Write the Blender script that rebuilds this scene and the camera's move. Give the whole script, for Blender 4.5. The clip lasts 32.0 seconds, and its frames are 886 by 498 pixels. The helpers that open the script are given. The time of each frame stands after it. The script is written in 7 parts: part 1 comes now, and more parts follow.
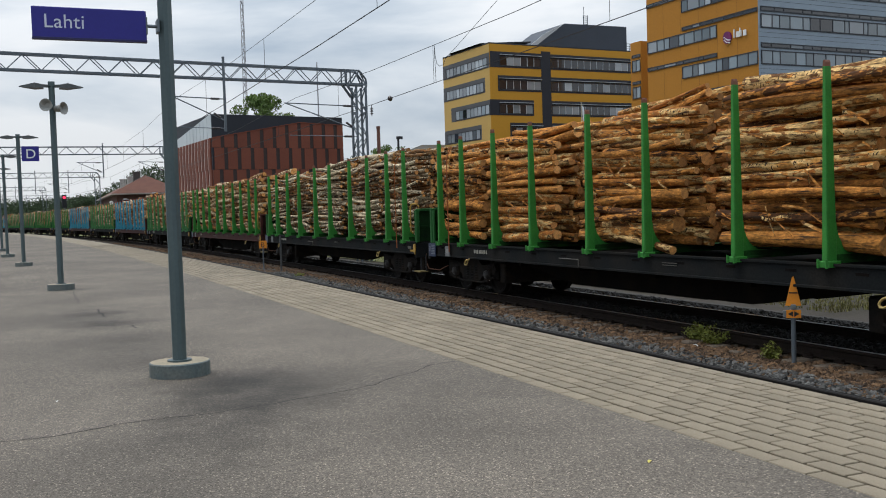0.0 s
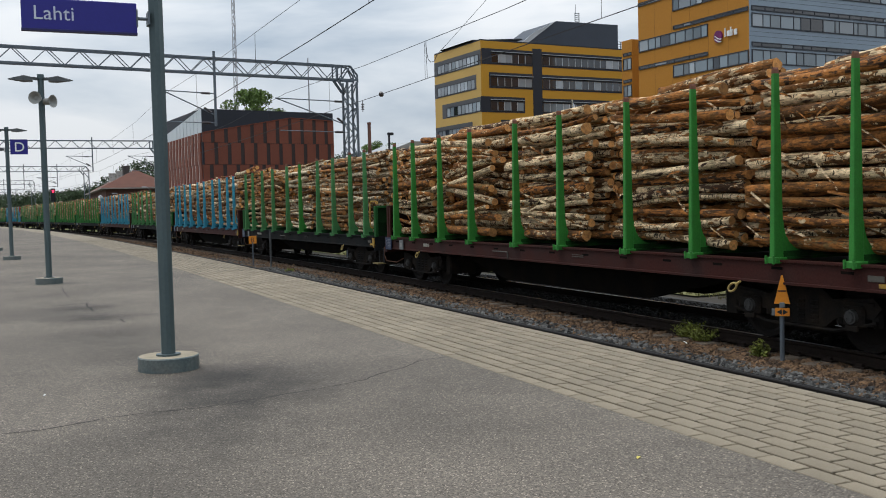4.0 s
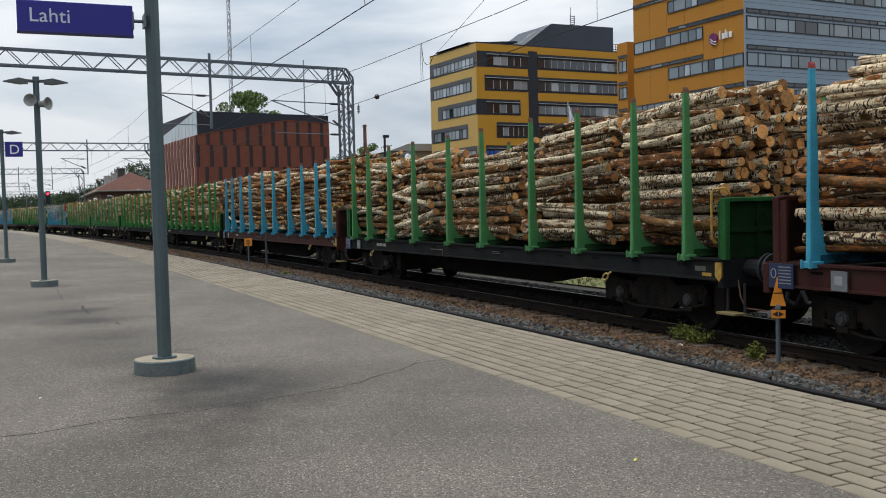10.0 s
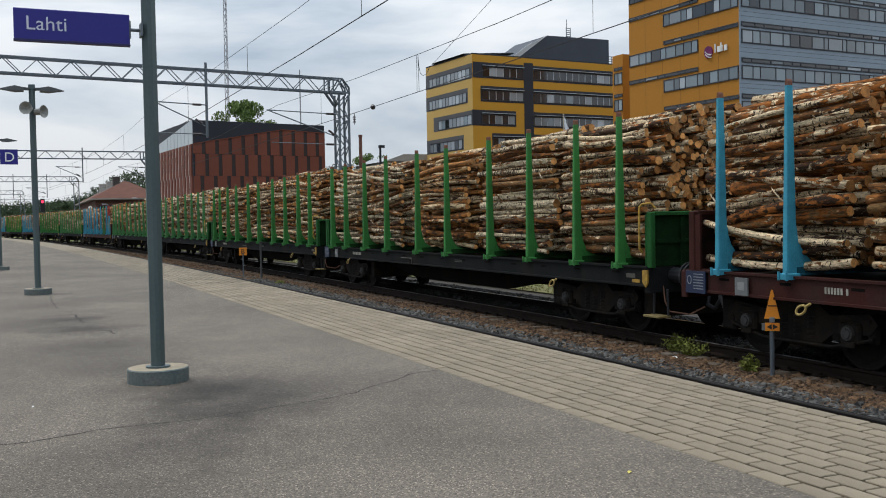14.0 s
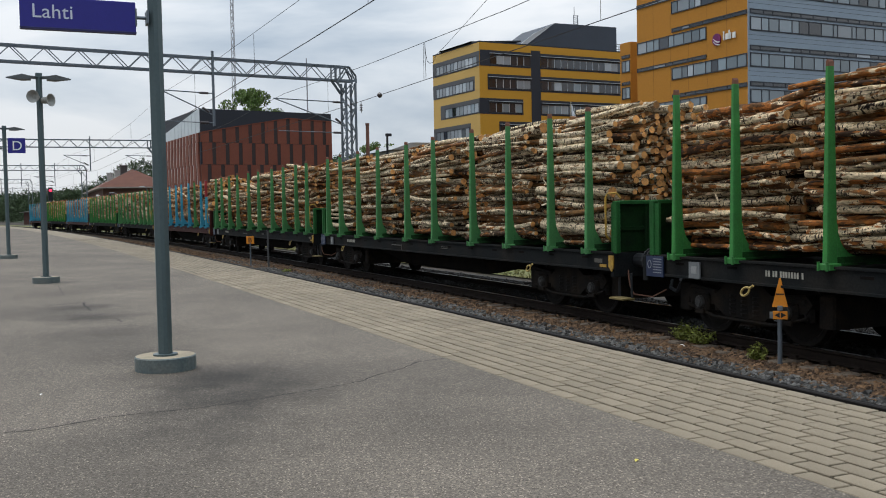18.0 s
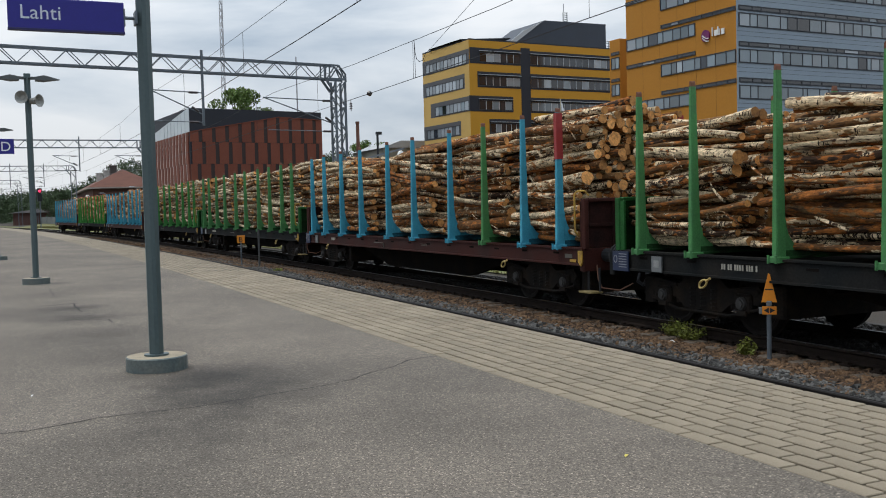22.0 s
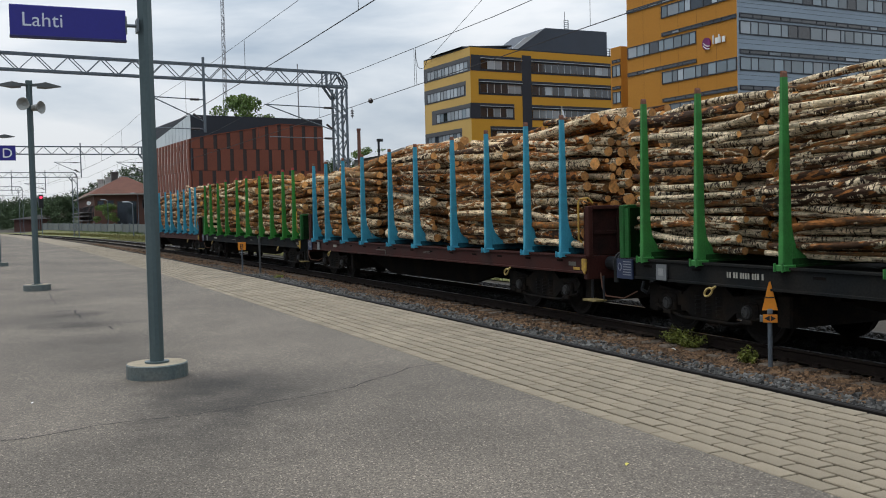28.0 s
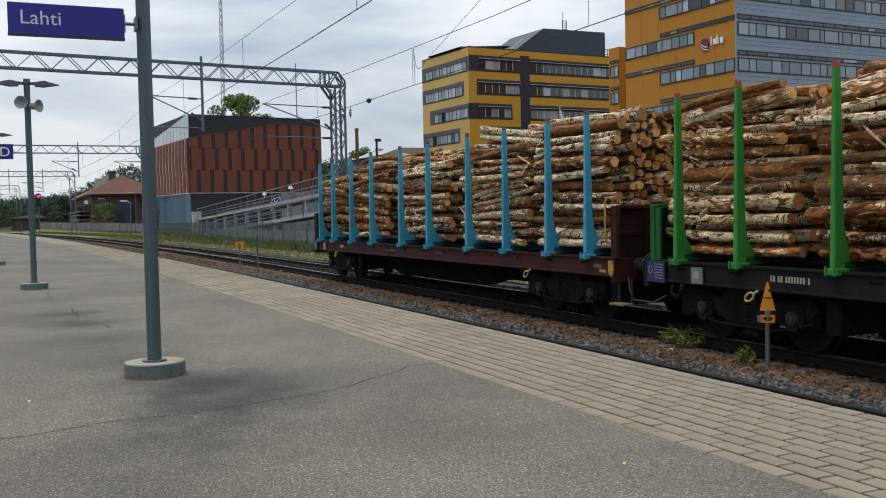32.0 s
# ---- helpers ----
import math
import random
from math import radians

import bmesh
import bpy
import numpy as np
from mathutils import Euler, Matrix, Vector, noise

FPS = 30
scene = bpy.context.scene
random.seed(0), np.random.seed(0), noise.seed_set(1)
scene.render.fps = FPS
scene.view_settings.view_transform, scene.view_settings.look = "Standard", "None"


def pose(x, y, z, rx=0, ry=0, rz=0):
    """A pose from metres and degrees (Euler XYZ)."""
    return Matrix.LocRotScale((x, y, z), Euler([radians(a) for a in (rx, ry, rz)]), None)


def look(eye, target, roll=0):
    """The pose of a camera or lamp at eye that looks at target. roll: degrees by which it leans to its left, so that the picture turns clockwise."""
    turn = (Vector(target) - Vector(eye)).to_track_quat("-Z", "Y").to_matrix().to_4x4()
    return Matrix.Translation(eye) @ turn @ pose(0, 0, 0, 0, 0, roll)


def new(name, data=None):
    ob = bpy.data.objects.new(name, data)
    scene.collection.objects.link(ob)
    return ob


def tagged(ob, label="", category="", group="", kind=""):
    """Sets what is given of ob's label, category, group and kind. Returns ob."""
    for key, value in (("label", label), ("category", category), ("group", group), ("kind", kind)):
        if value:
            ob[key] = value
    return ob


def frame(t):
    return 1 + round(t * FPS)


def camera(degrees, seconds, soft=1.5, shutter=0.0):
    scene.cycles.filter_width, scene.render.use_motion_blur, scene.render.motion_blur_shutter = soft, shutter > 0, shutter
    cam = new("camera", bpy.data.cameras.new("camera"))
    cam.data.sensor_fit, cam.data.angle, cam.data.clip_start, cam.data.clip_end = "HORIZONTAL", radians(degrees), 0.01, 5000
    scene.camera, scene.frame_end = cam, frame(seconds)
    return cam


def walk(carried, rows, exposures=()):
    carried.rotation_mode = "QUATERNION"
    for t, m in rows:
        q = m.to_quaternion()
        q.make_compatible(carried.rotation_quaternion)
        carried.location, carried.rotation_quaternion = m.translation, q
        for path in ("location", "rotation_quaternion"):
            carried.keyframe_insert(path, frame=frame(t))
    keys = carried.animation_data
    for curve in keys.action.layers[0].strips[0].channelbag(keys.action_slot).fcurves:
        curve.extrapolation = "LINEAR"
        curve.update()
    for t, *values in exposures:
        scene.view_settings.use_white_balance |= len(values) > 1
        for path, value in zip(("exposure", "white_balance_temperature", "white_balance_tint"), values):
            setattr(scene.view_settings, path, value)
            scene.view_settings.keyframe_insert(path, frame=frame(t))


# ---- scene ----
# ---- camera: hand-held, standing on the platform ----
cam = camera(49.85, 32.0, soft=1.0)
PATH = [
    (0, -0.001, 0.005, 1.510, 87.632, 1.829, 67.209), (0.5, -0.003, -0.003, 1.508, 87.657, 1.784, 67.095), (1, -0.013, -0.001, 1.504, 87.625, 1.868, 66.968),
    (1.5, -0.008, 0.004, 1.502, 87.523, 1.872, 66.926), (2, -0.013, 0.002, 1.499, 87.436, 1.863, 66.843), (2.5, -0.014, 0.000, 1.501, 87.361, 1.609, 66.780),
    (3, -0.014, 0.001, 1.502, 87.352, 1.613, 66.789), (3.5, -0.010, 0.005, 1.501, 87.404, 1.496, 66.733), (5.5, -0.008, 0.003, 1.497, 87.403, 1.439, 66.422),
    (6, -0.007, 0.001, 1.496, 87.367, 1.460, 66.413), (6.5, -0.005, 0.000, 1.498, 87.325, 1.339, 66.448), (7, -0.011, -0.004, 1.497, 87.315, 1.544, 66.415),
    (7.5, -0.026, -0.004, 1.492, 87.301, 1.461, 66.634), (8, -0.024, 0.003, 1.503, 87.394, 1.668, 66.071), (8.5, -0.019, -0.001, 1.502, 87.815, 1.883, 66.103),
    (9, -0.020, -0.001, 1.503, 87.834, 1.782, 66.237), (9.5, -0.006, -0.012, 1.497, 87.734, 1.465, 66.325), (10, -0.015, -0.003, 1.501, 87.553, 1.440, 66.362),
    (10.5, -0.014, -0.006, 1.502, 87.576, 1.661, 66.439), (11, -0.007, -0.001, 1.503, 87.475, 1.617, 66.460), (11.5, 0.000, -0.002, 1.507, 87.551, 1.548, 66.459),
    (12, 0.001, -0.002, 1.506, 87.743, 1.415, 66.431), (12.5, 0.009, 0.002, 1.507, 87.913, 1.224, 66.330), (13, 0.001, -0.001, 1.506, 88.102, 1.146, 66.182),
    (13.5, -0.006, -0.004, 1.509, 88.098, 1.224, 66.108), (14, -0.013, -0.005, 1.503, 88.177, 1.059, 66.069), (14.5, -0.008, 0.002, 1.502, 88.147, 1.118, 66.261),
    (16.5, 0.013, -0.005, 1.505, 87.977, 1.327, 66.413), (17, -0.001, -0.000, 1.501, 87.925, 1.344, 66.308), (17.5, -0.016, -0.004, 1.501, 87.772, 1.279, 66.180),
    (18, -0.027, 0.004, 1.499, 87.493, 1.092, 66.493), (18.5, -0.014, 0.004, 1.502, 87.371, 1.153, 66.477), (19, -0.001, 0.006, 1.502, 87.352, 1.335, 66.393),
    (19.5, 0.000, -0.003, 1.501, 87.492, 1.427, 66.298), (20, -0.000, -0.003, 1.504, 87.523, 1.155, 66.101), (20.5, 0.001, -0.008, 1.509, 87.563, 1.356, 65.902),
    (21, 0.000, -0.006, 1.505, 87.650, 1.340, 65.911), (21.5, 0.004, -0.003, 1.503, 87.429, 1.401, 66.057), (22, 0.002, 0.001, 1.502, 87.354, 1.497, 65.944),
    (22.5, -0.001, 0.001, 1.508, 87.527, 1.679, 65.933), (23, 0.002, -0.001, 1.503, 87.639, 1.679, 65.865), (23.5, 0.001, 0.002, 1.505, 87.651, 1.685, 65.824),
    (24, 0.005, 0.000, 1.506, 87.714, 1.443, 65.811), (24.5, 0.008, -0.001, 1.504, 87.844, 1.339, 65.835), (25, 0.004, 0.004, 1.504, 87.952, 1.554, 65.896),
    (25.5, 0.012, -0.001, 1.506, 87.961, 1.537, 65.909), (27.5, 0.007, 0.001, 1.506, 87.761, 1.410, 66.054), (28, 0.004, 0.003, 1.508, 87.774, 1.406, 66.005),
    (28.5, 0.003, 0.004, 1.507, 87.853, 1.473, 65.956), (29, 0.007, 0.005, 1.506, 87.820, 1.718, 65.938), (29.5, 0.013, 0.003, 1.502, 88.041, 1.687, 65.717),
    (30, 0.005, 0.003, 1.506, 88.100, 1.530, 65.686), (30.5, -0.003, 0.002, 1.505, 88.031, 1.295, 65.742), (31, -0.001, 0.003, 1.501, 87.976, 1.264, 65.783),
    (31.5, -0.012, 0.001, 1.500, 87.872, 1.154, 65.803), (32, -0.000, -0.000, 1.500, 87.779, 1.248, 65.872),
]
walk(cam, [(t, pose(*p)) for t, *p in PATH], [(0, 0.0), (32, 0.0)])

# ---- light: bright overcast sky, soft sun from behind the camera ----
SUN_ELEV, SUN_AZ = radians(66), radians(229)
world = bpy.data.worlds.new("sky")
scene.world = world
world.use_nodes = True
wn, wl = world.node_tree.nodes, world.node_tree.links
wn.clear()
w_out, w_bg = wn.new("ShaderNodeOutputWorld"), wn.new("ShaderNodeBackground")
w_sky = wn.new("ShaderNodeTexSky")
w_sky.sky_type, w_sky.sun_disc = "NISHITA", False
w_sky.sun_elevation, w_sky.sun_rotation = SUN_ELEV, SUN_AZ
w_tc, w_map = wn.new("ShaderNodeTexCoord"), wn.new("ShaderNodeMapping")
w_map.inputs["Scale"].default_value = (1.0, 1.0, 3.6)
w_map.inputs["Location"].default_value = (1.15, 0.55, 0.1)
w_no = wn.new("ShaderNodeTexNoise")
w_no.inputs["Scale"].default_value, w_no.inputs["Detail"].default_value = 2.1, 7.0
w_no.inputs["Roughness"].default_value, w_no.inputs["Distortion"].default_value = 0.52, 0.25
w_ramp = wn.new("ShaderNodeValToRGB")
els = w_ramp.color_ramp.elements
els[0].position, els[0].color = 0.39, (0.33, 0.425, 0.545, 1)
els[1].position, els[1].color = 0.62, (0.90, 0.935, 0.975, 1)
e = els.new(0.45)
e.color = (0.50, 0.585, 0.685, 1)
e = els.new(0.54)
e.color = (0.72, 0.785, 0.855, 1)
w_scl = wn.new("ShaderNodeVectorMath")
w_scl.operation = "SCALE"
w_scl.inputs["Scale"].default_value = 0.10
w_mix = wn.new("ShaderNodeMix")
w_mix.data_type = "RGBA"
w_mix.inputs["Factor"].default_value = 0.94
wl.new(w_tc.outputs["Generated"], w_map.inputs["Vector"])
wl.new(w_map.outputs["Vector"], w_no.inputs["Vector"])
wl.new(w_no.outputs["Fac"], w_ramp.inputs["Fac"])
wl.new(w_sky.outputs["Color"], w_scl.inputs[0])
wl.new(w_scl.outputs[0], w_mix.inputs["A"])
wl.new(w_ramp.outputs["Color"], w_mix.inputs["B"])
# an overcast sky is brighter towards the zenith
w_sep, w_rise, w_gain = wn.new("ShaderNodeSeparateXYZ"), wn.new("ShaderNodeMapRange"), wn.new("ShaderNodeVectorMath")
w_rise.inputs["From Min"].default_value, w_rise.inputs["From Max"].default_value = 0.42, 1.0
w_rise.inputs["To Min"].default_value, w_rise.inputs["To Max"].default_value = 1.0, 3.0
w_gain.operation = "SCALE"
wl.new(w_tc.outputs["Generated"], w_sep.inputs[0])
wl.new(w_sep.outputs["Z"], w_rise.inputs["Value"])
wl.new(w_mix.outputs["Result"], w_gain.inputs[0])
w_low, w_both = wn.new("ShaderNodeMapRange"), wn.new("ShaderNodeMath")
w_low.inputs["From Min"].default_value, w_low.inputs["From Max"].default_value = 0.07, 0.24
w_low.inputs["To Min"].default_value, w_low.inputs["To Max"].default_value = 0.88, 1.08
w_both.operation = "MULTIPLY"
wl.new(w_sep.outputs["Z"], w_low.inputs["Value"])
wl.new(w_rise.outputs["Result"], w_both.inputs[0])
wl.new(w_low.outputs["Result"], w_both.inputs[1])
wl.new(w_both.outputs[0], w_gain.inputs["Scale"])
wl.new(w_gain.outputs[0], w_bg.inputs["Color"])
wl.new(w_bg.outputs["Background"], w_out.inputs["Surface"])
w_bg.inputs["Strength"].default_value = 1.0

sun = new("sun", bpy.data.lights.new("sun", "SUN"))
sun.data.energy, sun.data.angle, sun.data.color = 1.3, radians(22), (1.0, 0.955, 0.88)
sun.matrix_world = look((-65, -75, 223), (0, 0, 0))
scene.view_settings.exposure = 0.0


# ---- materials ----
MATS = {}


def mat(name, color, rough=0.7, metal=0.0, var=0.12, scale=3.0, fine=40.0, bump=0.0, color2=None, stretch=(1, 1, 1), rnd=0.0, spec=0.35):
    """A surface with large stains, fine grain and bump. color2: the tint that the stains go towards; rnd: how far separate pieces differ."""
    if name in MATS:
        return MATS[name]
    m = bpy.data.materials.new(name)
    MATS[name] = m
    m.use_nodes = True
    n, l = m.node_tree.nodes, m.node_tree.links
    b = n["Principled BSDF"]
    b.inputs["Roughness"].default_value, b.inputs["Metallic"].default_value = rough, metal
    b.inputs["Specular IOR Level"].default_value = spec
    tc, mp = n.new("ShaderNodeTexCoord"), n.new("ShaderNodeMapping")
    mp.inputs["Scale"].default_value = stretch
    l.new(tc.outputs["Object"], mp.inputs["Vector"])
    big, small = n.new("ShaderNodeTexNoise"), n.new("ShaderNodeTexNoise")
    big.inputs["Scale"].default_value, big.inputs["Detail"].default_value = scale, 6.0
    small.inputs["Scale"].default_value, small.inputs["Detail"].default_value = fine, 4.0
    l.new(mp.outputs["Vector"], big.inputs["Vector"])
    l.new(mp.outputs["Vector"], small.inputs["Vector"])
    c2 = color2 or tuple(c * 0.55 for c in color)
    mx = n.new("ShaderNodeMix")
    mx.data_type = "RGBA"
    mx.inputs["A"].default_value, mx.inputs["B"].default_value = (*color, 1), (*c2, 1)
    mr = n.new("ShaderNodeMapRange")
    mr.inputs["From Min"].default_value, mr.inputs["From Max"].default_value = 0.42, 0.78
    mr.inputs["To Max"].default_value = min(1.0, var * 4)
    l.new(big.outputs["Fac"], mr.inputs["Value"])
    l.new(mr.outputs["Result"], mx.inputs["Factor"])
    hs = n.new("ShaderNodeHueSaturation")
    l.new(mx.outputs["Result"], hs.inputs["Color"])
    g = n.new("ShaderNodeMapRange")
    g.inputs["From Min"].default_value, g.inputs["From Max"].default_value = 0.25, 0.75
    g.inputs["To Min"].default_value, g.inputs["To Max"].default_value = 1 - var, 1 + var
    l.new(small.outputs["Fac"], g.inputs["Value"])
    last = g.outputs["Result"]
    if rnd:
        oi, ge = n.new("ShaderNodeObjectInfo"), n.new("ShaderNodeNewGeometry")
        ad, fr, r2, mu = (n.new("ShaderNodeMath") for _ in range(4))
        ad.operation, fr.operation, mu.operation = "ADD", "FRACT", "MULTIPLY"
        r2.operation = "MULTIPLY_ADD"
        l.new(oi.outputs["Random"], ad.inputs[0])
        l.new(ge.outputs["Random Per Island"], ad.inputs[1])
        l.new(ad.outputs[0], fr.inputs[0])
        l.new(fr.outputs[0], r2.inputs[0])
        r2.inputs[1].default_value, r2.inputs[2].default_value = 2 * rnd, 1 - rnd
        l.new(last, mu.inputs[0])
        l.new(r2.outputs[0], mu.inputs[1])
        last = mu.outputs[0]
    l.new(last, hs.inputs["Value"])
    l.new(hs.outputs["Color"], b.inputs["Base Color"])
    if bump:
        bp = n.new("ShaderNodeBump")
        bp.inputs["Strength"].default_value, bp.inputs["Distance"].default_value = bump, 0.02
        l.new(small.outputs["Fac"], bp.inputs["Height"])
        l.new(bp.outputs["Normal"], b.inputs["Normal"])
    return m


def glow(name, color, strength):
    m = bpy.data.materials.new(name)
    m.use_nodes = True
    b = m.node_tree.nodes["Principled BSDF"]
    b.inputs["Base Color"].default_value = (*color, 1)
    b.inputs["Emission Color"].default_value, b.inputs["Emission Strength"].default_value = (*color, 1), strength
    return m


def bark_material(name, cols, white_lo, peel_lo, scar_lo, peel_col, white_col):
    """Bark of stacked logs: each log takes its own tint, with papery patches, dark scars across and streaks along."""
    m = bpy.data.materials.new(name)
    m.use_nodes = True
    n, l = m.node_tree.nodes, m.node_tree.links
    b = n["Principled BSDF"]
    b.inputs["Roughness"].default_value, b.inputs["Specular IOR Level"].default_value = 0.9, 0.15
    oi, ge = n.new("ShaderNodeObjectInfo"), n.new("ShaderNodeNewGeometry")
    ad, fr = n.new("ShaderNodeMath"), n.new("ShaderNodeMath")
    ad.operation, fr.operation = "ADD", "FRACT"
    l.new(oi.outputs["Random"], ad.inputs[0])
    l.new(ge.outputs["Random Per Island"], ad.inputs[1])
    l.new(ad.outputs[0], fr.inputs[0])
    hue = n.new("ShaderNodeValToRGB")
    el = hue.color_ramp.elements
    el[0].position, el[0].color = cols[0][0], (*cols[0][1], 1)
    el[1].position, el[1].color = cols[-1][0], (*cols[-1][1], 1)
    for p, c in cols[1:-1]:
        el.new(p).color = (*c, 1)
    l.new(fr.outputs[0], hue.inputs["Fac"])
    tc = n.new("ShaderNodeTexCoord")

    def noise_at(stretch, scale, detail, lo, hi, seed, per_log=0.0):
        mp, no, mr = n.new("ShaderNodeMapping"), n.new("ShaderNodeTexNoise"), n.new("ShaderNodeMapRange")
        mp.inputs["Scale"].default_value = stretch
        no.noise_dimensions = "4D"
        no.inputs["Scale"].default_value, no.inputs["Detail"].default_value = scale, detail
        sc = n.new("ShaderNodeMath")
        sc.operation = "MULTIPLY_ADD"
        sc.inputs[1].default_value, sc.inputs[2].default_value = 37.0 + seed * 3.7, seed
        l.new(fr.outputs[0], sc.inputs[0])
        l.new(sc.outputs[0], no.inputs["W"])
        mr.inputs["From Min"].default_value, mr.inputs["From Max"].default_value = lo, hi
        l.new(tc.outputs["Object"], mp.inputs["Vector"])
        l.new(mp.outputs["Vector"], no.inputs["Vector"])
        value = no.outputs["Fac"]
        if per_log:
            w, k = n.new("ShaderNodeMath"), n.new("ShaderNodeMath")
            w.operation, k.operation = "SINE", "MULTIPLY_ADD"
            l.new(sc.outputs[0], w.inputs[0])
            l.new(w.outputs[0], k.inputs[0])
            k.inputs[1].default_value = per_log
            l.new(value, k.inputs[2])
            value = k.outputs[0]
        l.new(value, mr.inputs["Value"])
        return mr.outputs["Result"], no

    def blend(a, fac, color):
        mx = n.new("ShaderNodeMix")
        mx.data_type = "RGBA"
        l.new(a, mx.inputs["A"])
        l.new(fac, mx.inputs["Factor"])
        mx.inputs["B"].default_value = (*color, 1)
        return mx.outputs["Result"]

    peel, _ = noise_at((3.5, 11, 11), 1.5, 7, peel_lo, peel_lo + 0.05, 1.0, 0.07)
    c = blend(hue.outputs["Color"], peel, peel_col)
    white, _ = noise_at((3.0, 10, 10), 1.4, 7, white_lo, white_lo + 0.035, 2.0, 0.13)
    c = blend(c, white, white_col)
    scars, _ = noise_at((30, 13, 13), 1.0, 5, scar_lo, scar_lo + 0.03, 3.0, 0.05)
    both = n.new("ShaderNodeMath")
    both.operation = "MULTIPLY"
    keep = n.new("ShaderNodeMapRange")
    keep.inputs["To Min"].default_value = 0.12
    l.new(white, keep.inputs["Value"])
    l.new(scars, both.inputs[0])
    l.new(keep.outputs["Result"], both.inputs[1])
    c = blend(c, both.outputs[0], (0.030, 0.020, 0.014))
    for stretch, seed, lo, hi, a, z in (((9, 26, 26), 5.0, 0.32, 0.66, 0.45, 1.25), ((2.2, 5, 5), 6.0, 0.35, 0.65, 0.70, 1.15)):
        grain, _ = noise_at(stretch, 1.6, 6, lo, hi, seed)
        mr, hs = n.new("ShaderNodeMapRange"), n.new("ShaderNodeHueSaturation")
        mr.inputs["To Min"].default_value, mr.inputs["To Max"].default_value = a, z
        l.new(grain, mr.inputs["Value"])
        l.new(mr.outputs["Result"], hs.inputs["Value"])
        l.new(c, hs.inputs["Color"])
        c = hs.outputs["Color"]
    streak, no = noise_at((3, 34, 34), 1.0, 6, 0.53, 0.66, 4.0)
    c = blend(c, streak, (0.045, 0.026, 0.016))
    l.new(c, b.inputs["Base Color"])
    bp = n.new("ShaderNodeBump")
    bp.inputs["Strength"].default_value, bp.inputs["Distance"].default_value = 0.9, 0.02
    l.new(no.outputs["Fac"], bp.inputs["Height"])
    l.new(bp.outputs["Normal"], b.inputs["Normal"])
    return m


BROWNS = [(0.0, (0.205, 0.112, 0.044)), (0.2, (0.170, 0.074, 0.024)), (0.34, (0.036, 0.019, 0.011)), (0.45, (0.060, 0.028, 0.013)), (0.55, (0.210, 0.093, 0.029)), (0.66, (0.036, 0.020, 0.013)), (0.75, (0.050, 0.027, 0.015)), (0.85, (0.190, 0.072, 0.020)), (1.0, (0.300, 0.212, 0.105))]
BARKS = {
    "birch": bark_material("birch_bark", BROWNS, 0.498, 0.518, 0.538, (0.34, 0.118, 0.027), (0.71, 0.546, 0.346)),
    "white": bark_material("white_birch_bark", BROWNS, 0.462, 0.540, 0.532, (0.28, 0.108, 0.030), (0.69, 0.553, 0.367)),
    "pine": bark_material("pine_bark", [(0.0, (0.255, 0.122, 0.040)), (0.25, (0.185, 0.078, 0.024)), (0.40, (0.040, 0.022, 0.014)), (0.5, (0.060, 0.032, 0.017)), (0.6, (0.250, 0.110, 0.033)), (0.8, (0.095, 0.047, 0.021)), (1.0, (0.330, 0.198, 0.075))],
                          0.533, 0.512, 0.570, (0.37, 0.145, 0.038), (0.70, 0.520, 0.310)),
    "gold": bark_material("peeled_pine", [(0.0, (0.42, 0.178, 0.044)), (0.25, (0.34, 0.120, 0.025)), (0.38, (0.080, 0.034, 0.014)), (0.5, (0.46, 0.195, 0.044)), (0.6, (0.38, 0.142, 0.030)), (0.75, (0.055, 0.026, 0.012)), (0.85, (0.36, 0.120, 0.024)), (1.0, (0.52, 0.265, 0.072))],
                          0.585, 0.490, 0.575, (0.60, 0.245, 0.055), (0.66, 0.420, 0.170)),
}


# old spills on the asphalt: place, size, darkness
STAINS = [(-8.75, 1.5, 0.62, 0.38), (-7.7, 1.35, 0.9, 0.46), (-6.7, 1.1, 0.9, 0.62), (-9.1, 0.9, 0.5, 0.70), (-16.4, 0.75, 0.55, 0.45), (-14.6, 0.8, 0.75, 0.42), (-12.6, 1.0, 1.0, 0.62), (-22.6, 0.55, 0.6, 0.55), (-11.5, 0.3, 1.3, 0.78), (-6.0, 2.6, 0.9, 0.84), (-5.0, 0.6, 1.2, 0.80), (-19.5, 0.6, 1.0, 0.75), (-8.4, 1.9, 1.0, 0.70), (-6.4, 0.4, 1.4, 0.80), (-15.6, 0.4, 1.2, 0.72), (-10.6, 1.0, 0.8, 0.72)]


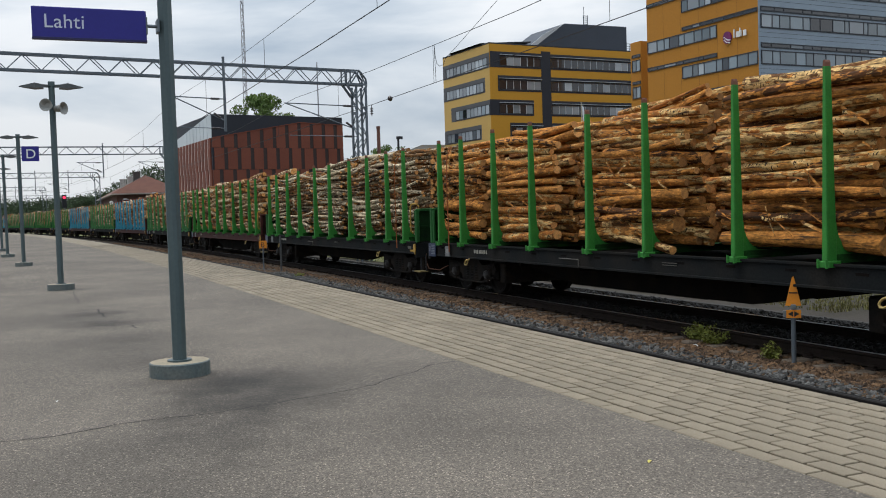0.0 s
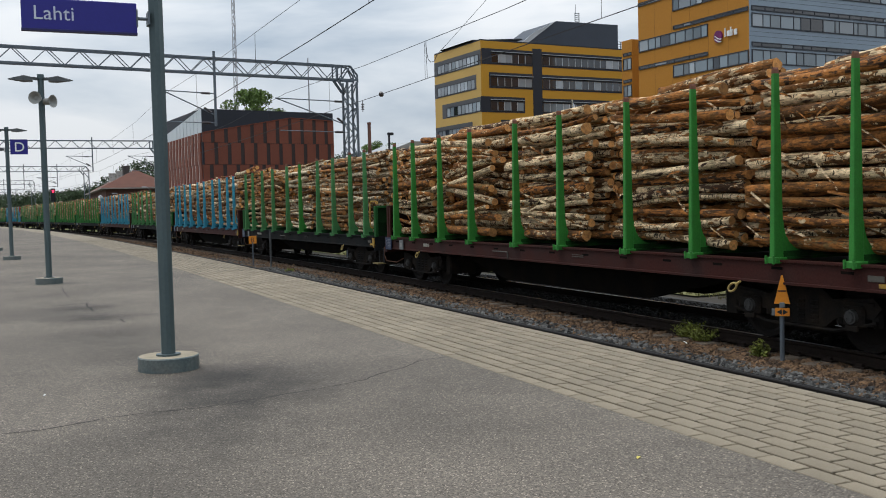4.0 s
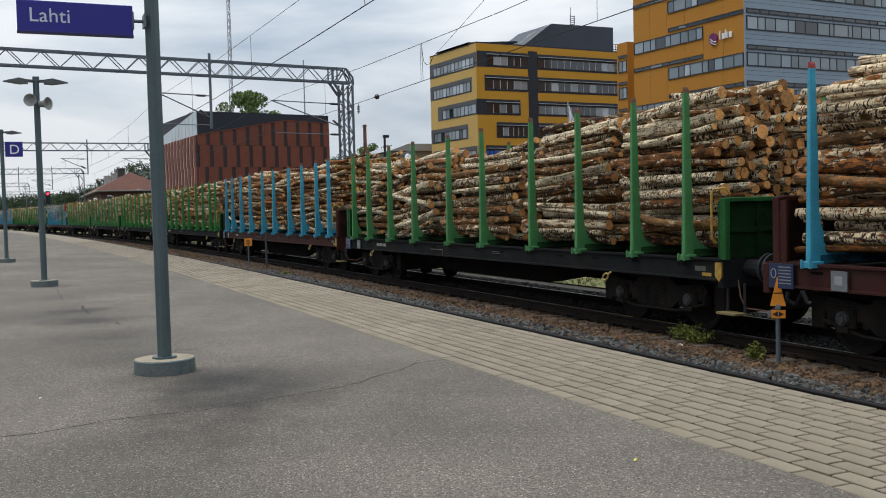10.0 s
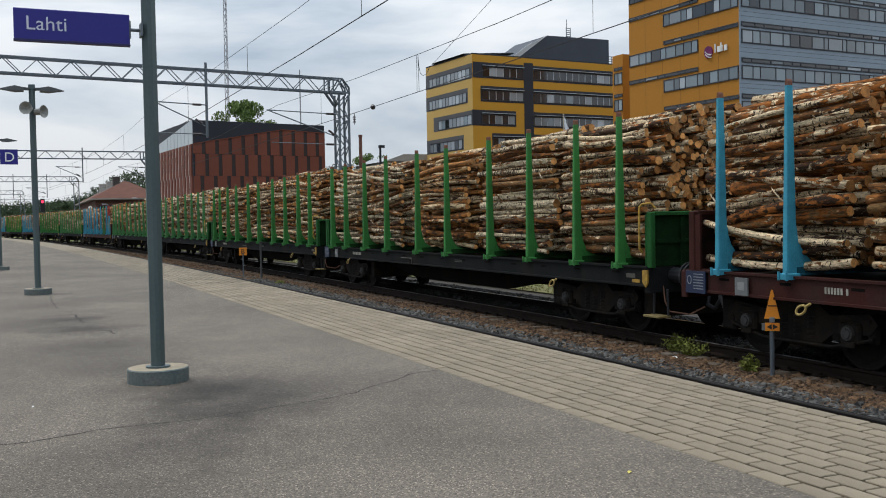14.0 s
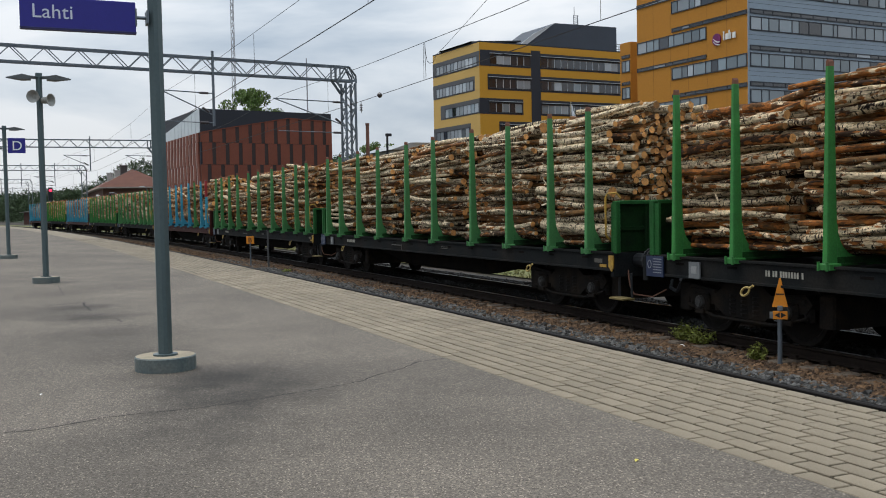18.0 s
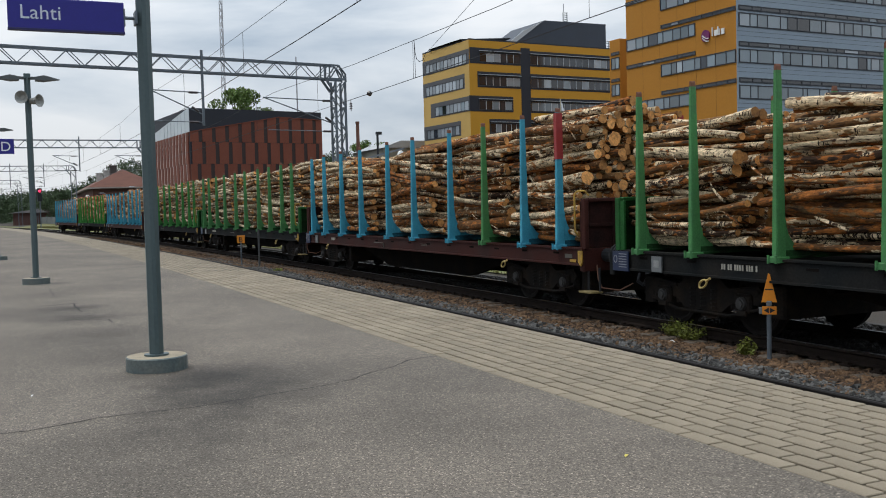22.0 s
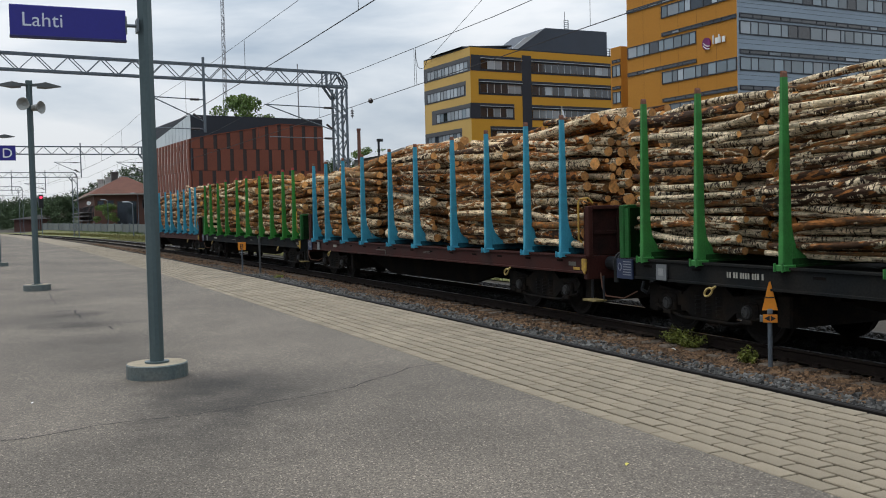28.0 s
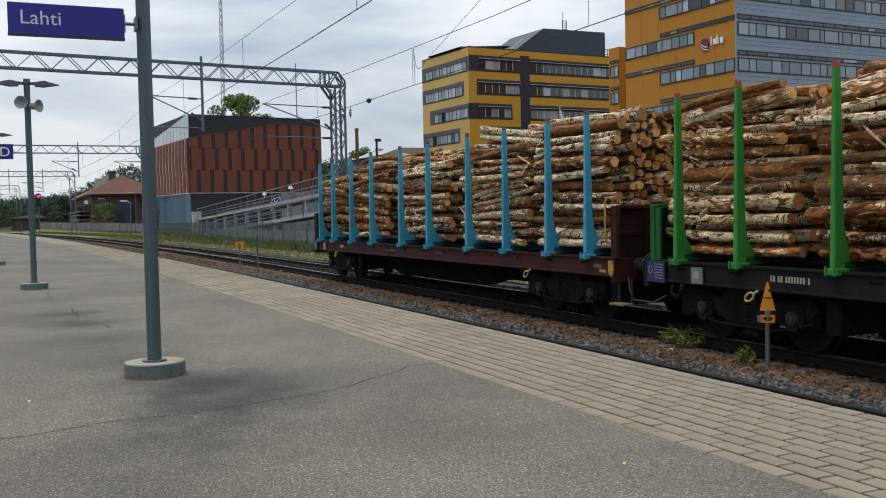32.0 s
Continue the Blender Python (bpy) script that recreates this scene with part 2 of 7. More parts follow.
def asphalt_material():
    """Worn asphalt: pale chippings in dark binder, with wide soft stains."""
    m = bpy.data.materials.new("asphalt")
    m.use_nodes = True
    n, l = m.node_tree.nodes, m.node_tree.links
    b = n["Principled BSDF"]
    b.inputs["Roughness"].default_value, b.inputs["Specular IOR Level"].default_value = 0.84, 0.3
    tc = n.new("ShaderNodeTexCoord")
    vo, big, mid, sm = n.new("ShaderNodeTexVoronoi"), n.new("ShaderNodeTexNoise"), n.new("ShaderNodeTexNoise"), n.new("ShaderNodeTexNoise")
    vo.inputs["Scale"].default_value = 115.0
    for node, s, d in ((big, 0.33, 5.0), (mid, 2.2, 6.0), (sm, 34.0, 5.0)):
        node.inputs["Scale"].default_value, node.inputs["Detail"].default_value = s, d
    for node in (vo, big, mid, sm):
        l.new(tc.outputs["Object"], node.inputs["Vector"])
    sep = n.new("ShaderNodeSeparateColor")
    l.new(vo.outputs["Color"], sep.inputs["Color"])
    chip = n.new("ShaderNodeValToRGB")
    e = chip.color_ramp.elements
    e[0].position, e[0].color = 0.0, (0.052, 0.043, 0.034, 1)
    e[1].position, e[1].color = 1.0, (0.350, 0.294, 0.228, 1)
    e.new(0.30).color = (0.106, 0.088, 0.069, 1)
    e.new(0.82).color = (0.150, 0.125, 0.099, 1)
    e.new(0.92).color = (0.195, 0.163, 0.129, 1)
    l.new(sep.outputs["Red"], chip.inputs["Fac"])
    last = chip.outputs["Color"]
    for node, lo, hi, a, c in ((big, 0.38, 0.66, 0.80, 1.12), (mid, 0.3, 0.7, 0.91, 1.09), (sm, 0.3, 0.7, 0.84, 1.16)):
        mr, hs = n.new("ShaderNodeMapRange"), n.new("ShaderNodeHueSaturation")
        mr.inputs["From Min"].default_value, mr.inputs["From Max"].default_value = lo, hi
        mr.inputs["To Min"].default_value, mr.inputs["To Max"].default_value = a, c
        l.new(node.outputs["Fac"], mr.inputs["Value"])
        l.new(mr.outputs["Result"], hs.inputs["Value"])
        l.new(last, hs.inputs["Color"])
        last = hs.outputs["Color"]
    for cx, cy, rad, dark in STAINS:
        dist, wob, mr, hs = n.new("ShaderNodeVectorMath"), n.new("ShaderNodeMath"), n.new("ShaderNodeMapRange"), n.new("ShaderNodeHueSaturation")
        dist.operation, wob.operation = "DISTANCE", "MULTIPLY_ADD"
        dist.inputs[1].default_value = (cx, cy, 0)
        l.new(tc.outputs["Object"], dist.inputs[0])
        l.new(mid.outputs["Fac"], wob.inputs[0])
        wob.inputs[1].default_value = -1.5 * rad
        l.new(dist.outputs["Value"], wob.inputs[2])
        mr.inputs["From Min"].default_value, mr.inputs["From Max"].default_value = -0.55 * rad, 0.4 * rad
        mr.inputs["To Min"].default_value, mr.inputs["To Max"].default_value = dark, 1.0
        l.new(wob.outputs[0], mr.inputs["Value"])
        l.new(mr.outputs["Result"], hs.inputs["Value"])
        l.new(last, hs.inputs["Color"])
        last = hs.outputs["Color"]
    l.new(last, b.inputs["Base Color"])
    bp = n.new("ShaderNodeBump")
    bp.inputs["Strength"].default_value, bp.inputs["Distance"].default_value = 0.5, 0.006
    l.new(sep.outputs["Red"], bp.inputs["Height"])
    l.new(bp.outputs["Normal"], b.inputs["Normal"])
    return m


CUT = mat("cut_wood", (0.56, 0.265, 0.080), 0.85, var=0.25, scale=16, fine=80, color2=(0.20, 0.090, 0.034), rnd=0.55)
ASPHALT = asphalt_material()
PAVER = mat("paver", (0.222, 0.182, 0.127), 0.85, var=0.22, scale=1.3, fine=110, bump=0.5, color2=(0.125, 0.096, 0.064), rnd=0.11)
JOINT = mat("joint_sand", (0.016, 0.013, 0.010), 0.95, var=0.2, fine=150)
EDGE = mat("edge_rubber", (0.0062, 0.0048, 0.0040), 0.65, var=0.25, scale=3, spec=0.15)
CONCRETE = mat("concrete", (0.40, 0.39, 0.36), 0.85, var=0.12, scale=1.5, fine=60, bump=0.2)
LIGHT_CONCRETE = mat("light_concrete", (0.032, 0.029, 0.025), 0.85, var=0.10, scale=1.2, fine=50)
STONE_RUST = mat("rusty_stone", (0.102, 0.059, 0.030), 0.95, var=0.3, scale=8, fine=60, rnd=0.75, color2=(0.045, 0.027, 0.017))
STONE_GREY = mat("grey_stone", (0.080, 0.077, 0.072), 0.9, var=0.3, scale=8, fine=60, rnd=0.85)
# darker copy of the stone, with the train's shade in its colour
STONE_SHADED = mat("shaded_stone", (0.010, 0.0085, 0.007), 0.8, var=0.25, scale=6, fine=60, rnd=0.5)
GRAVEL = mat("gravel_bed", (0.026, 0.018, 0.012), 0.95, var=0.25, scale=1.2, fine=45, bump=0.8)
DRY_GROUND = mat("dry_ground", (0.034, 0.026, 0.018), 0.95, var=0.2, scale=0.3, fine=12, bump=0.5, color2=(0.028, 0.026, 0.013))
GRASS = mat("grass", (0.100, 0.092, 0.028), 0.9, var=0.25, scale=0.5, fine=9, color2=(0.09, 0.11, 0.03), rnd=0.2)
SLEEPER = mat("sleeper", (0.098, 0.076, 0.056), 0.9, var=0.2, scale=6, fine=50, bump=0.4, rnd=0.2)
RAIL = mat("rail_rust", (0.019, 0.013, 0.010), 0.8, var=0.25, scale=4, spec=0.1)
RAIL_TOP = mat("rail_top", (0.34, 0.33, 0.32), 0.3, metal=0.9, var=0.1, scale=2)
STEEL_GREEN = mat("pole_paint", (0.075, 0.102, 0.105), 0.45, metal=0.25, var=0.07, scale=1.2, fine=30)
GALV = mat("galvanised", (0.132, 0.150, 0.168), 0.5, metal=0.55, var=0.1, scale=2, fine=20)
DARK_STEEL = mat("dark_steel", (0.03, 0.031, 0.033), 0.6, metal=0.3, var=0.2, scale=2)
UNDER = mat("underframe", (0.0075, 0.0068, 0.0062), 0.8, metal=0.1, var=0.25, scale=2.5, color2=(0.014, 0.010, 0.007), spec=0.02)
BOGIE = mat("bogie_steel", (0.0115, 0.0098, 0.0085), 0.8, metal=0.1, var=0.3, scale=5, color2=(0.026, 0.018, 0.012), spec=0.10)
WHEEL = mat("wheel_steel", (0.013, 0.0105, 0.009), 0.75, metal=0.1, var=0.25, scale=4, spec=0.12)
SILL_DARK = mat("sill_dark", (0.0115, 0.0128, 0.0130), 0.75, var=0.25, scale=1.4, fine=30, color2=(0.022, 0.019, 0.016), spec=0.05)
SILL_BROWN = mat("sill_brown", (0.041, 0.0115, 0.0085), 0.65, var=0.25, scale=1.4, fine=30, color2=(0.034, 0.018, 0.015), spec=0.12)
YELLOW = mat("yellow_paint", (0.40, 0.23, 0.030), 0.6, var=0.25, scale=9, color2=(0.14, 0.09, 0.03))
WHITE = mat("white_paint", (0.75, 0.75, 0.72), 0.55, var=0.06, scale=6)
RED_TIP = mat("red_tip", (0.28, 0.028, 0.026), 0.5, var=0.1, scale=8)
RUST_TIP = mat("rust_tip", (0.16, 0.062, 0.035), 0.7, var=0.2, scale=8)
BLUE_PLATE = mat("blue_plate", (0.014, 0.022, 0.055), 0.5, var=0.08)
GREY_PLATE = mat("grey_plate", (0.14, 0.145, 0.145), 0.5, var=0.1)
ORANGE = mat("orange_sign", (0.72, 0.24, 0.015), 0.5, var=0.06, scale=5)
BLACK = mat("black_paint", (0.012, 0.012, 0.013), 0.5, var=0.1)
SIGN_BLUE = mat("sign_blue", (0.023, 0.020, 0.20), 0.35, var=0.05, scale=1.5)
PAINTS = {
    "bright": mat("green_bright", (0.036, 0.200, 0.032), 0.5, spec=0.2, var=0.13, scale=4.0, color2=(0.024, 0.11, 0.022)),
    "mid": mat("green_mid", (0.042, 0.195, 0.044), 0.52, spec=0.2, var=0.16, scale=4.0, color2=(0.03, 0.09, 0.03)),
    "light": mat("green_light", (0.062, 0.205, 0.066), 0.55, spec=0.2, var=0.16, scale=4.0, color2=(0.05, 0.11, 0.055)),
    "blue": mat("blue_cyan", (0.050, 0.285, 0.390), 0.52, spec=0.2, var=0.15, scale=4.0, color2=(0.028, 0.13, 0.19)),
    "red": RED_TIP,
}


# ---- mesh helpers ----
class Geo:
    """Collects boxes, prisms and tubes into one mesh."""

    def __init__(self):
        self.v, self.f, self.m = [], [], []

    def add(self, verts, faces, mi=0):
        o = len(self.v)
        self.v.extend(tuple(p) for p in verts)
        for fc in faces:
            self.f.append(tuple(i + o for i in fc))
            self.m.append(mi)
        return self

    def box(self, x0, y0, z0, x1, y1, z1, mi=0, m=None, bevel=0.0):
        if bevel:
            b = bevel
            prof = [(x0 + b, y0), (x1 - b, y0), (x1, y0 + b), (x1, y1 - b), (x1 - b, y1), (x0 + b, y1), (x0, y1 - b), (x0, y0 + b)]
            ins = [(min(max(x, x0 + b), x1 - b), min(max(y, y0 + b), y1 - b)) for x, y in prof]
            vs = [(x, y, z0) for x, y in prof] + [(x, y, z1 - b) for x, y in prof] + [(x, y, z1) for x, y in ins]
            fs = [tuple(range(7, -1, -1)), tuple(range(16, 24))]
            for r in (0, 8):
                fs += [(r + i, r + (i + 1) % 8, r + 8 + (i + 1) % 8, r + 8 + i) for i in range(8)]
        else:
            vs = [(x, y, z) for z in (z0, z1) for x, y in ((x0, y0), (x1, y0), (x1, y1), (x0, y1))]
            fs = [(3, 2, 1, 0), (4, 5, 6, 7), (0, 1, 5, 4), (1, 2, 6, 5), (2, 3, 7, 6), (3, 0, 4, 7)]
        if m is not None:
            vs = [m @ Vector(p) for p in vs]
        return self.add(vs, fs, mi)

    def tube(self, a, b, r0, r1=None, n=8, mi=0, cap=True):
        a, b = Vector(a), Vector(b)
        r1 = r0 if r1 is None else r1
        q = (b - a).to_track_quat("Z", "Y").to_matrix()
        ring = [(math.cos(2 * math.pi * i / n), math.sin(2 * math.pi * i / n)) for i in range(n)]
        vs = [a + q @ Vector((c * r0, s * r0, 0)) for c, s in ring] + [b + q @ Vector((c * r1, s * r1, 0)) for c, s in ring]
        fs = [(i, (i + 1) % n, n + (i + 1) % n, n + i) for i in range(n)]
        if cap:
            fs += [tuple(range(n - 1, -1, -1)), tuple(range(n, 2 * n))]
        return self.add(vs, fs, mi)

    def bar(self, a, b, w, h=None, mi=0):
        """A square bar from a to b."""
        a, b = Vector(a), Vector(b)
        h = w if h is None else h
        q = (b - a).to_track_quat("Z", "Y").to_matrix()
        c = [(-w / 2, -h / 2), (w / 2, -h / 2), (w / 2, h / 2), (-w / 2, h / 2)]
        vs = [a + q @ Vector((x, y, 0)) for x, y in c] + [b + q @ Vector((x, y, 0)) for x, y in c]
        return self.add(vs, [(3, 2, 1, 0), (4, 5, 6, 7), (0, 1, 5, 4), (1, 2, 6, 5), (2, 3, 7, 6), (3, 0, 4, 7)], mi)

    def path(self, pts, r, n=6, mi=0):
        for a, b in zip(pts, pts[1:]):
            self.tube(a, b, r, n=n, mi=mi)
        return self

    def prism(self, prof, y0, y1, mi=0, axis="y"):
        """Extrudes a closed outline: (x, z) along y, (y, z) along x, or (x, y) along z."""
        k = len(prof)
        put = {"y": lambda p, s: (p[0], s, p[1]), "x": lambda p, s: (s, p[0], p[1]), "z": lambda p, s: (p[0], p[1], s)}[axis]
        vs = [put(p, y0) for p in prof] + [put(p, y1) for p in prof]
        fs = [tuple(range(k)), tuple(range(2 * k - 1, k - 1, -1))] + [(i, k + i, k + (i + 1) % k, (i + 1) % k) for i in range(k)]
        return self.add(vs, fs, mi)

    def mesh(self, name, *mats, smooth=False):
        me = bpy.data.meshes.new(name)
        me.from_pydata(self.v, [], self.f)
        for q in mats:
            me.materials.append(q)
        if len(mats) > 1:
            me.polygons.foreach_set("material_index", self.m)
        bm = bmesh.new()
        bm.from_mesh(me)
        bmesh.ops.recalc_face_normals(bm, faces=bm.faces)
        bm.to_mesh(me)
        bm.free()
        if smooth:
            me.polygons.foreach_set("use_smooth", [True] * len(me.polygons))
        me.update()
        return me


def thing(name, label, category, m=None, group="", kind=""):
    ob = new(name)
    if m is not None:
        ob.matrix_world = m
    return tagged(ob, label, category, group, kind)


def part(name, data, parent, label="", m=None):
    """Links mesh data as one object under a thing or part."""
    ob = new(name, data)
    ob.parent = parent
    if m is not None:
        ob.matrix_basis = m
    if label:
        ob["label"] = label
    return ob


# ---- plan: x runs along the track (the train goes towards +x), y across it, z up from the platform ----
RAIL_Z = -0.455
TRACK_Y, TRACK_A, TRACK_K = 9.4125, -0.0156, 0.00091
EDGE_Y, BAND_Y, EDGE_K = 5.517, 3.792, 0.00075


def track_y(x):
    """The near rail."""
    return TRACK_Y + TRACK_A * x - (TRACK_K * x * x / 2 if x < 0 else 0)


def edge_dy(x):
    return -EDGE_K * x * x / 2 if x < 0 else 0.0


STEPS = [x for x in range(-420, -120, 10)] + [x for x in range(-120, 0, 3)] + [x for x in range(0, 421, 30)]


def along(off_a, off_b, z_a, z_b, line, xs=STEPS):
    """A strip that follows the track or the platform edge, between two offsets."""
    g = Geo()
    vs = []
    for x in xs:
        vs += [(x, line(x) + off_a, z_a), (x, line(x) + off_b, z_b)]
    g.add(vs, [(2 * i, 2 * i + 2, 2 * i + 3, 2 * i + 1) for i in range(len(xs) - 1)])
    return g


def sweep(prof, line, xs=STEPS, mi=0, g=None):
    """Sweeps a (y, z) outline along the track or the edge."""
    g = g or Geo()
    k = len(prof)
    vs = [(x, line(x) + y, z) for x in xs for y, z in prof]
    fs = [(r * k + i, (r + 1) * k + i, (r + 1) * k + (i + 1) % k, r * k + (i + 1) % k) for r in range(len(xs) - 1) for i in range(k)]
    fs += [tuple(range(k)), tuple(range(len(vs) - 1, len(vs) - k - 1, -1))]
    return g.add(vs, fs, mi)


def edge_line(x):
    return EDGE_Y + edge_dy(x)


# ground
g = Geo()
g.add([(-1500, -1500, -0.78), (1500, -1500, -0.78), (1500, 1500, -0.78), (-1500, 1500, -0.78)], [(0, 1, 2, 3)])
tagged(new("ground", g.mesh("ground", DRY_GROUND)), "dry sandy ground with sparse grass beside the railway", "ground", kind="structure")

# ballast bed with shoulders
g = sweep([(-4.2, -0.78), (-3.9, -0.74), (-0.9, -0.70), (2.4, -0.70), (3.2, -0.76), (3.2, -0.8), (-4.2, -0.8)], track_y)
ballast = tagged(new("ballast_bed", g.mesh("ballast_bed", GRAVEL)), "bed of rusty brown crushed stone under the track", "ballast", kind="structure")

# platform body, asphalt top
g = sweep([(-46.0, -0.8), (-46.0, 0.0), (BAND_Y - EDGE_Y, 0.0), (BAND_Y - EDGE_Y, -0.03), (-0.10, -0.03), (-0.10, -0.8)], edge_line)
platform = tagged(new("platform", g.mesh("platform", ASPHALT)), "grey worn asphalt station platform", "platform", kind="structure")
g = sweep([(BAND_Y - EDGE_Y + 0.002, -0.03), (BAND_Y - EDGE_Y + 0.002, -0.022), (-0.002, -0.022), (-0.002, -0.03)], edge_line)
part("joint_bed", g.mesh("joint_bed", JOINT), platform, "dark sand in the joints")
g = sweep([(-0.10, -0.8), (-0.10, -0.035), (0.0, -0.035), (0.0, -0.06), (0.015, -0.06), (0.015, -0.8)], edge_line)
part("edge_wall", g.mesh("edge_wall", CONCRETE), platform, "concrete wall of the platform edge")
g = sweep([(0.0, -0.06), (0.0, 0.014), (0.008, 0.022), (0.030, 0.024), (0.036, 0.012), (0.056, 0.012), (0.062, 0.020), (0.078, 0.016), (0.080, -0.09), (0.016, -0.09), (0.016, -0.06)], edge_line)
part("edge_strip", g.mesh("edge_strip", EDGE), platform, "black rubber strip along the platform edge")
# paler rib puts the rubber strip's highlight into the colour
g = sweep([(0.037, 0.0125), (0.037, 0.017), (0.055, 0.017), (0.055, 0.0125)], edge_line)
part("edge_rib", g.mesh("edge_rib", mat("edge_rib", (0.070, 0.058, 0.047), 0.5, metal=0.2, var=0.2, scale=3)), platform, "thin pale rib painted as a highlight on the rubber strip")

# rails
RAIL_PROF = [(-0.035, 0), (-0.035, -0.035), (-0.009, -0.05), (-0.009, -0.13), (-0.065, -0.15), (-0.065, -0.165), (0.065, -0.165), (0.065, -0.15), (0.009, -0.13), (0.009, -0.05), (0.035, -0.035), (0.035, 0)]
for i, off in enumerate((0.0, 1.594)):
    g = sweep([(off + y, RAIL_Z - 0.003 + z) for y, z in RAIL_PROF], track_y)
    rail = tagged(new("rail", g.mesh("rail", RAIL)), "rusty steel rail with a shiny worn head", "rail", group="rails of the track")
    g = sweep([(off - 0.026, RAIL_Z - 0.004), (off - 0.022, RAIL_Z), (off + 0.022, RAIL_Z), (off + 0.026, RAIL_Z - 0.004)], track_y)
    part("rail_head", g.mesh("rail_head", RAIL_TOP), rail, "polished running surface")


# ---- train ----
STAKES = (-7.77, -6.45, -4.74, -3.02, -0.86, 0.89, 3.06, 4.76, 6.45, 7.77)
PITCH = 18.044
DECK = 1.15
HALF = 8.55
WAGON_Y = 0.797


def train_at(t):
    """Where the front stake of the last wagon is along the track."""
    return -294.713 + 8.3853 * t + 0.006644 * t * t + 0.0001703 * t * t * t


def on_track(s):
    """The pose on the rails, s metres along the track."""
    x = s
    for _ in range(4):
        u = min(x, 0.0)
        length = x * (1 + TRACK_A ** 2 / 2) - TRACK_A * TRACK_K * u * u / 2 + TRACK_K ** 2 * u ** 3 / 6
        x += s - length
    slope = TRACK_A - TRACK_K * min(x, 0.0)
    return pose(x, track_y(x) + WAGON_Y, RAIL_Z, 0, 0, math.degrees(math.atan(slope)))


SHARED = {}


def shared(key, build):
    if key not in SHARED:
        SHARED[key] = build()
    return SHARED[key]


def stake_mesh(paint):
    """An upright that tapers upwards, with a foot plate; it stands at the wagon's near side, y = -1.36."""
    g = Geo()
    prof = [(-0.048, 0.0), (0.048, 0.0), (0.026, 2.42), (-0.026, 2.42)]
    vs = []
    for (x, z), d in ((prof[0], 0.085), (prof[1], 0.085), (prof[2], 0.045), (prof[3], 0.045)):
        vs += [(x * 0.8, -d, z), (x, -d * 0.72, z), (x, d * 0.8, z), (x * 0.8, d, z)]
    a, b, c, d = vs[0:4], vs[4:8], vs[8:12], vs[12:16]
    low = [a[0], b[0], b[1], b[2], b[3], a[3], a[2], a[1]]
    top = [d[0], c[0], c[1], c[2], c[3], d[3], d[2], d[1]]
    g.add(low + top, [tuple(range(8)), tuple(range(15, 7, -1))] + [(i, 8 + i, 8 + (i + 1) % 8, (i + 1) % 8) for i in range(8)])
    g.box(-0.10, -0.115, -0.05, 0.10, 0.10, 0.03, bevel=0.012)
    for x in (-0.07, 0.07):
        g.tube((x, -0.12, -0.06), (x, -0.12, 0.05), 0.018, n=6)
    return g.mesh("stake_" + paint, PAINTS[paint])


def bolster_mesh(paint):
    """The cross beam of a bunk, its paint darkened for the shade under the logs."""
    g = Geo()
    g.prism([(-1.30, 0.0), (1.30, 0.0), (1.30, 0.105), (-1.30, 0.105)], -0.045, 0.045, axis="x")
    g.prism([(-1.28, 0.0), (1.28, 0.0), (1.28, 0.03), (-1.28, 0.03)], -0.11, 0.11, axis="x")
    # darker copies of the stake paints hold the shade below the load
    shaded_paint = {"bright": (0.013, 0.060, 0.012), "mid": (0.014, 0.056, 0.014), "light": (0.018, 0.058, 0.019), "blue": (0.014, 0.075, 0.105)}[paint]
    return g.mesh("bolster_" + paint, mat("shaded_beam_" + paint, shaded_paint, 0.75, var=0.3, scale=4, spec=0.08, color2=(0.014, 0.012, 0.010)))


def knee_mesh(paint):
    """The curved gusset between a bunk's beam and its near stake."""
    g = Geo()
    wide, high = (0.50, 0.52) if paint == "blue" else (0.34, 0.40)
    arc = [(-1.28 + wide * (1 - math.cos(a)), 0.105 + high * (1 - math.sin(a))) for a in [i * math.pi / 12 for i in range(6, -1, -1)]]
    g.prism([(-1.30, 0.106)] + arc + [(-1.30, 0.115 + high)], -0.040, 0.040, axis="x")
    return g.mesh("knee_" + paint, PAINTS[paint])


def tip_mesh(kind):
    g = Geo()
    g.prism([(-0.026, 0.0), (0.026, 0.0), (0.020, 0.055), (0.008, 0.080), (-0.012, 0.080), (-0.022, 0.050)], -0.040, 0.040)
    return g.mesh("tip_" + kind, RED_TIP if kind == "red" else RUST_TIP)


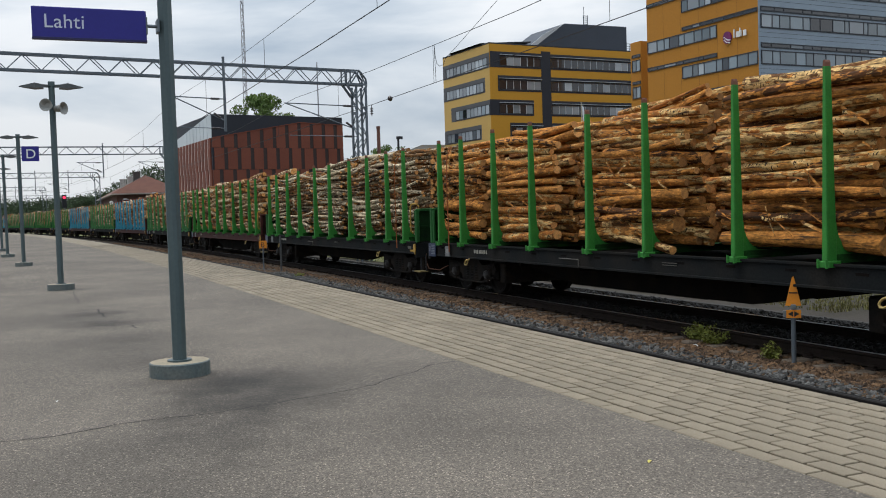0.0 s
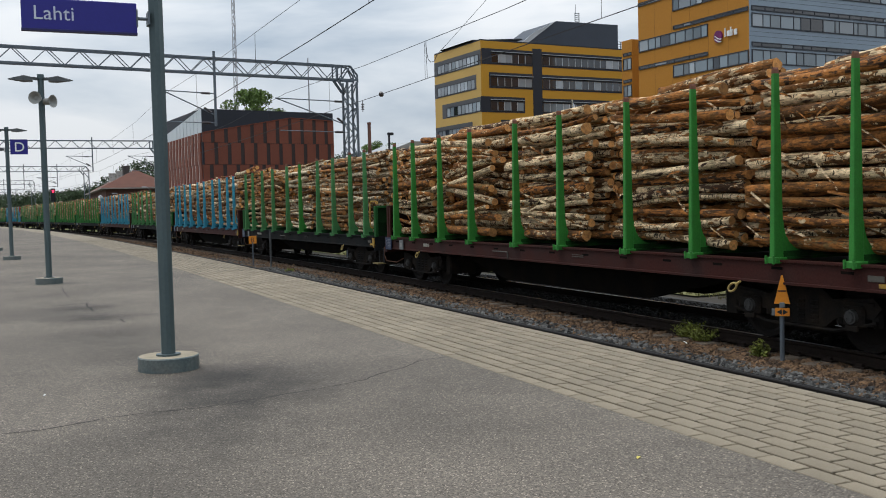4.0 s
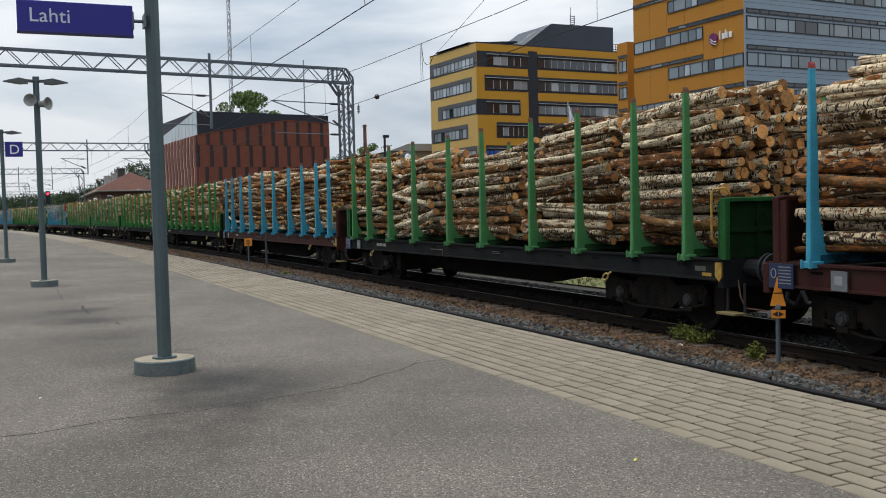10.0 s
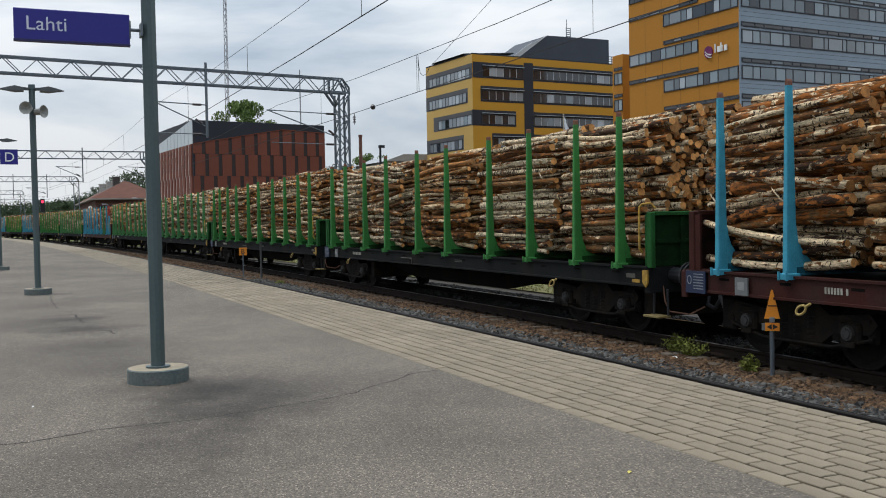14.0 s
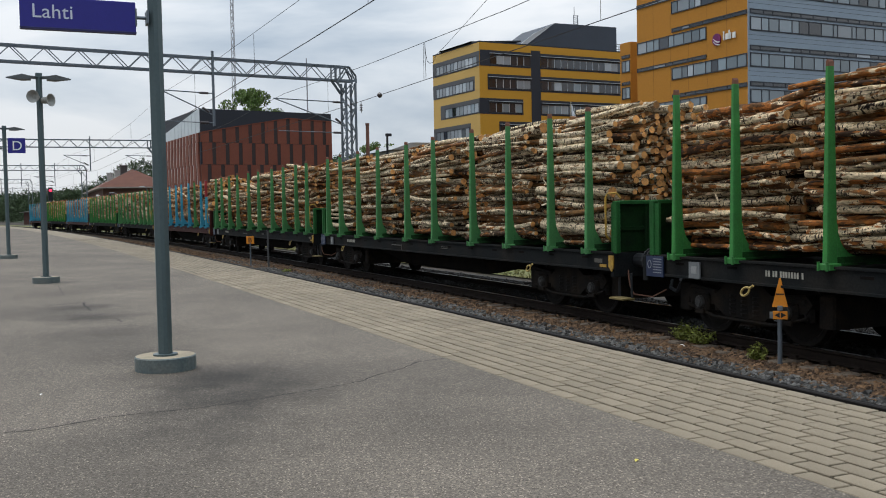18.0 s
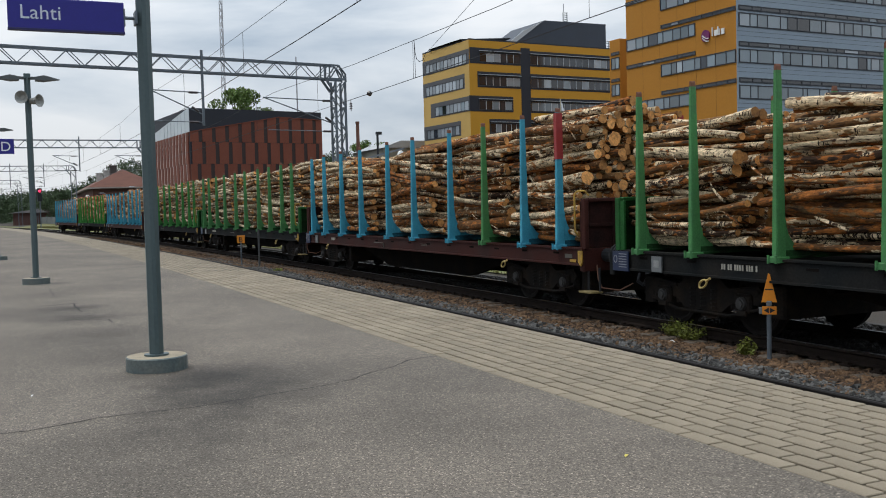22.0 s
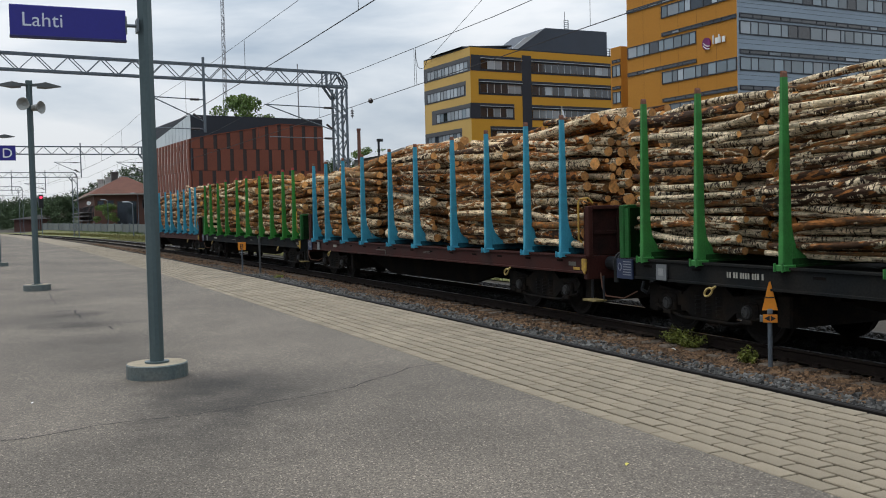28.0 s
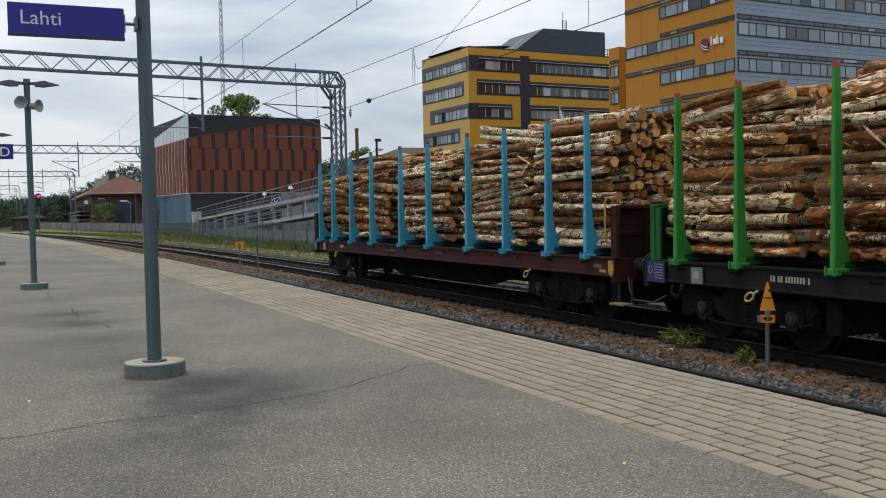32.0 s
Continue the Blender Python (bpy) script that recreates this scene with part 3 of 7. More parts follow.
def frame_mesh(sill):
    """Deck, side sills with their slots, end beams and the fish-bellied centre girder."""
    g = Geo()
    h = HALF
    belly = 0.86 if sill is SILL_BROWN else 0.73
    for s in (-1, 1):
        y = s * 1.40
        g.prism([(y, DECK - 0.005), (y, DECK - 0.035), (y - s * 0.03, DECK - 0.04), (y - s * 0.03, DECK - 0.29), (y, DECK - 0.295), (y, DECK - 0.325), (y - s * 0.14, DECK - 0.325), (y - s * 0.14, DECK - 0.005)], -h, h, axis="x")
        x = -h + 0.75
        while x < h - 0.5:
            g.box(x, y - s * 0.03 - 0.004, DECK - 0.135, x + 0.20, y - s * 0.03 + 0.004, DECK - 0.10, 1)
            g.box(x - 0.01, y - s * 0.03 - 0.005, DECK - 0.10, x + 0.21, y - s * 0.03 + 0.005, DECK - 0.092, 0)
            x += 1.18
    g.box(-h, -1.25, DECK - 0.16, h, 1.25, DECK - 0.10, 1)
    for s in (-1, 1):
        g.box(s * h - 0.12, -1.38, DECK - 0.42, s * h + 0.02, 1.38, DECK - 0.02, 0, bevel=0.02)
    for y in (-0.62, 0.62):
        g.prism([(-5.2, DECK - 0.16), (5.2, DECK - 0.16), (5.2, DECK - 0.34), (2.6, DECK - belly), (-2.6, DECK - belly), (-5.2, DECK - 0.34)], y - 0.10, y + 0.10, 1)
    for x in (-4.2, -1.8, 0.6, 2.9):
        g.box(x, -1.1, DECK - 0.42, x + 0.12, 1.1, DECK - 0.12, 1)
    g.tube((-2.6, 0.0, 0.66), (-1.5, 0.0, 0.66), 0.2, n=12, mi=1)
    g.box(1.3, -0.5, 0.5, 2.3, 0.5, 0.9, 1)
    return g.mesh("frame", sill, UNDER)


def bogie_mesh():
    """Cast side frames with springs, axle boxes and brake rods."""
    g = Geo()
    for s in (-1, 1):
        y = s * 1.02
        g.prism([(-1.30, 0.60), (-1.18, 0.72), (-0.55, 0.66), (-0.35, 0.80), (0.35, 0.80), (0.55, 0.66), (1.18, 0.72), (1.30, 0.60), (1.18, 0.46), (0.62, 0.44), (0.42, 0.30), (-0.42, 0.30), (-0.62, 0.44), (-1.18, 0.46)], y - 0.08, y + 0.08)
        for x in (-0.9, 0.9):
            g.box(x - 0.17, y - 0.13, 0.36, x + 0.17, y + 0.13, 0.60, bevel=0.03)
            for dx in (-0.28, 0.28):
                g.tube((x + dx, y, 0.36), (x + dx, y, 0.62), 0.075, n=8)
        g.path([(-1.25, y + s * 0.1, 0.42), (-0.6, y + s * 0.1, 0.27), (0.6, y + s * 0.1, 0.27), (1.25, y + s * 0.1, 0.42)], 0.025)
    g.box(-0.18, -1.05, 0.48, 0.18, 1.05, 0.82, bevel=0.03)
    for s in (-1, 1):
        g.box(s * 1.45 - 0.14, -1.02, 0.30, s * 1.45 + 0.14, 1.02, 0.74, bevel=0.03)
        for x in (-0.24, 0.0, 0.24):
            for k in range(5):
                g.tube((x, s * 1.04, 0.34 + 0.062 * k), (x, s * 1.04, 0.372 + 0.062 * k), 0.095, n=8)
        for x in (-0.9, 0.9):
            g.box(x - 0.30, s * 1.02 - 0.10, 0.62, x + 0.30, s * 1.02 + 0.10, 0.665, bevel=0.012)
            g.box(x - 0.10, s * 1.16 - 0.02, 0.30, x + 0.10, s * 1.16 + 0.02, 0.37, bevel=0.01)
    for x in (-0.32, 0.32, -1.42, 1.42):
        g.box(x - 0.06, -0.85, 0.34, x + 0.06, 0.85, 0.46)
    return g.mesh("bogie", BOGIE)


def hub_mesh():
    g = Geo()
    g.tube((0, -1.19, 0), (0, -1.14, 0), 0.088, 0.10, n=16)
    g.tube((0, -1.205, 0), (0, -1.19, 0), 0.060, 0.066, n=14)
    for i in range(3):
        a = math.pi * (0.5 + 2 * i / 3)
        g.tube((0.05 * math.cos(a), -1.215, 0.05 * math.sin(a)), (0.05 * math.cos(a), -1.205, 0.05 * math.sin(a)), 0.014, n=6)
    return g.mesh("axle_cover", mat("axle_grey", (0.042, 0.039, 0.036), 0.6, var=0.2, scale=10))


def wheelset_mesh():
    g = Geo()
    for s in (-1, 1):
        y = s * 0.797
        prof = [(0.46, -0.065), (0.46, 0.04), (0.49, 0.05), (0.49, 0.072), (0.40, 0.072), (0.36, 0.02), (0.16, 0.03), (0.16, -0.05), (0.36, -0.03), (0.40, -0.065)]
        n = 24
        k = len(prof)
        vs = [(r * math.cos(2 * math.pi * i / n), y - s * w, r * math.sin(2 * math.pi * i / n)) for i in range(n) for r, w in prof]
        g.add(vs, [(i * k + j, ((i + 1) % n) * k + j, ((i + 1) % n) * k + (j + 1) % k, i * k + (j + 1) % k) for i in range(n) for j in range(k)])
        for a in range(6):
            c, q = math.cos(a * math.pi / 3), math.sin(a * math.pi / 3)
            g.tube((0.27 * c, y - 0.035, 0.27 * q), (0.27 * c, y + 0.035, 0.27 * q), 0.028, n=6)
    g.tube((0, -0.85, 0), (0, 0.85, 0), 0.09, n=10)
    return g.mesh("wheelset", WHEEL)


def bulkhead_mesh(paint_mat):
    """The low end wall of a wagon: a ribbed plate across the deck."""
    g = Geo()
    g.box(-0.03, -1.30, 0.0, 0.012, 1.30, 0.80)
    for y in (-0.78, -0.28, 0.20, 0.70):
        g.box(0.012, y, 0.0, 0.045, y + 0.08, 0.80, bevel=0.008)
    g.box(0.012, -1.27, 0.36, 0.038, 1.27, 0.42, bevel=0.006)
    return g.mesh("end_wall", paint_mat)


def wall_frame_mesh(paint_mat, deep):
    """Corner posts, top rail and short side plates round an end wall."""
    g = Geo()
    for s in (-1, 1):
        g.box(-0.05, s * 1.34 - 0.045, -0.02, 0.075, s * 1.34 + 0.045, 0.85, bevel=0.012)
        g.box(-deep, s * 1.352 - 0.014, 0.0, -0.05, s * 1.352 + 0.014, 0.80)
        g.box(-deep - 0.03, s * 1.352 - 0.022, 0.0, -deep, s * 1.352 + 0.022, 0.81, bevel=0.006)
    g.box(-0.05, -1.295, 0.80, 0.075, 1.295, 0.86, bevel=0.012)
    return g.mesh("wall_frame", paint_mat)


def lever_mesh():
    """A flat brake lever folded against the end wall."""
    g = Geo()
    g.bar((0.06, -0.62, 0.56), (0.075, -0.30, 0.10), 0.055, 0.02)
    g.bar((0.06, -0.62, 0.56), (0.06, -0.54, 0.60), 0.06, 0.03)
    g.bar((0.06, -0.52, 0.50), (0.07, -0.24, 0.14), 0.02, 0.02)
    return g.mesh("brake_lever", YELLOW)


def hose_mesh():
    """A slack loop of brake hose and a thin pale cable below the end beam."""
    g = Geo()
    g.path([(0.0, -1.10, 0.86), (0.10, -1.14, 0.60), (0.16, -1.10, 0.44), (0.40, -0.9, 0.40), (0.52, -0.7, 0.52)], 0.012, n=6)
    return g.mesh("cable", mat("cable_rust", (0.16, 0.075, 0.045), 0.7, var=0.15))


def wagon(paint, sill, numbers, tips, odd=()):
    """A bogie timber wagon with ten bunks. odd: (stake, paint) for stakes repainted in another colour."""
    brown = sill == "brown"
    word = {"bright": "bright green", "mid": "green", "light": "faded green", "blue": "light blue"}[paint]
    w = thing("timber_wagon", f"{'brown' if brown else 'black'} bogie timber wagon with {word} stakes", "railway wagon", group="wagons of the timber train")
    sm = SILL_BROWN if brown else SILL_DARK
    part("frame", shared(("frame", sill), lambda: frame_mesh(sm)), w, f"{'reddish-brown' if brown else 'dark'} steel underframe")
    for i, x in enumerate(STAKES):
        p = dict(odd).get(i, paint)
        base = "blue" if p == "red" else p
        bo = part("bolster", shared(("bolster", base), lambda: bolster_mesh(base)), w, m=pose(x, 0, DECK))
        for s in (0, 180):
            part("knee", shared(("knee", base), lambda: knee_mesh(base)), bo, "curved painted gusset", m=pose(0, 0, 0, 0, 0, s))
        for s in (-1, 1):
            st = part("stake", shared(("stake", base), lambda: stake_mesh(base)), w, f"{'light blue' if base == 'blue' else 'green'} steel stake" if p != paint else "",
                      m=pose(x, s * 1.36, DECK, 0, 0, 0 if s < 0 else 180))
            part("tip", shared(("tip", tips), lambda: tip_mesh(tips)), st, m=pose(0, 0, 2.42))
            if p == "red":
                g = Geo()
                g.box(-0.047, -0.066, 1.58, 0.047, 0.066, 2.41)
                part("red_sleeve", shared("sleeve", lambda: g.mesh("red_sleeve", RED_TIP)), st, "red painted upper half")
    # shade between wagons is put into the end plates' darker paint
    wall_mat = mat("wall_brown_shaded", (0.030, 0.0115, 0.0095), 0.8, var=0.28, scale=3, spec=0.06, color2=(0.012, 0.008, 0.007)) if brown else mat("wall_green_shaded", (0.0075, 0.028, 0.0075), 0.75, var=0.28, scale=3, spec=0.05, color2=(0.006, 0.013, 0.006))
    rim_mat = mat("rim_brown", (0.048, 0.016, 0.012), 0.7, var=0.25, scale=3, spec=0.1) if brown else mat("rim_green", (0.017, 0.090, 0.022), 0.65, var=0.25, scale=3, spec=0.12, color2=(0.012, 0.05, 0.012))
    for s in (-1, 1):
        at = pose(HALF + 0.01, 0, DECK) if s > 0 else pose(-HALF + 0.16, 0, DECK, 0, 0, 180)
        ew = part("end_wall", shared(("wall", brown), lambda: bulkhead_mesh(wall_mat)), w, "ribbed steel end wall with shade in its dark paint", m=at)
        part("wall_frame", shared(("rim", brown, s), lambda: wall_frame_mesh(rim_mat, 0.07 if s > 0 else 0.14)), ew, "posts and top rail")
        if s > 0 and brown:
            part("brake_lever", shared("lever", lever_mesh), ew, "worn yellow brake lever")
        part("cable", shared("cable", hose_mesh), w, "thin rusty cable loop", m=pose(s * HALF, 0, 0, 0, 0, 0 if s > 0 else 180))

        def buffer():
            g = Geo()
            g.tube((0, 0, 1.0), (0.28, 0, 1.0), 0.12, n=12)
            g.tube((0.28, 0, 1.0), (0.40, 0, 1.0), 0.075, n=10)
            g.tube((0.40, 0, 1.0), (0.435, 0, 1.0), 0.22, n=16)
            return g.mesh("buffer", DARK_STEEL)

        def coupling():
            g = Geo()
            g.box(0.0, -0.12, 0.9, 0.34, 0.12, 1.1)
            g.path([(0, 0.1, 0.95), (0.1, 0.3, 0.55), (0.3, 0.42, 0.5), (0.46, 0.4, 0.72)], 0.03)
            g.path([(0, -0.1, 0.95), (0.1, -0.3, 0.5), (0.3, -0.32, 0.45), (0.46, -0.3, 0.7)], 0.03)
            return g.mesh("coupling", DARK_STEEL)

        end = pose(s * HALF, 0, 0, 0, 0, 0 if s > 0 else 180)
        for y in (-0.9, 0.9):
            part("buffer", shared("buffer", buffer), w, "black buffer", m=end @ pose(0, y, 0))
        part("coupling", shared("coupling", coupling), w, "screw coupling and brake hoses", m=end)
    for bx in (-6.6, 6.6):
        bg = part("bogie", shared("bogie", bogie_mesh), w, "black cast-steel bogie", m=pose(bx, 0, 0))
        for ax in (-0.9, 0.9):
            ws = part("wheelset", shared("wheelset", wheelset_mesh), w, m=pose(bx + ax, 0, 0.46))
            WHEELS.append((ws, bx + ax))
            for s in (0, 180):
                part("axle_cover", shared("hub", hub_mesh), bg, "grey axle-box cover", m=pose(ax, 0, 0.47, 0, 0, s))

    def handle():
        g = Geo()
        g.path([(0, -1.41, 0.22), (0, -1.47, 0.28), (0, -1.47, 0.92), (0.02, -1.44, 0.98), (0.16, -1.36, 0.99), (0.2, -1.3, 0.9)], 0.018)
        return g.mesh("grab_handle", YELLOW)

    def step():
        g = Geo()
        g.box(-0.20, -1.42, 0.36, 0.20, -1.18, 0.39, bevel=0.005)
        g.path([(-0.18, -1.22, 0.38), (-0.14, -1.24, 0.8)], 0.02, mi=1)
        g.path([(0.18, -1.22, 0.38), (0.2, -1.24, 0.8)], 0.02, mi=1)
        return g.mesh("step", mat("step_paint", (0.17, 0.125, 0.045), 0.7, var=0.25, scale=9), DARK_STEEL)

    def hook():
        g = Geo()
        pts = [(0.085 * math.cos(a) + 0.05, -1.42, 0.73 + 0.055 * math.sin(a) + 0.03 * math.cos(a)) for a in [i * math.pi / 5 for i in range(11)]]
        g.path(pts, 0.016)
        g.path([(0.12, -1.42, 0.77), (0.2, -1.41, 0.82)], 0.018)
        return g.mesh("rope_hook", mat("hook_yellow", (0.42, 0.30, 0.10), 0.5, var=0.1))

    part("grab_handle", shared("handle", handle), w, "yellow grab handle", m=pose(HALF - 0.10, 0, DECK))
    part("step", shared("step", step), w, "yellow-edged shunter's step", m=pose(HALF + 0.1, 0, 0))
    part("step", shared("step", step), w, "yellow-edged shunter's step", m=pose(-HALF - 0.1, 0, 0, 0, 0, 180))
    for x in (-6.25, 5.6):
        part("rope_hook", shared("hook", hook), w, "yellow rope hook", m=pose(x, 0, 0))

    def plates():
        g = Geo()
        g.box(-HALF + 0.06, -1.425, DECK - 0.34, -HALF + 0.50, -1.402, DECK - 0.02)
        return g.mesh("plate", BLUE_PLATE)

    def plate_text():
        g = Geo()
        for k in range(6):
            g.box(-HALF + 0.24, -1.429, DECK - 0.07 - k * 0.042, -HALF + 0.46, -1.426, DECK - 0.056 - k * 0.042)
        n = 14
        for i in range(n):
            a, b = 2 * math.pi * i / n, 2 * math.pi * (i + 1) / n
            g.bar((-HALF + 0.15 + 0.045 * math.cos(a), -1.427, DECK - 0.15 + 0.06 * math.sin(a)), (-HALF + 0.15 + 0.045 * math.cos(b), -1.427, DECK - 0.15 + 0.06 * math.sin(b)), 0.012)
        return g.mesh("plate_print", mat("plate_print", (0.20, 0.21, 0.23), 0.6, var=0.15, scale=9))

    pl = part("plate", shared("plate", plates), w, "blue notice plate with illegible lines")
    part("plate_print", shared("plate_print", plate_text), pl)["kind"] = "stuff"

    def card():
        g = Geo()
        g.box(-7.42, -1.425, DECK - 0.31, -7.17, -1.402, DECK - 0.07)
        return g.mesh("card_holder", GREY_PLATE)

    def card_paper():
        g = Geo()
        g.box(-7.36, -1.43, DECK - 0.24, -7.23, -1.426, DECK - 0.13)
        return g.mesh("card", mat("card_grey", (0.24, 0.24, 0.23), 0.6, var=0.15, scale=9))

    ch = part("card_holder", shared("card_holder", card), w, "grey card holder")
    part("card", shared("card", card_paper), ch)

    def number_bars(n):
        g = Geo()
        x = -5.85
        for k, chunk in enumerate(n):
            for _ in range(chunk):
                g.box(x, -1.379, DECK - 0.195, x + 0.030, -1.371, DECK - 0.115)
                x += 0.050
            x += 0.035
        return g.mesh("number", mat("number_white", (0.32, 0.30, 0.25), 0.6, var=0.2, scale=10))

    part("number", shared(("number", numbers), lambda: number_bars(numbers)), w, "white wagon number")["kind"] = "stuff"

    mark = mat("sill_mark", (0.075, 0.068, 0.055), 0.6, var=0.2)

    def sill_mark(k):
        g = Geo()
        if k == 0:
            g.box(HALF - 0.60, -1.379, DECK - 0.20, HALF - 0.36, -1.371, DECK - 0.13)
        elif k == 3:
            g.path([(-1.9, -1.41, DECK - 0.17), (-1.2, -1.41, DECK - 0.17), (-1.2, -1.41, DECK - 0.30)], 0.012)
        else:
            g.box(1.30, -1.379, DECK - 0.10 - 0.035 * k, 1.68, -1.371, DECK - 0.088 - 0.035 * k)
        return g.mesh("sill_mark", mark)

    for k in range(4):
        part("sill_mark", shared(("sill_mark", k), lambda: sill_mark(k)), w, "pale painted mark")

    def yellow_corner():
        g = Geo()
        g.prism([(HALF - 0.10, DECK - 0.06), (HALF + 0.03, DECK - 0.06), (HALF + 0.03, DECK - 0.26), (HALF - 0.02, DECK - 0.33), (HALF - 0.10, DECK - 0.25)], -1.425, -1.40)
        return g.mesh("corner_mark", YELLOW)

    def sill_label():
        g = Geo()
        g.box(HALF - 0.44, -1.379, DECK - 0.27, HALF - 0.24, -1.371, DECK - 0.22)
        return g.mesh("sill_label", YELLOW)

    part("corner_mark", shared("corner", yellow_corner), w, "yellow corner mark")
    part("sill_label", shared("sill_label", sill_label), w, "worn yellow label")
    return w


# ---- logs ----
def log_arrays(rng, length, r, n, seg, bend=0.02):
    """Vertices and faces of a slightly bent, tapered log along x; its ends are faces of material 1."""
    taper = rng.uniform(0.80, 1.0)
    if rng.random() < 0.5:
        r0, r1 = r, r * taper
    else:
        r0, r1 = r * taper, r
    by, bz = rng.uniform(-bend, bend), rng.uniform(-bend, bend)
    rad = [1 + rng.uniform(-0.12, 0.12) for _ in range(n)]
    vs, fs, ms = [], [], []
    for i in range(seg + 1):
        u = i / seg
        cy, cz = by * math.sin(math.pi * u), bz * math.sin(math.pi * u)
        rr = (r0 + (r1 - r0) * u) * (1 + rng.uniform(-0.05, 0.05))
        for k in range(n):
            a = 2 * math.pi * k / n
            vs.append(((u - 0.5) * length, cy + rr * rad[k] * math.cos(a), cz + rr * rad[k] * math.sin(a)))
    for i in range(seg):
        for k in range(n):
            fs.append((i * n + k, i * n + (k + 1) % n, (i + 1) * n + (k + 1) % n, (i + 1) * n + k))
            ms.append(0)
    fs += [tuple(range(n - 1, -1, -1)), tuple(range(seg * n, seg * n + n))]
    ms += [1, 1]
    return vs, fs, ms


def log_mesh(name, vs, fs, ms, bark):
    me = bpy.data.meshes.new(name)
    me.from_pydata(vs, [], fs)
    me.materials.append(bark)
    me.materials.append(CUT)
    me.polygons.foreach_set("material_index", ms)
    me.polygons.foreach_set("use_smooth", [q == 0 for q in ms])
    me.update()
    return me


LOG_RNG = random.Random(5)
LOG_R = [0.026 + 0.0042 * i for i in range(32)]
LOG_KIT = {}
for bark in BARKS.values():
    LOG_KIT[bark] = [[log_mesh("log", *log_arrays(LOG_RNG, LOG_RNG.uniform(2.9, 3.3), r, 10, 6, 0.085 if r < 0.075 else 0.045), bark) for _ in range(3)] for r in LOG_R]


def log_stack(rng, x0, length, top, hi, bark, loose, label):
    """A stack of logs lying along the wagon. The logs of the near face and the top are parts; those behind are one mesh."""
    st = thing("log_stack", label, "log stack", group="log stacks on the train")
    lo = max(0.030, 0.42 * hi)
    scale_x = length / 3.1
    v, f, ms = [], [], []
    y, col = -1.235, 0
    while y < 1.16:
        width = rng.uniform(lo + 0.02, hi) * 1.7
        crown = top + 0.25 * math.cos(y * 1.25) + rng.uniform(-0.10, 0.10) - 0.12
        z = DECK + 0.12
        gap = 0.72 if col < 1 else 0.34
        lean = rng.gauss(0, 0.6)
        while z < crown:
            r = min(max(rng.triangular(lo, hi, lo + (hi - lo) * 0.30) * (1.5 if rng.random() < 0.06 else 1), 0.026), 0.158)
            cy = y + width / 2 + rng.uniform(-0.03, 0.05) if col else y + r + (min(0.10, rng.expovariate(30.0)) if rng.random() < 0.72 else rng.uniform(0.10, 0.26))
            cz = z + r * 0.97
            lean = 0.80 * lean + rng.gauss(0, 0.9 + 7.0 * hi)
            tilt, yaw = lean, rng.gauss(0, 1.2)
            last = cz + r > crown - 0.06
            dx = x0 + rng.gauss(0, 0.09)
            if col == 0 or (last and col < 6):
                k = min(31, max(0, round((r - 0.026) / 0.0042)))
                data = LOG_KIT[bark][k][rng.randrange(3)]
                part("log", data, st, m=pose(dx, cy, cz, rng.uniform(0, 360), tilt, yaw + rng.choice((0, 180))) @ Matrix.Diagonal((scale_x * rng.uniform(0.96, 1.02), 1, 1, 1)))
            else:
                vs, fs, mm = log_arrays(rng, length * rng.uniform(0.93, 1.04), r, 8, 2 if last else 1)
                mtx = np.array(pose(dx, cy, cz, rng.uniform(0, 360), tilt, yaw))
                arr = np.array(vs) @ mtx[:3, :3].T + mtx[:3, 3]
                o = len(v)
                v.extend(map(tuple, arr))
                f.extend(tuple(i + o for i in q) for q in fs)
                ms.extend(mm)
            z += 2 * r * (0.98 + gap * rng.random() ** 1.6)
        y += width + (0.32 if col == 0 else 0.0)
        col += 1
    sv, sf = [], []
    for _ in range(loose):
        px, pz = x0 + rng.uniform(-0.48, 0.46) * length, rng.uniform(DECK + 0.35, top - 0.1)
        ang, ln, w = rng.gauss(0, 0.5), rng.uniform(0.12, 0.5), rng.uniform(0.012, 0.045)
        bow, sag = rng.uniform(0.02, 0.09), rng.uniform(-0.12, 0.02)
        o = len(sv)
        for i in range(6):
            u = i / 5
            cx, cz = px + ln * (u - 0.5) * math.cos(ang), pz + ln * (u - 0.5) * math.sin(ang) + sag * u * u
            cy = -1.215 - bow * math.sin(math.pi * u) * 0.6 + 0.05 * u
            sv += [(cx, cy, cz - w / 2), (cx, cy + 0.012 * math.sin(3 * u), cz + w / 2)]
        sf += [(o + 2 * i, o + 2 * i + 2, o + 2 * i + 3, o + 2 * i + 1) for i in range(5)]
    me = bpy.data.meshes.new("loose_bark")
    me.from_pydata(sv, [], sf)
    me.materials.append(bark)
    part("loose_bark", me, st, "loose curling strips of bark")["kind"] = "stuff"
    inner = part("logs_behind", log_mesh("logs_behind", v, f, ms, bark), st, "logs deeper in the stack")
    inner["kind"] = "stuff"
    return st


WHEELS = []
STACKS = []
WAGONS = []
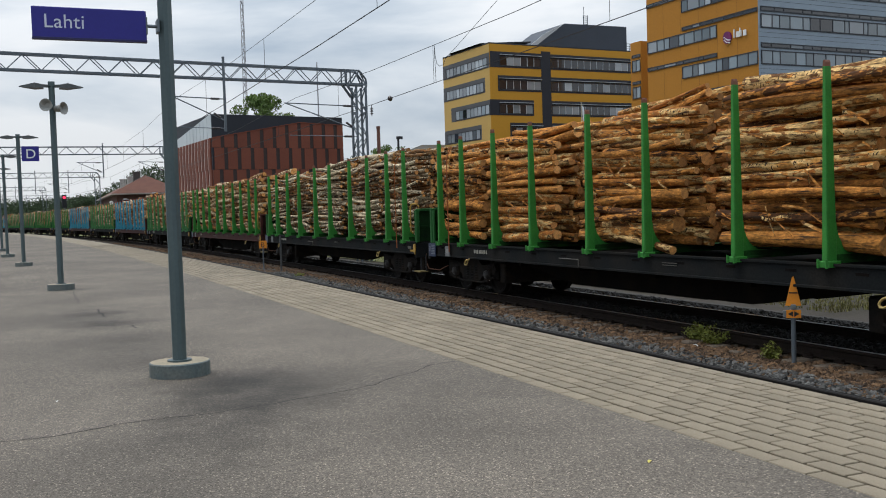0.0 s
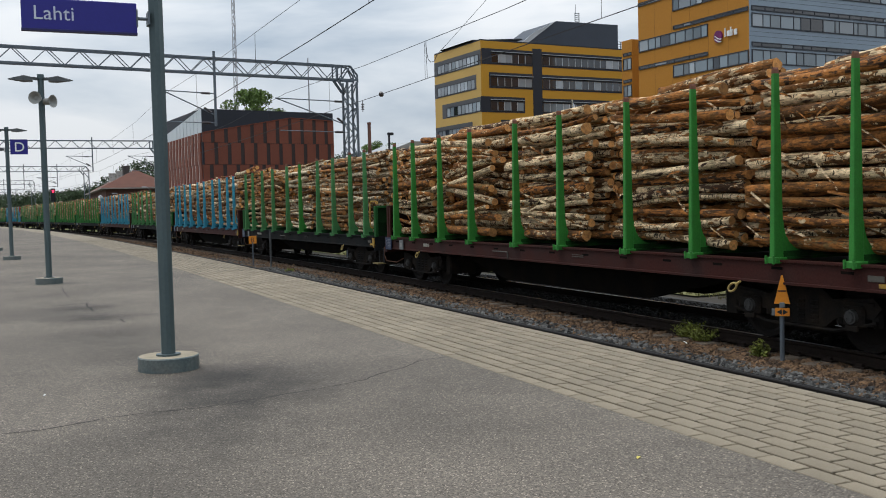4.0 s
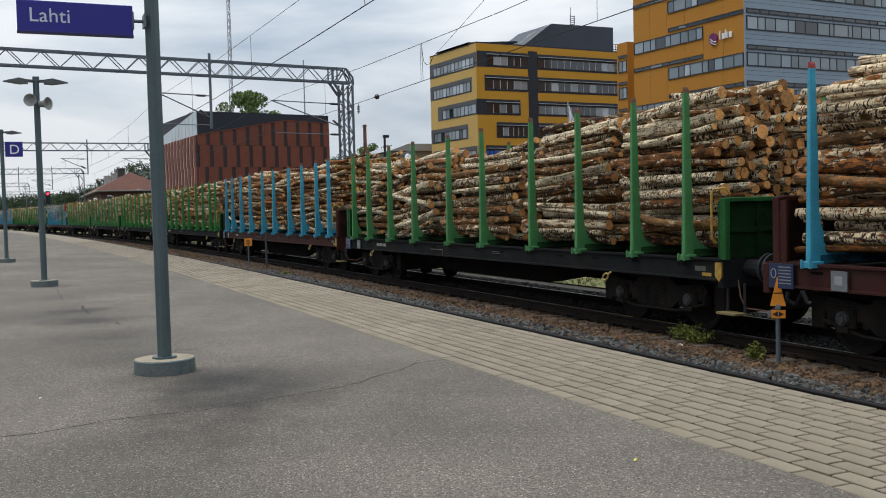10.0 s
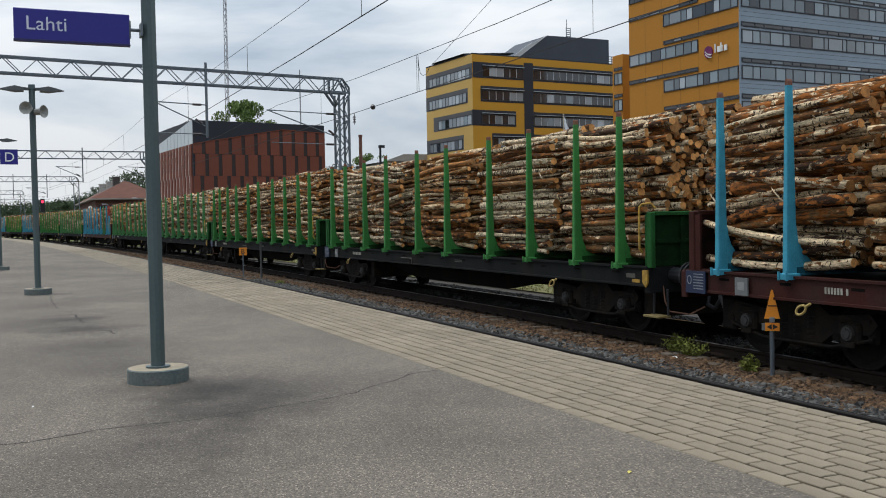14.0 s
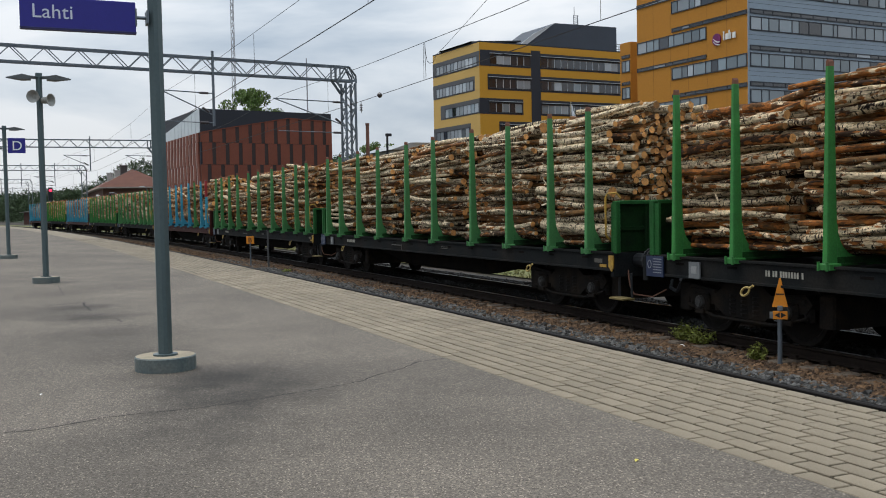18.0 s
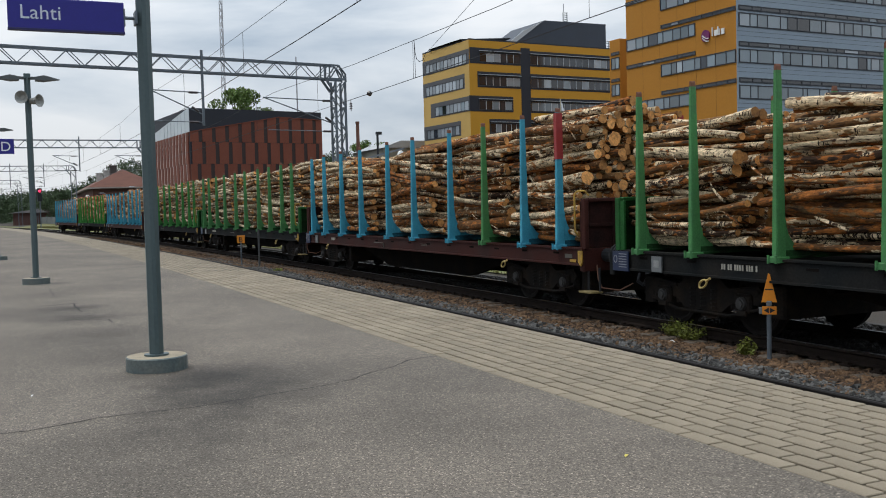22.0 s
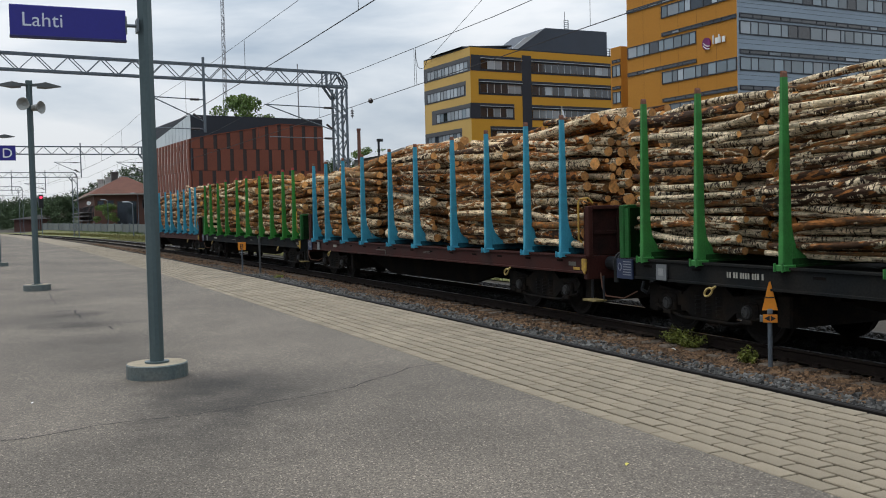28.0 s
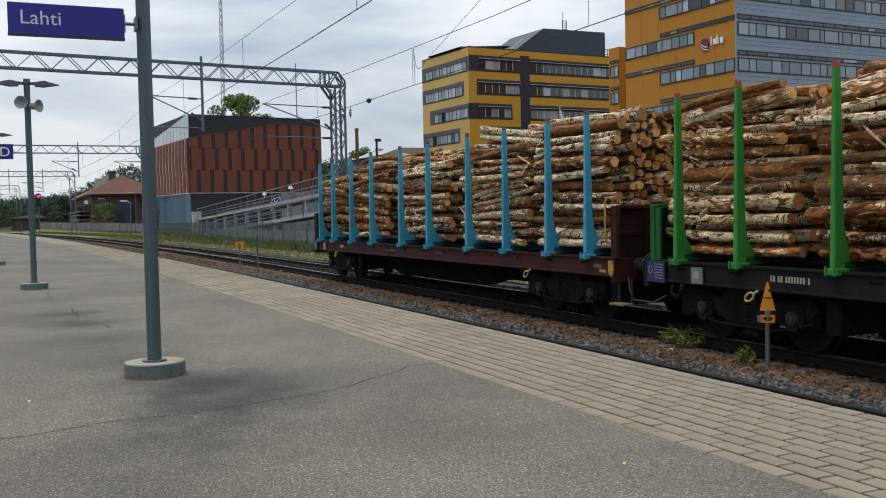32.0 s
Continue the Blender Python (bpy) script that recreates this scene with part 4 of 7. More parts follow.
# paint, sill, number groups, tips, odd stakes, thickest log radius, bark, top of the five stacks from the tail
TRAIN = [
    ("blue", "brown", (6, 1), "rust", (), 0.104, "birch", (3.05, 3.35, 3.20, 3.50, 3.45)),
    ("bright", "dark", (2, 2, 7, 1), "red", (), 0.128, "pine", (3.40, 3.45, 3.35, 3.20, 3.15)),
    ("blue", "brown", (6, 1), "rust", (), 0.120, "pine", (3.20, 3.35, 3.45, 3.40, 3.50)),
    ("mid", "dark", (2, 2, 4, 3, 1), "rust", (), 0.084, "white", (3.35, 3.40, 3.45, 3.35, 3.40)),
    ("light", "dark", (2, 2, 4, 3, 1), "rust", (), 0.082, "white", (3.30, 3.35, 3.20, 3.35, 3.40)),
    ("blue", "brown", (6, 1), "rust", ((7, "light"), (9, "red")), 0.100, "birch", (3.25, 3.15, 3.40, 3.35, 3.45)),
    ("light", "dark", (2, 2, 4, 3, 1), "rust", (), 0.084, "birch", (2.95, 3.00, 3.40, 3.40, 3.40)),
    ("light", "dark", (2, 2, 4, 3, 1), "rust", (), 0.086, "white", (3.40, 3.40, 3.35, 3.40, 3.45)),
    ("mid", "dark", (2, 2, 7, 1), "rust", (), 0.078, "birch", (3.20, 3.40, 3.45, 3.50, 3.50)),
    ("mid", "dark", (2, 2, 4, 3, 1), "rust", (), 0.080, "white", (3.35, 3.35, 3.35, 3.40, 3.50)),
    ("blue", "brown", (6, 1), "rust", (), 0.090, "birch", (3.40, 3.40, 3.35, 3.35, 3.55)),
    ("light", "dark", (2, 2, 4, 3, 1), "rust", (), 0.104, "white", (3.10, 3.05, 2.95, 3.35, 3.40)),
    ("blue", "brown", (6, 1), "red", (), 0.096, "birch", (3.40, 3.45, 3.45, 3.55, 3.60)),
    ("light", "dark", (2, 2, 4, 3, 1), "rust", ((5, "bright"),), 0.086, "white", (3.40, 3.40, 3.45, 3.45, 3.45)),
    ("bright", "brown", (6, 1), "rust", (), 0.112, "pine", (3.45, 3.55, 3.60, 3.60, 3.55)),
    ("bright", "dark", (2, 2, 4, 3, 1), "rust", (), 0.068, "white", (3.30, 3.30, 3.55, 3.55, 3.50)),
    ("bright", "dark", (2, 2, 7, 1), "rust", (), 0.100, "gold", (3.28, 3.38, 3.42, 3.46, 3.46)),
]
STRAPS = {16: -7.15, 15: 7.28}
WOODS = {"birch": "birch logs with peeling bark", "white": "pale birch logs", "pine": "thick pine and birch logs", "gold": "half-peeled golden pine logs"}
BAYS = [(-6.98, 2.48), (-3.86, 2.92), (0.02, 3.05), (3.88, 2.95), (6.98, 2.48)]
for j, (paint, sill, nums, tips, odd, hi, bark, tops) in enumerate(TRAIN):
    rng = random.Random(100 + j)
    WAGONS.append((j, wagon(paint, sill, nums, tips, odd)))
    if j in STRAPS:
        g = Geo()
        x = STRAPS[j]
        g.path([(x, -1.30, 3.45), (x + 0.01, -1.43, 3.2), (x - 0.01, -1.44, 2.4), (x + 0.015, -1.44, 1.7), (x, -1.435, 0.95)], 0.014, n=5)
        part("strap", g.mesh("strap", mat("strap_orange", (0.30, 0.085, 0.022), 0.8, var=0.2)), WAGONS[-1][1], "faded orange lashing strap")
    for (bx, bl), top in zip(BAYS, tops):
        # now and then a stack of another wood is loaded
        kind = rng.choice(("birch", "pine")) if bark != "gold" and rng.random() < 0.18 else bark
        STACKS.append((j, log_stack(rng, bx, bl, top + 0.02, hi * rng.uniform(0.9, 1.08), BARKS[kind], 34 if bark in ("gold", "pine") else 10, f"stack of {WOODS[kind]} between {'blue' if paint == 'blue' else 'green'} stakes")))


# ---- station platform: poles, signs, small things ----
def lamp_pole(x, y, horns, sign):
    """A platform lamp pole on a round concrete foot, with two flat lamp heads."""
    p = thing("lamp_pole", "grey-green steel platform lamp pole on a round concrete foot", "lamp post", pose(x, y, 0), group="lamp poles on the platform")

    def foot():
        g = Geo()
        n = 28
        rings = [(0.285, 0.0), (0.285, 0.125), (0.275, 0.135)]
        vs = [(r * math.cos(2 * math.pi * i / n), r * math.sin(2 * math.pi * i / n), z) for r, z in rings for i in range(n)]
        fs = [(k * n + i, k * n + (i + 1) % n, (k + 1) * n + (i + 1) % n, (k + 1) * n + i) for k in range(2) for i in range(n)]
        return g.add(vs, fs).mesh("foot_skirt", mat("foot_steel", (0.080, 0.105, 0.105), 0.6, var=0.22, scale=5, color2=(0.13, 0.13, 0.115)))

    def foot_top():
        g = Geo()
        g.tube((0, 0, 0.06), (0, 0, 0.134), 0.276, n=28)
        return g.mesh("foot_concrete", mat("foot_concrete", (0.30, 0.25, 0.175), 0.9, var=0.14, scale=7, fine=60, bump=0.3))

    def shaft():
        g = Geo()
        n = 12
        c = 0.045
        prof = [(-0.064, -0.064 + c), (-0.064 + c, -0.064), (0.064 - c, -0.064), (0.064, -0.064 + c), (0.064, 0.064 - c), (0.064 - c, 0.064), (-0.064 + c, 0.064), (-0.064, 0.064 - c)]
        g.prism(prof, 0.134, 4.56, axis="z")
        g.tube((0, 0, 0.134), (0, 0, 0.15), 0.115, n=20)
        g.box(-0.07, -0.07, 4.5, 0.07, 0.07, 4.6, bevel=0.01)
        return g.mesh("shaft", STEEL_GREEN)

    def head():
        g = Geo()
        g.bar((0, 0.06, 4.50), (0, 0.20, 4.51), 0.06)
        g.add([(-0.14, 0.16, 4.52), (0.14, 0.16, 4.52), (0.16, 0.34, 4.555), (-0.16, 0.34, 4.555), (-0.03, 0.66, 4.49), (0.03, 0.66, 4.49),
               (-0.14, 0.16, 4.45), (0.14, 0.16, 4.45), (0.16, 0.34, 4.44), (-0.16, 0.34, 4.44), (-0.03, 0.66, 4.475), (0.03, 0.66, 4.475)],
              [(0, 1, 2, 3), (3, 2, 5, 4), (9, 8, 7, 6), (10, 11, 8, 9), (0, 3, 9, 6), (3, 4, 10, 9), (1, 7, 8, 2), (2, 8, 11, 5), (4, 5, 11, 10), (0, 6, 7, 1)])
        return g.mesh("lamp_head", mat("lamp_grey", (0.10, 0.105, 0.105), 0.5, metal=0.3, var=0.1))

    part("foot_skirt", shared("foot", foot), p, "painted steel ring of the foot")
    part("foot_concrete", shared("foot_top", foot_top), p, "weathered concrete fill")
    part("shaft", shared("shaft", shaft), p)
    for a in (0, 180):
        part("lamp_head", shared("head", head), p, "flat grey lamp head", m=pose(0, 0, 0, 0, 0, a))
    if horns:
        def horn():
            g = Geo()
            n = 18
            prof = [(0.03, 0.0), (0.07, 0.02), (0.075, 0.12), (0.06, 0.14), (0.10, 0.18), (0.135, 0.22), (0.14, 0.235), (0.12, 0.225), (0.05, 0.15), (0.0, 0.15)]
            vs = [(r * math.cos(2 * math.pi * i / n), -w, r * math.sin(2 * math.pi * i / n)) for i in range(n) for r, w in prof]
            k = len(prof)
            g.add(vs, [(i * k + j, ((i + 1) % n) * k + j, ((i + 1) % n) * k + j + 1, i * k + j + 1) for i in range(n) for j in range(k - 1)])
            g.box(-0.03, -0.02, -0.05, 0.03, 0.06, 0.05)
            return g.mesh("horn", mat("horn_grey", (0.27, 0.265, 0.24), 0.5, var=0.08), smooth=False)

        part("horn", shared("horn", horn), p, "pale grey horn loudspeaker", m=pose(0.06, -0.05, 4.06, 0, 0, 68))
        part("horn", shared("horn", horn), p, "pale grey horn loudspeaker", m=pose(0.04, 0.05, 4.00, 0, 0, 140))
    return p


def text_part(name, body, size, parent, m, material, label):
    c = bpy.data.curves.new(name, "FONT")
    c.body, c.size, c.extrude, c.space_character = body, size, 0.002, 1.02
    c.materials.append(material)
    tmp = bpy.data.objects.new(name, c)
    me = bpy.data.meshes.new_from_object(tmp)
    bpy.data.objects.remove(tmp)
    return part(name, me, parent, label, m)


POLES = [(-9.44, 1.165), (-22.80, 0.32), (-36.4, -0.66), (-47.0, -1.50), (-57.5, -2.1), (-68.5, -3.0)]
for i, (x, y) in enumerate(POLES):
    lamp_pole(x, y, i == 1, i)

# station name board on the first pole
nb = thing("station_sign", "dark blue station name board with white letters on a lamp pole", "sign", pose(-9.44, 0.0, 3.19))
g = Geo()
g.box(-0.035, -0.005, 0.0, 0.035, 0.99, 0.275, bevel=0.006)
part("board", g.mesh("board", SIGN_BLUE), nb, "dark blue board")
g = Geo()
g.box(-0.038, -0.008, -0.018, 0.038, 0.993, 0.002, bevel=0.004)
part("lower_rim", g.mesh("lower_rim", mat("rim_dark", (0.02, 0.018, 0.08), 0.5, var=0.1)), nb)
g = Geo()
g.tube((0, 0.99, 0.14), (0, 1.10, 0.14), 0.016, n=10)
g.box(-0.04, 0.985, 0.06, 0.04, 1.0, 0.22, bevel=0.004)
g.box(-0.075, 1.085, 0.08, 0.075, 1.105, 0.20)
part("bracket", g.mesh("bracket", GALV), nb, "galvanised bracket")
text_part("lettering", "Lahti", 0.178, nb, pose(0.0365, 0.09, 0.085) @ pose(0, 0, 0, 90, 0, 90), mat("sign_letters", (0.55, 0.57, 0.64), 0.5, var=0.05), "white lettering")

# track letter sign further along
ds = thing("platform_sign", "small blue sign with a white letter D on a lamp pole", "sign", pose(-36.4, -0.80, 3.66))
g = Geo()
g.box(-0.03, 0.24, 0.0, 0.03, 0.80, 0.52, bevel=0.006)
part("board", g.mesh("board", SIGN_BLUE), ds, "blue board")
g = Geo()
for z in (0.1, 0.42):
    g.tube((0, 0.05, z), (0, 0.26, z), 0.015, n=8)
part("bracket", g.mesh("bracket", GALV), ds)
text_part("lettering", "D", 0.46, ds, pose(0.034, 0.36, 0.10) @ pose(0, 0, 0, 90, 0, 90), WHITE, "white letter")

# warning sign in the gravel
ws = thing("warning_sign", "orange triangular track sign on a grey post in gravel", "sign", pose(-9.62, 8.93, -0.72, 0, 0, -40))
g = Geo()
g.tube((-0.042, 0, 0), (-0.042, 0, 0.92), 0.030, n=12)
part("post", g.mesh("post", GALV), ws, "galvanised post")
g = Geo()
g.prism([(-0.098, 0.84), (0.098, 0.84), (0.010, 1.215), (-0.010, 1.215)], -0.008, 0.008, axis="x")
part("triangle", g.mesh("triangle", ORANGE), ws, "orange triangle")
g = Geo()
g.box(0.006, -0.054, 1.0, 0.012, 0.054, 1.016)
part("dark_line", g.mesh("dark_line", BLACK), ws)
g = Geo()
g.box(-0.01, -0.088, 0.68, 0.012, 0.092, 0.785, bevel=0.004)
part("lower_plate", g.mesh("lower_plate", ORANGE), ws, "orange plate")
for s in (-1, 1):
    g = Geo()
    g.prism([(0.002 + s * 0.006, 0.696), (0.002 + s * 0.006, 0.770), (0.002 + s * 0.072, 0.733)], 0.012, 0.016, axis="x")
    part("arrow", g.mesh("arrow", BLACK), ws, "black arrow")
g = Geo()
g.box(-0.02, -0.128, 0.69, 0.02, -0.088, 0.775, bevel=0.004)
g.box(0.01, -0.035, 0.80, 0.035, 0.035, 0.86, bevel=0.01)
part("clamp", g.mesh("clamp", GREY_PLATE), ws, "grey clamp and reflector")

# block marker sign and plain post beside the track
bs = thing("letter_sign", "small orange sign with a black letter B on a post", "sign", pose(-37.4, 7.97, -0.72, 0, 0, -12))
g = Geo()
g.tube((0, 0, 0), (0, 0, 1.0), 0.03, n=10)
part("post", g.mesh("post", GALV), bs, "grey post")
g = Geo()
g.box(0.0, -0.15, 0.93, 0.02, 0.15, 1.23, bevel=0.005)
part("plate", g.mesh("plate", ORANGE), bs, "orange plate")
text_part("lettering", "B", 0.27, bs, pose(0.024, -0.085, 0.985) @ pose(0, 0, 0, 90, 0, 90), BLACK, "black letter")
sp = thing("marker_post", "slim dark grey marker post beside the track", "post", pose(-36.0, 8.35, -0.72))
g = Geo()
g.box(-0.032, -0.032, 0.0, 0.032, 0.032, 1.45, bevel=0.008)
part("post", g.mesh("post", mat("post_dark", (0.07, 0.07, 0.068), 0.7, var=0.15)), sp)
g = Geo()
g.box(-0.04, -0.04, 1.45, 0.04, 0.04, 1.48, bevel=0.006)
part("cap", g.mesh("cap", DARK_STEEL), sp)


def ribbon(pts, w, z, rng, material, name):
    """A thin uneven strip on the asphalt along a jagged line."""
    line = []
    for (x0, y0), (x1, y1) in zip(pts, pts[1:]):
        n = max(2, int(math.hypot(x1 - x0, y1 - y0) / 0.06))
        for i in range(n):
            u = i / n
            line.append((x0 + (x1 - x0) * u + rng.gauss(0, 0.009), y0 + (y1 - y0) * u + rng.gauss(0, 0.009)))
    line.append(pts[-1])
    g = Geo()
    vs = []
    for i, (x, y) in enumerate(line):
        a, b = line[max(0, i - 1)], line[min(len(line) - 1, i + 1)]
        dx, dy = b[0] - a[0], b[1] - a[1]
        d = math.hypot(dx, dy) or 1
        h = w * rng.uniform(0.4, 1.3) / 2
        vs += [(x - dy / d * h, y + dx / d * h, z), (x + dy / d * h, y - dx / d * h, z)]
    g.add(vs, [(2 * i, 2 * i + 1, 2 * i + 3, 2 * i + 2) for i in range(len(line) - 1)])
    return g.mesh(name, material)


CRACK = mat("crack", (0.022, 0.019, 0.017), 0.95, var=0.2)
part("crack", ribbon([(-8.67, 3.76), (-8.58, 3.42), (-8.30, 3.14), (-8.12, 2.85), (-7.88, 2.61), (-7.73, 2.26), (-7.63, 1.94), (-7.52, 1.55), (-7.42, 1.22), (-7.43, 0.77), (-7.39, 0.44), (-7.22, 0.02), (-7.27, -0.9)], 0.018, 0.0015, random.Random(1), CRACK, "crack"), platform, "thin crack across the asphalt")
for k, (pts, wide, note) in enumerate((
        ([(-17.06, 0.28), (-17.15, 0.55), (-17.28, 0.86)], 0.05, "dark seam of an asphalt patch"),
        ([(-17.25, 0.81), (-16.6, 0.80), (-15.67, 0.85)], 0.035, "broken crack beside a patch"),
        ([(-21.88, 0.55), (-20.4, 0.53), (-18.6, 0.58)], 0.016, "thin crack from a lamp pole"),
        ([(-14.52, 0.50), (-14.50, 0.72), (-14.38, 0.88), (-14.34, 1.10)], 0.032, "dark seam of an asphalt patch"),
        ([(-14.34, 1.10), (-14.1, 1.12), (-13.85, 1.14)], 0.028, "dark seam of an asphalt patch"),
        ([(-14.9, 0.82), (-15.0, 0.90), (-15.12, 0.97)], 0.03, "short dark seam"),
        ([(-23.4, 0.45), (-23.5, 0.80), (-23.45, 1.05)], 0.03, "thin crack beside a lamp foot"))):
    part("crack", ribbon(pts, wide, 0.0015, random.Random(20 + k), CRACK, "crack"), platform, note)



def leaf_blade(x, y, z, rng, size, material, label):
    lf = thing("fallen_leaf", label, "leaf", pose(x, y, z, rng.uniform(-8, 8), rng.uniform(-8, 8), rng.uniform(0, 360)))
    g = Geo()
    w = size
    g.add([(-w, 0, 0), (-w * 0.3, w * 0.4, 0.006), (w * 0.5, w * 0.35, 0.008), (w * 1.1, 0, 0.002), (w * 0.5, -w * 0.35, 0.004), (-w * 0.3, -w * 0.4, 0.008), (0.1 * w, 0, 0.0)],
          [(0, 6, 1), (1, 6, 2), (2, 6, 3), (3, 6, 4), (4, 6, 5), (5, 6, 0)])
    part("blade", g.mesh("blade", material), lf)
    return lf


LEAF_Y = mat("leaf_yellow", (0.55, 0.46, 0.10), 0.6, var=0.2)
leaf_blade(-4.627, 3.205, 0.003, random.Random(3), 0.030, LEAF_Y, "small yellow fallen leaf on asphalt")
leaf_blade(-8.6, 0.05, 0.003, random.Random(4), 0.018, WHITE, "small pale scrap of paper on asphalt")

# kerb of a cable duct beyond the track
g = sweep([(3.50, -0.8), (3.50, -0.69), (3.52, -0.68), (3.62, -0.68), (3.64, -0.69), (3.64, -0.8)], track_y)
duct = tagged(new("cable_duct", g.mesh("cable_duct", LIGHT_CONCRETE)), "pale concrete cable duct along the track", "cable duct", kind="structure")

# grass strip towards the fence
g = along(4.6, 8.6, -0.74, -0.70, track_y, [x for x in range(-300, -12, 6)])
tagged(new("grass_verge", g.mesh("grass_verge", GRASS)), "rough yellowish-green grass verge", "grass", kind="structure")


def tufts(name, count, region, size, material, label, seed, z=-0.72):
    """Many thin blades in clumps."""
    rng = random.Random(seed)
    v, f = [], []
    for _ in range(count):
        x, y = region(rng)
        h = size * rng.uniform(0.5, 1.4)
        for _ in range(5):
            a = rng.uniform(0, 6.28)
            dx, dy = math.cos(a), math.sin(a)
            lean = rng.uniform(0.1, 0.5) * h
            o = len(v)
            w = 0.10 * h
            bx, by = x + rng.gauss(0, 0.25 * h), y + rng.gauss(0, 0.25 * h)
            v += [(bx - dy * w, by + dx * w, z), (bx + dy * w, by - dx * w, z), (bx + dx * lean, by + dy * lean, z + h)]
            f.append((o, o + 1, o + 2))
    me = bpy.data.meshes.new(name)
    me.from_pydata(v, [], f)
    me.materials.append(material)
    return tagged(new(name, me), label, "grass", kind="stuff")


GRASS_BLADE = mat("grass_blade", (0.125, 0.118, 0.034), 0.8, var=0.2, rnd=0.5, color2=(0.13, 0.10, 0.04))


def verge(rng):
    x = -14 - 110 * rng.random() ** 1.4
    return x, track_y(x) + rng.uniform(4.4, 8.8)


tufts("verge_grass", 9000, verge, 0.085, GRASS_BLADE, "tufts of rough dry grass on the verge", 8)


def by_fence(rng):
    x = -40 - 150 * rng.random() ** 1.3
    return x, 16.8 - rng.random() ** 2 * 1.4 if x > -128 else track_y(x) + 11.2 - rng.random() ** 2 * 1.4


tufts("fence_weeds", 1500, by_fence, 0.50, mat("weed_green", (0.09, 0.12, 0.035), 0.8, var=0.2, rnd=0.4), "tall green weeds along the fence", 9)


def weed(x, y, z, r, h, seed):
    """A low weed: thin stems with many small leaves."""
    rng = random.Random(seed)
    w = thing("weed", "small yellow-green weed in the gravel", "weed", pose(x, y, z), group="weeds in the gravel")
    g, s = Geo(), Geo()
    for _ in range(46):
        a, q = rng.uniform(0, 6.28), rng.random() ** 0.6
        tip = (math.cos(a) * r * q, math.sin(a) * r * q, h * rng.uniform(0.45, 1.0) * (1.1 - 0.4 * q))
        s.tube((tip[0] * 0.25, tip[1] * 0.25, 0), tip, 0.003, n=4)
        for _ in range(9):
            u = rng.uniform(0.3, 1.05)
            c = Vector((tip[0] * (0.25 + 0.75 * u) + rng.gauss(0, 0.015), tip[1] * (0.25 + 0.75 * u) + rng.gauss(0, 0.015), tip[2] * u))
            m = Matrix.Translation(c) @ pose(0, 0, 0, rng.uniform(-60, 60), rng.uniform(-60, 60), rng.uniform(0, 360))
            k = rng.uniform(0.018, 0.036)
            g.add([m @ Vector(p) for p in ((-k, 0, 0), (0, k * 0.5, 0.002), (k, 0, 0), (0, -k * 0.5, 0.002))], [(0, 1, 2, 3)])
    part("foliage", g.mesh("foliage", mat("weed_leaf", (0.155, 0.175, 0.026), 0.7, var=0.2, rnd=0.35)), w)
    part("stalk", s.mesh("stalk", mat("weed_stem", (0.14, 0.13, 0.04), 0.8, var=0.2)), w)["kind"] = "stuff"


weed(-11.75, 9.32, -0.70, 0.27, 0.36, 1)
weed(-12.15, 9.35, -0.70, 0.25, 0.36, 5)
weed(-10.2, 9.08, -0.70, 0.16, 0.27, 2)
weed(-33.0, 8.3, -0.70, 0.2, 0.15, 3)


# ---- overhead line ----
GX = -40.0


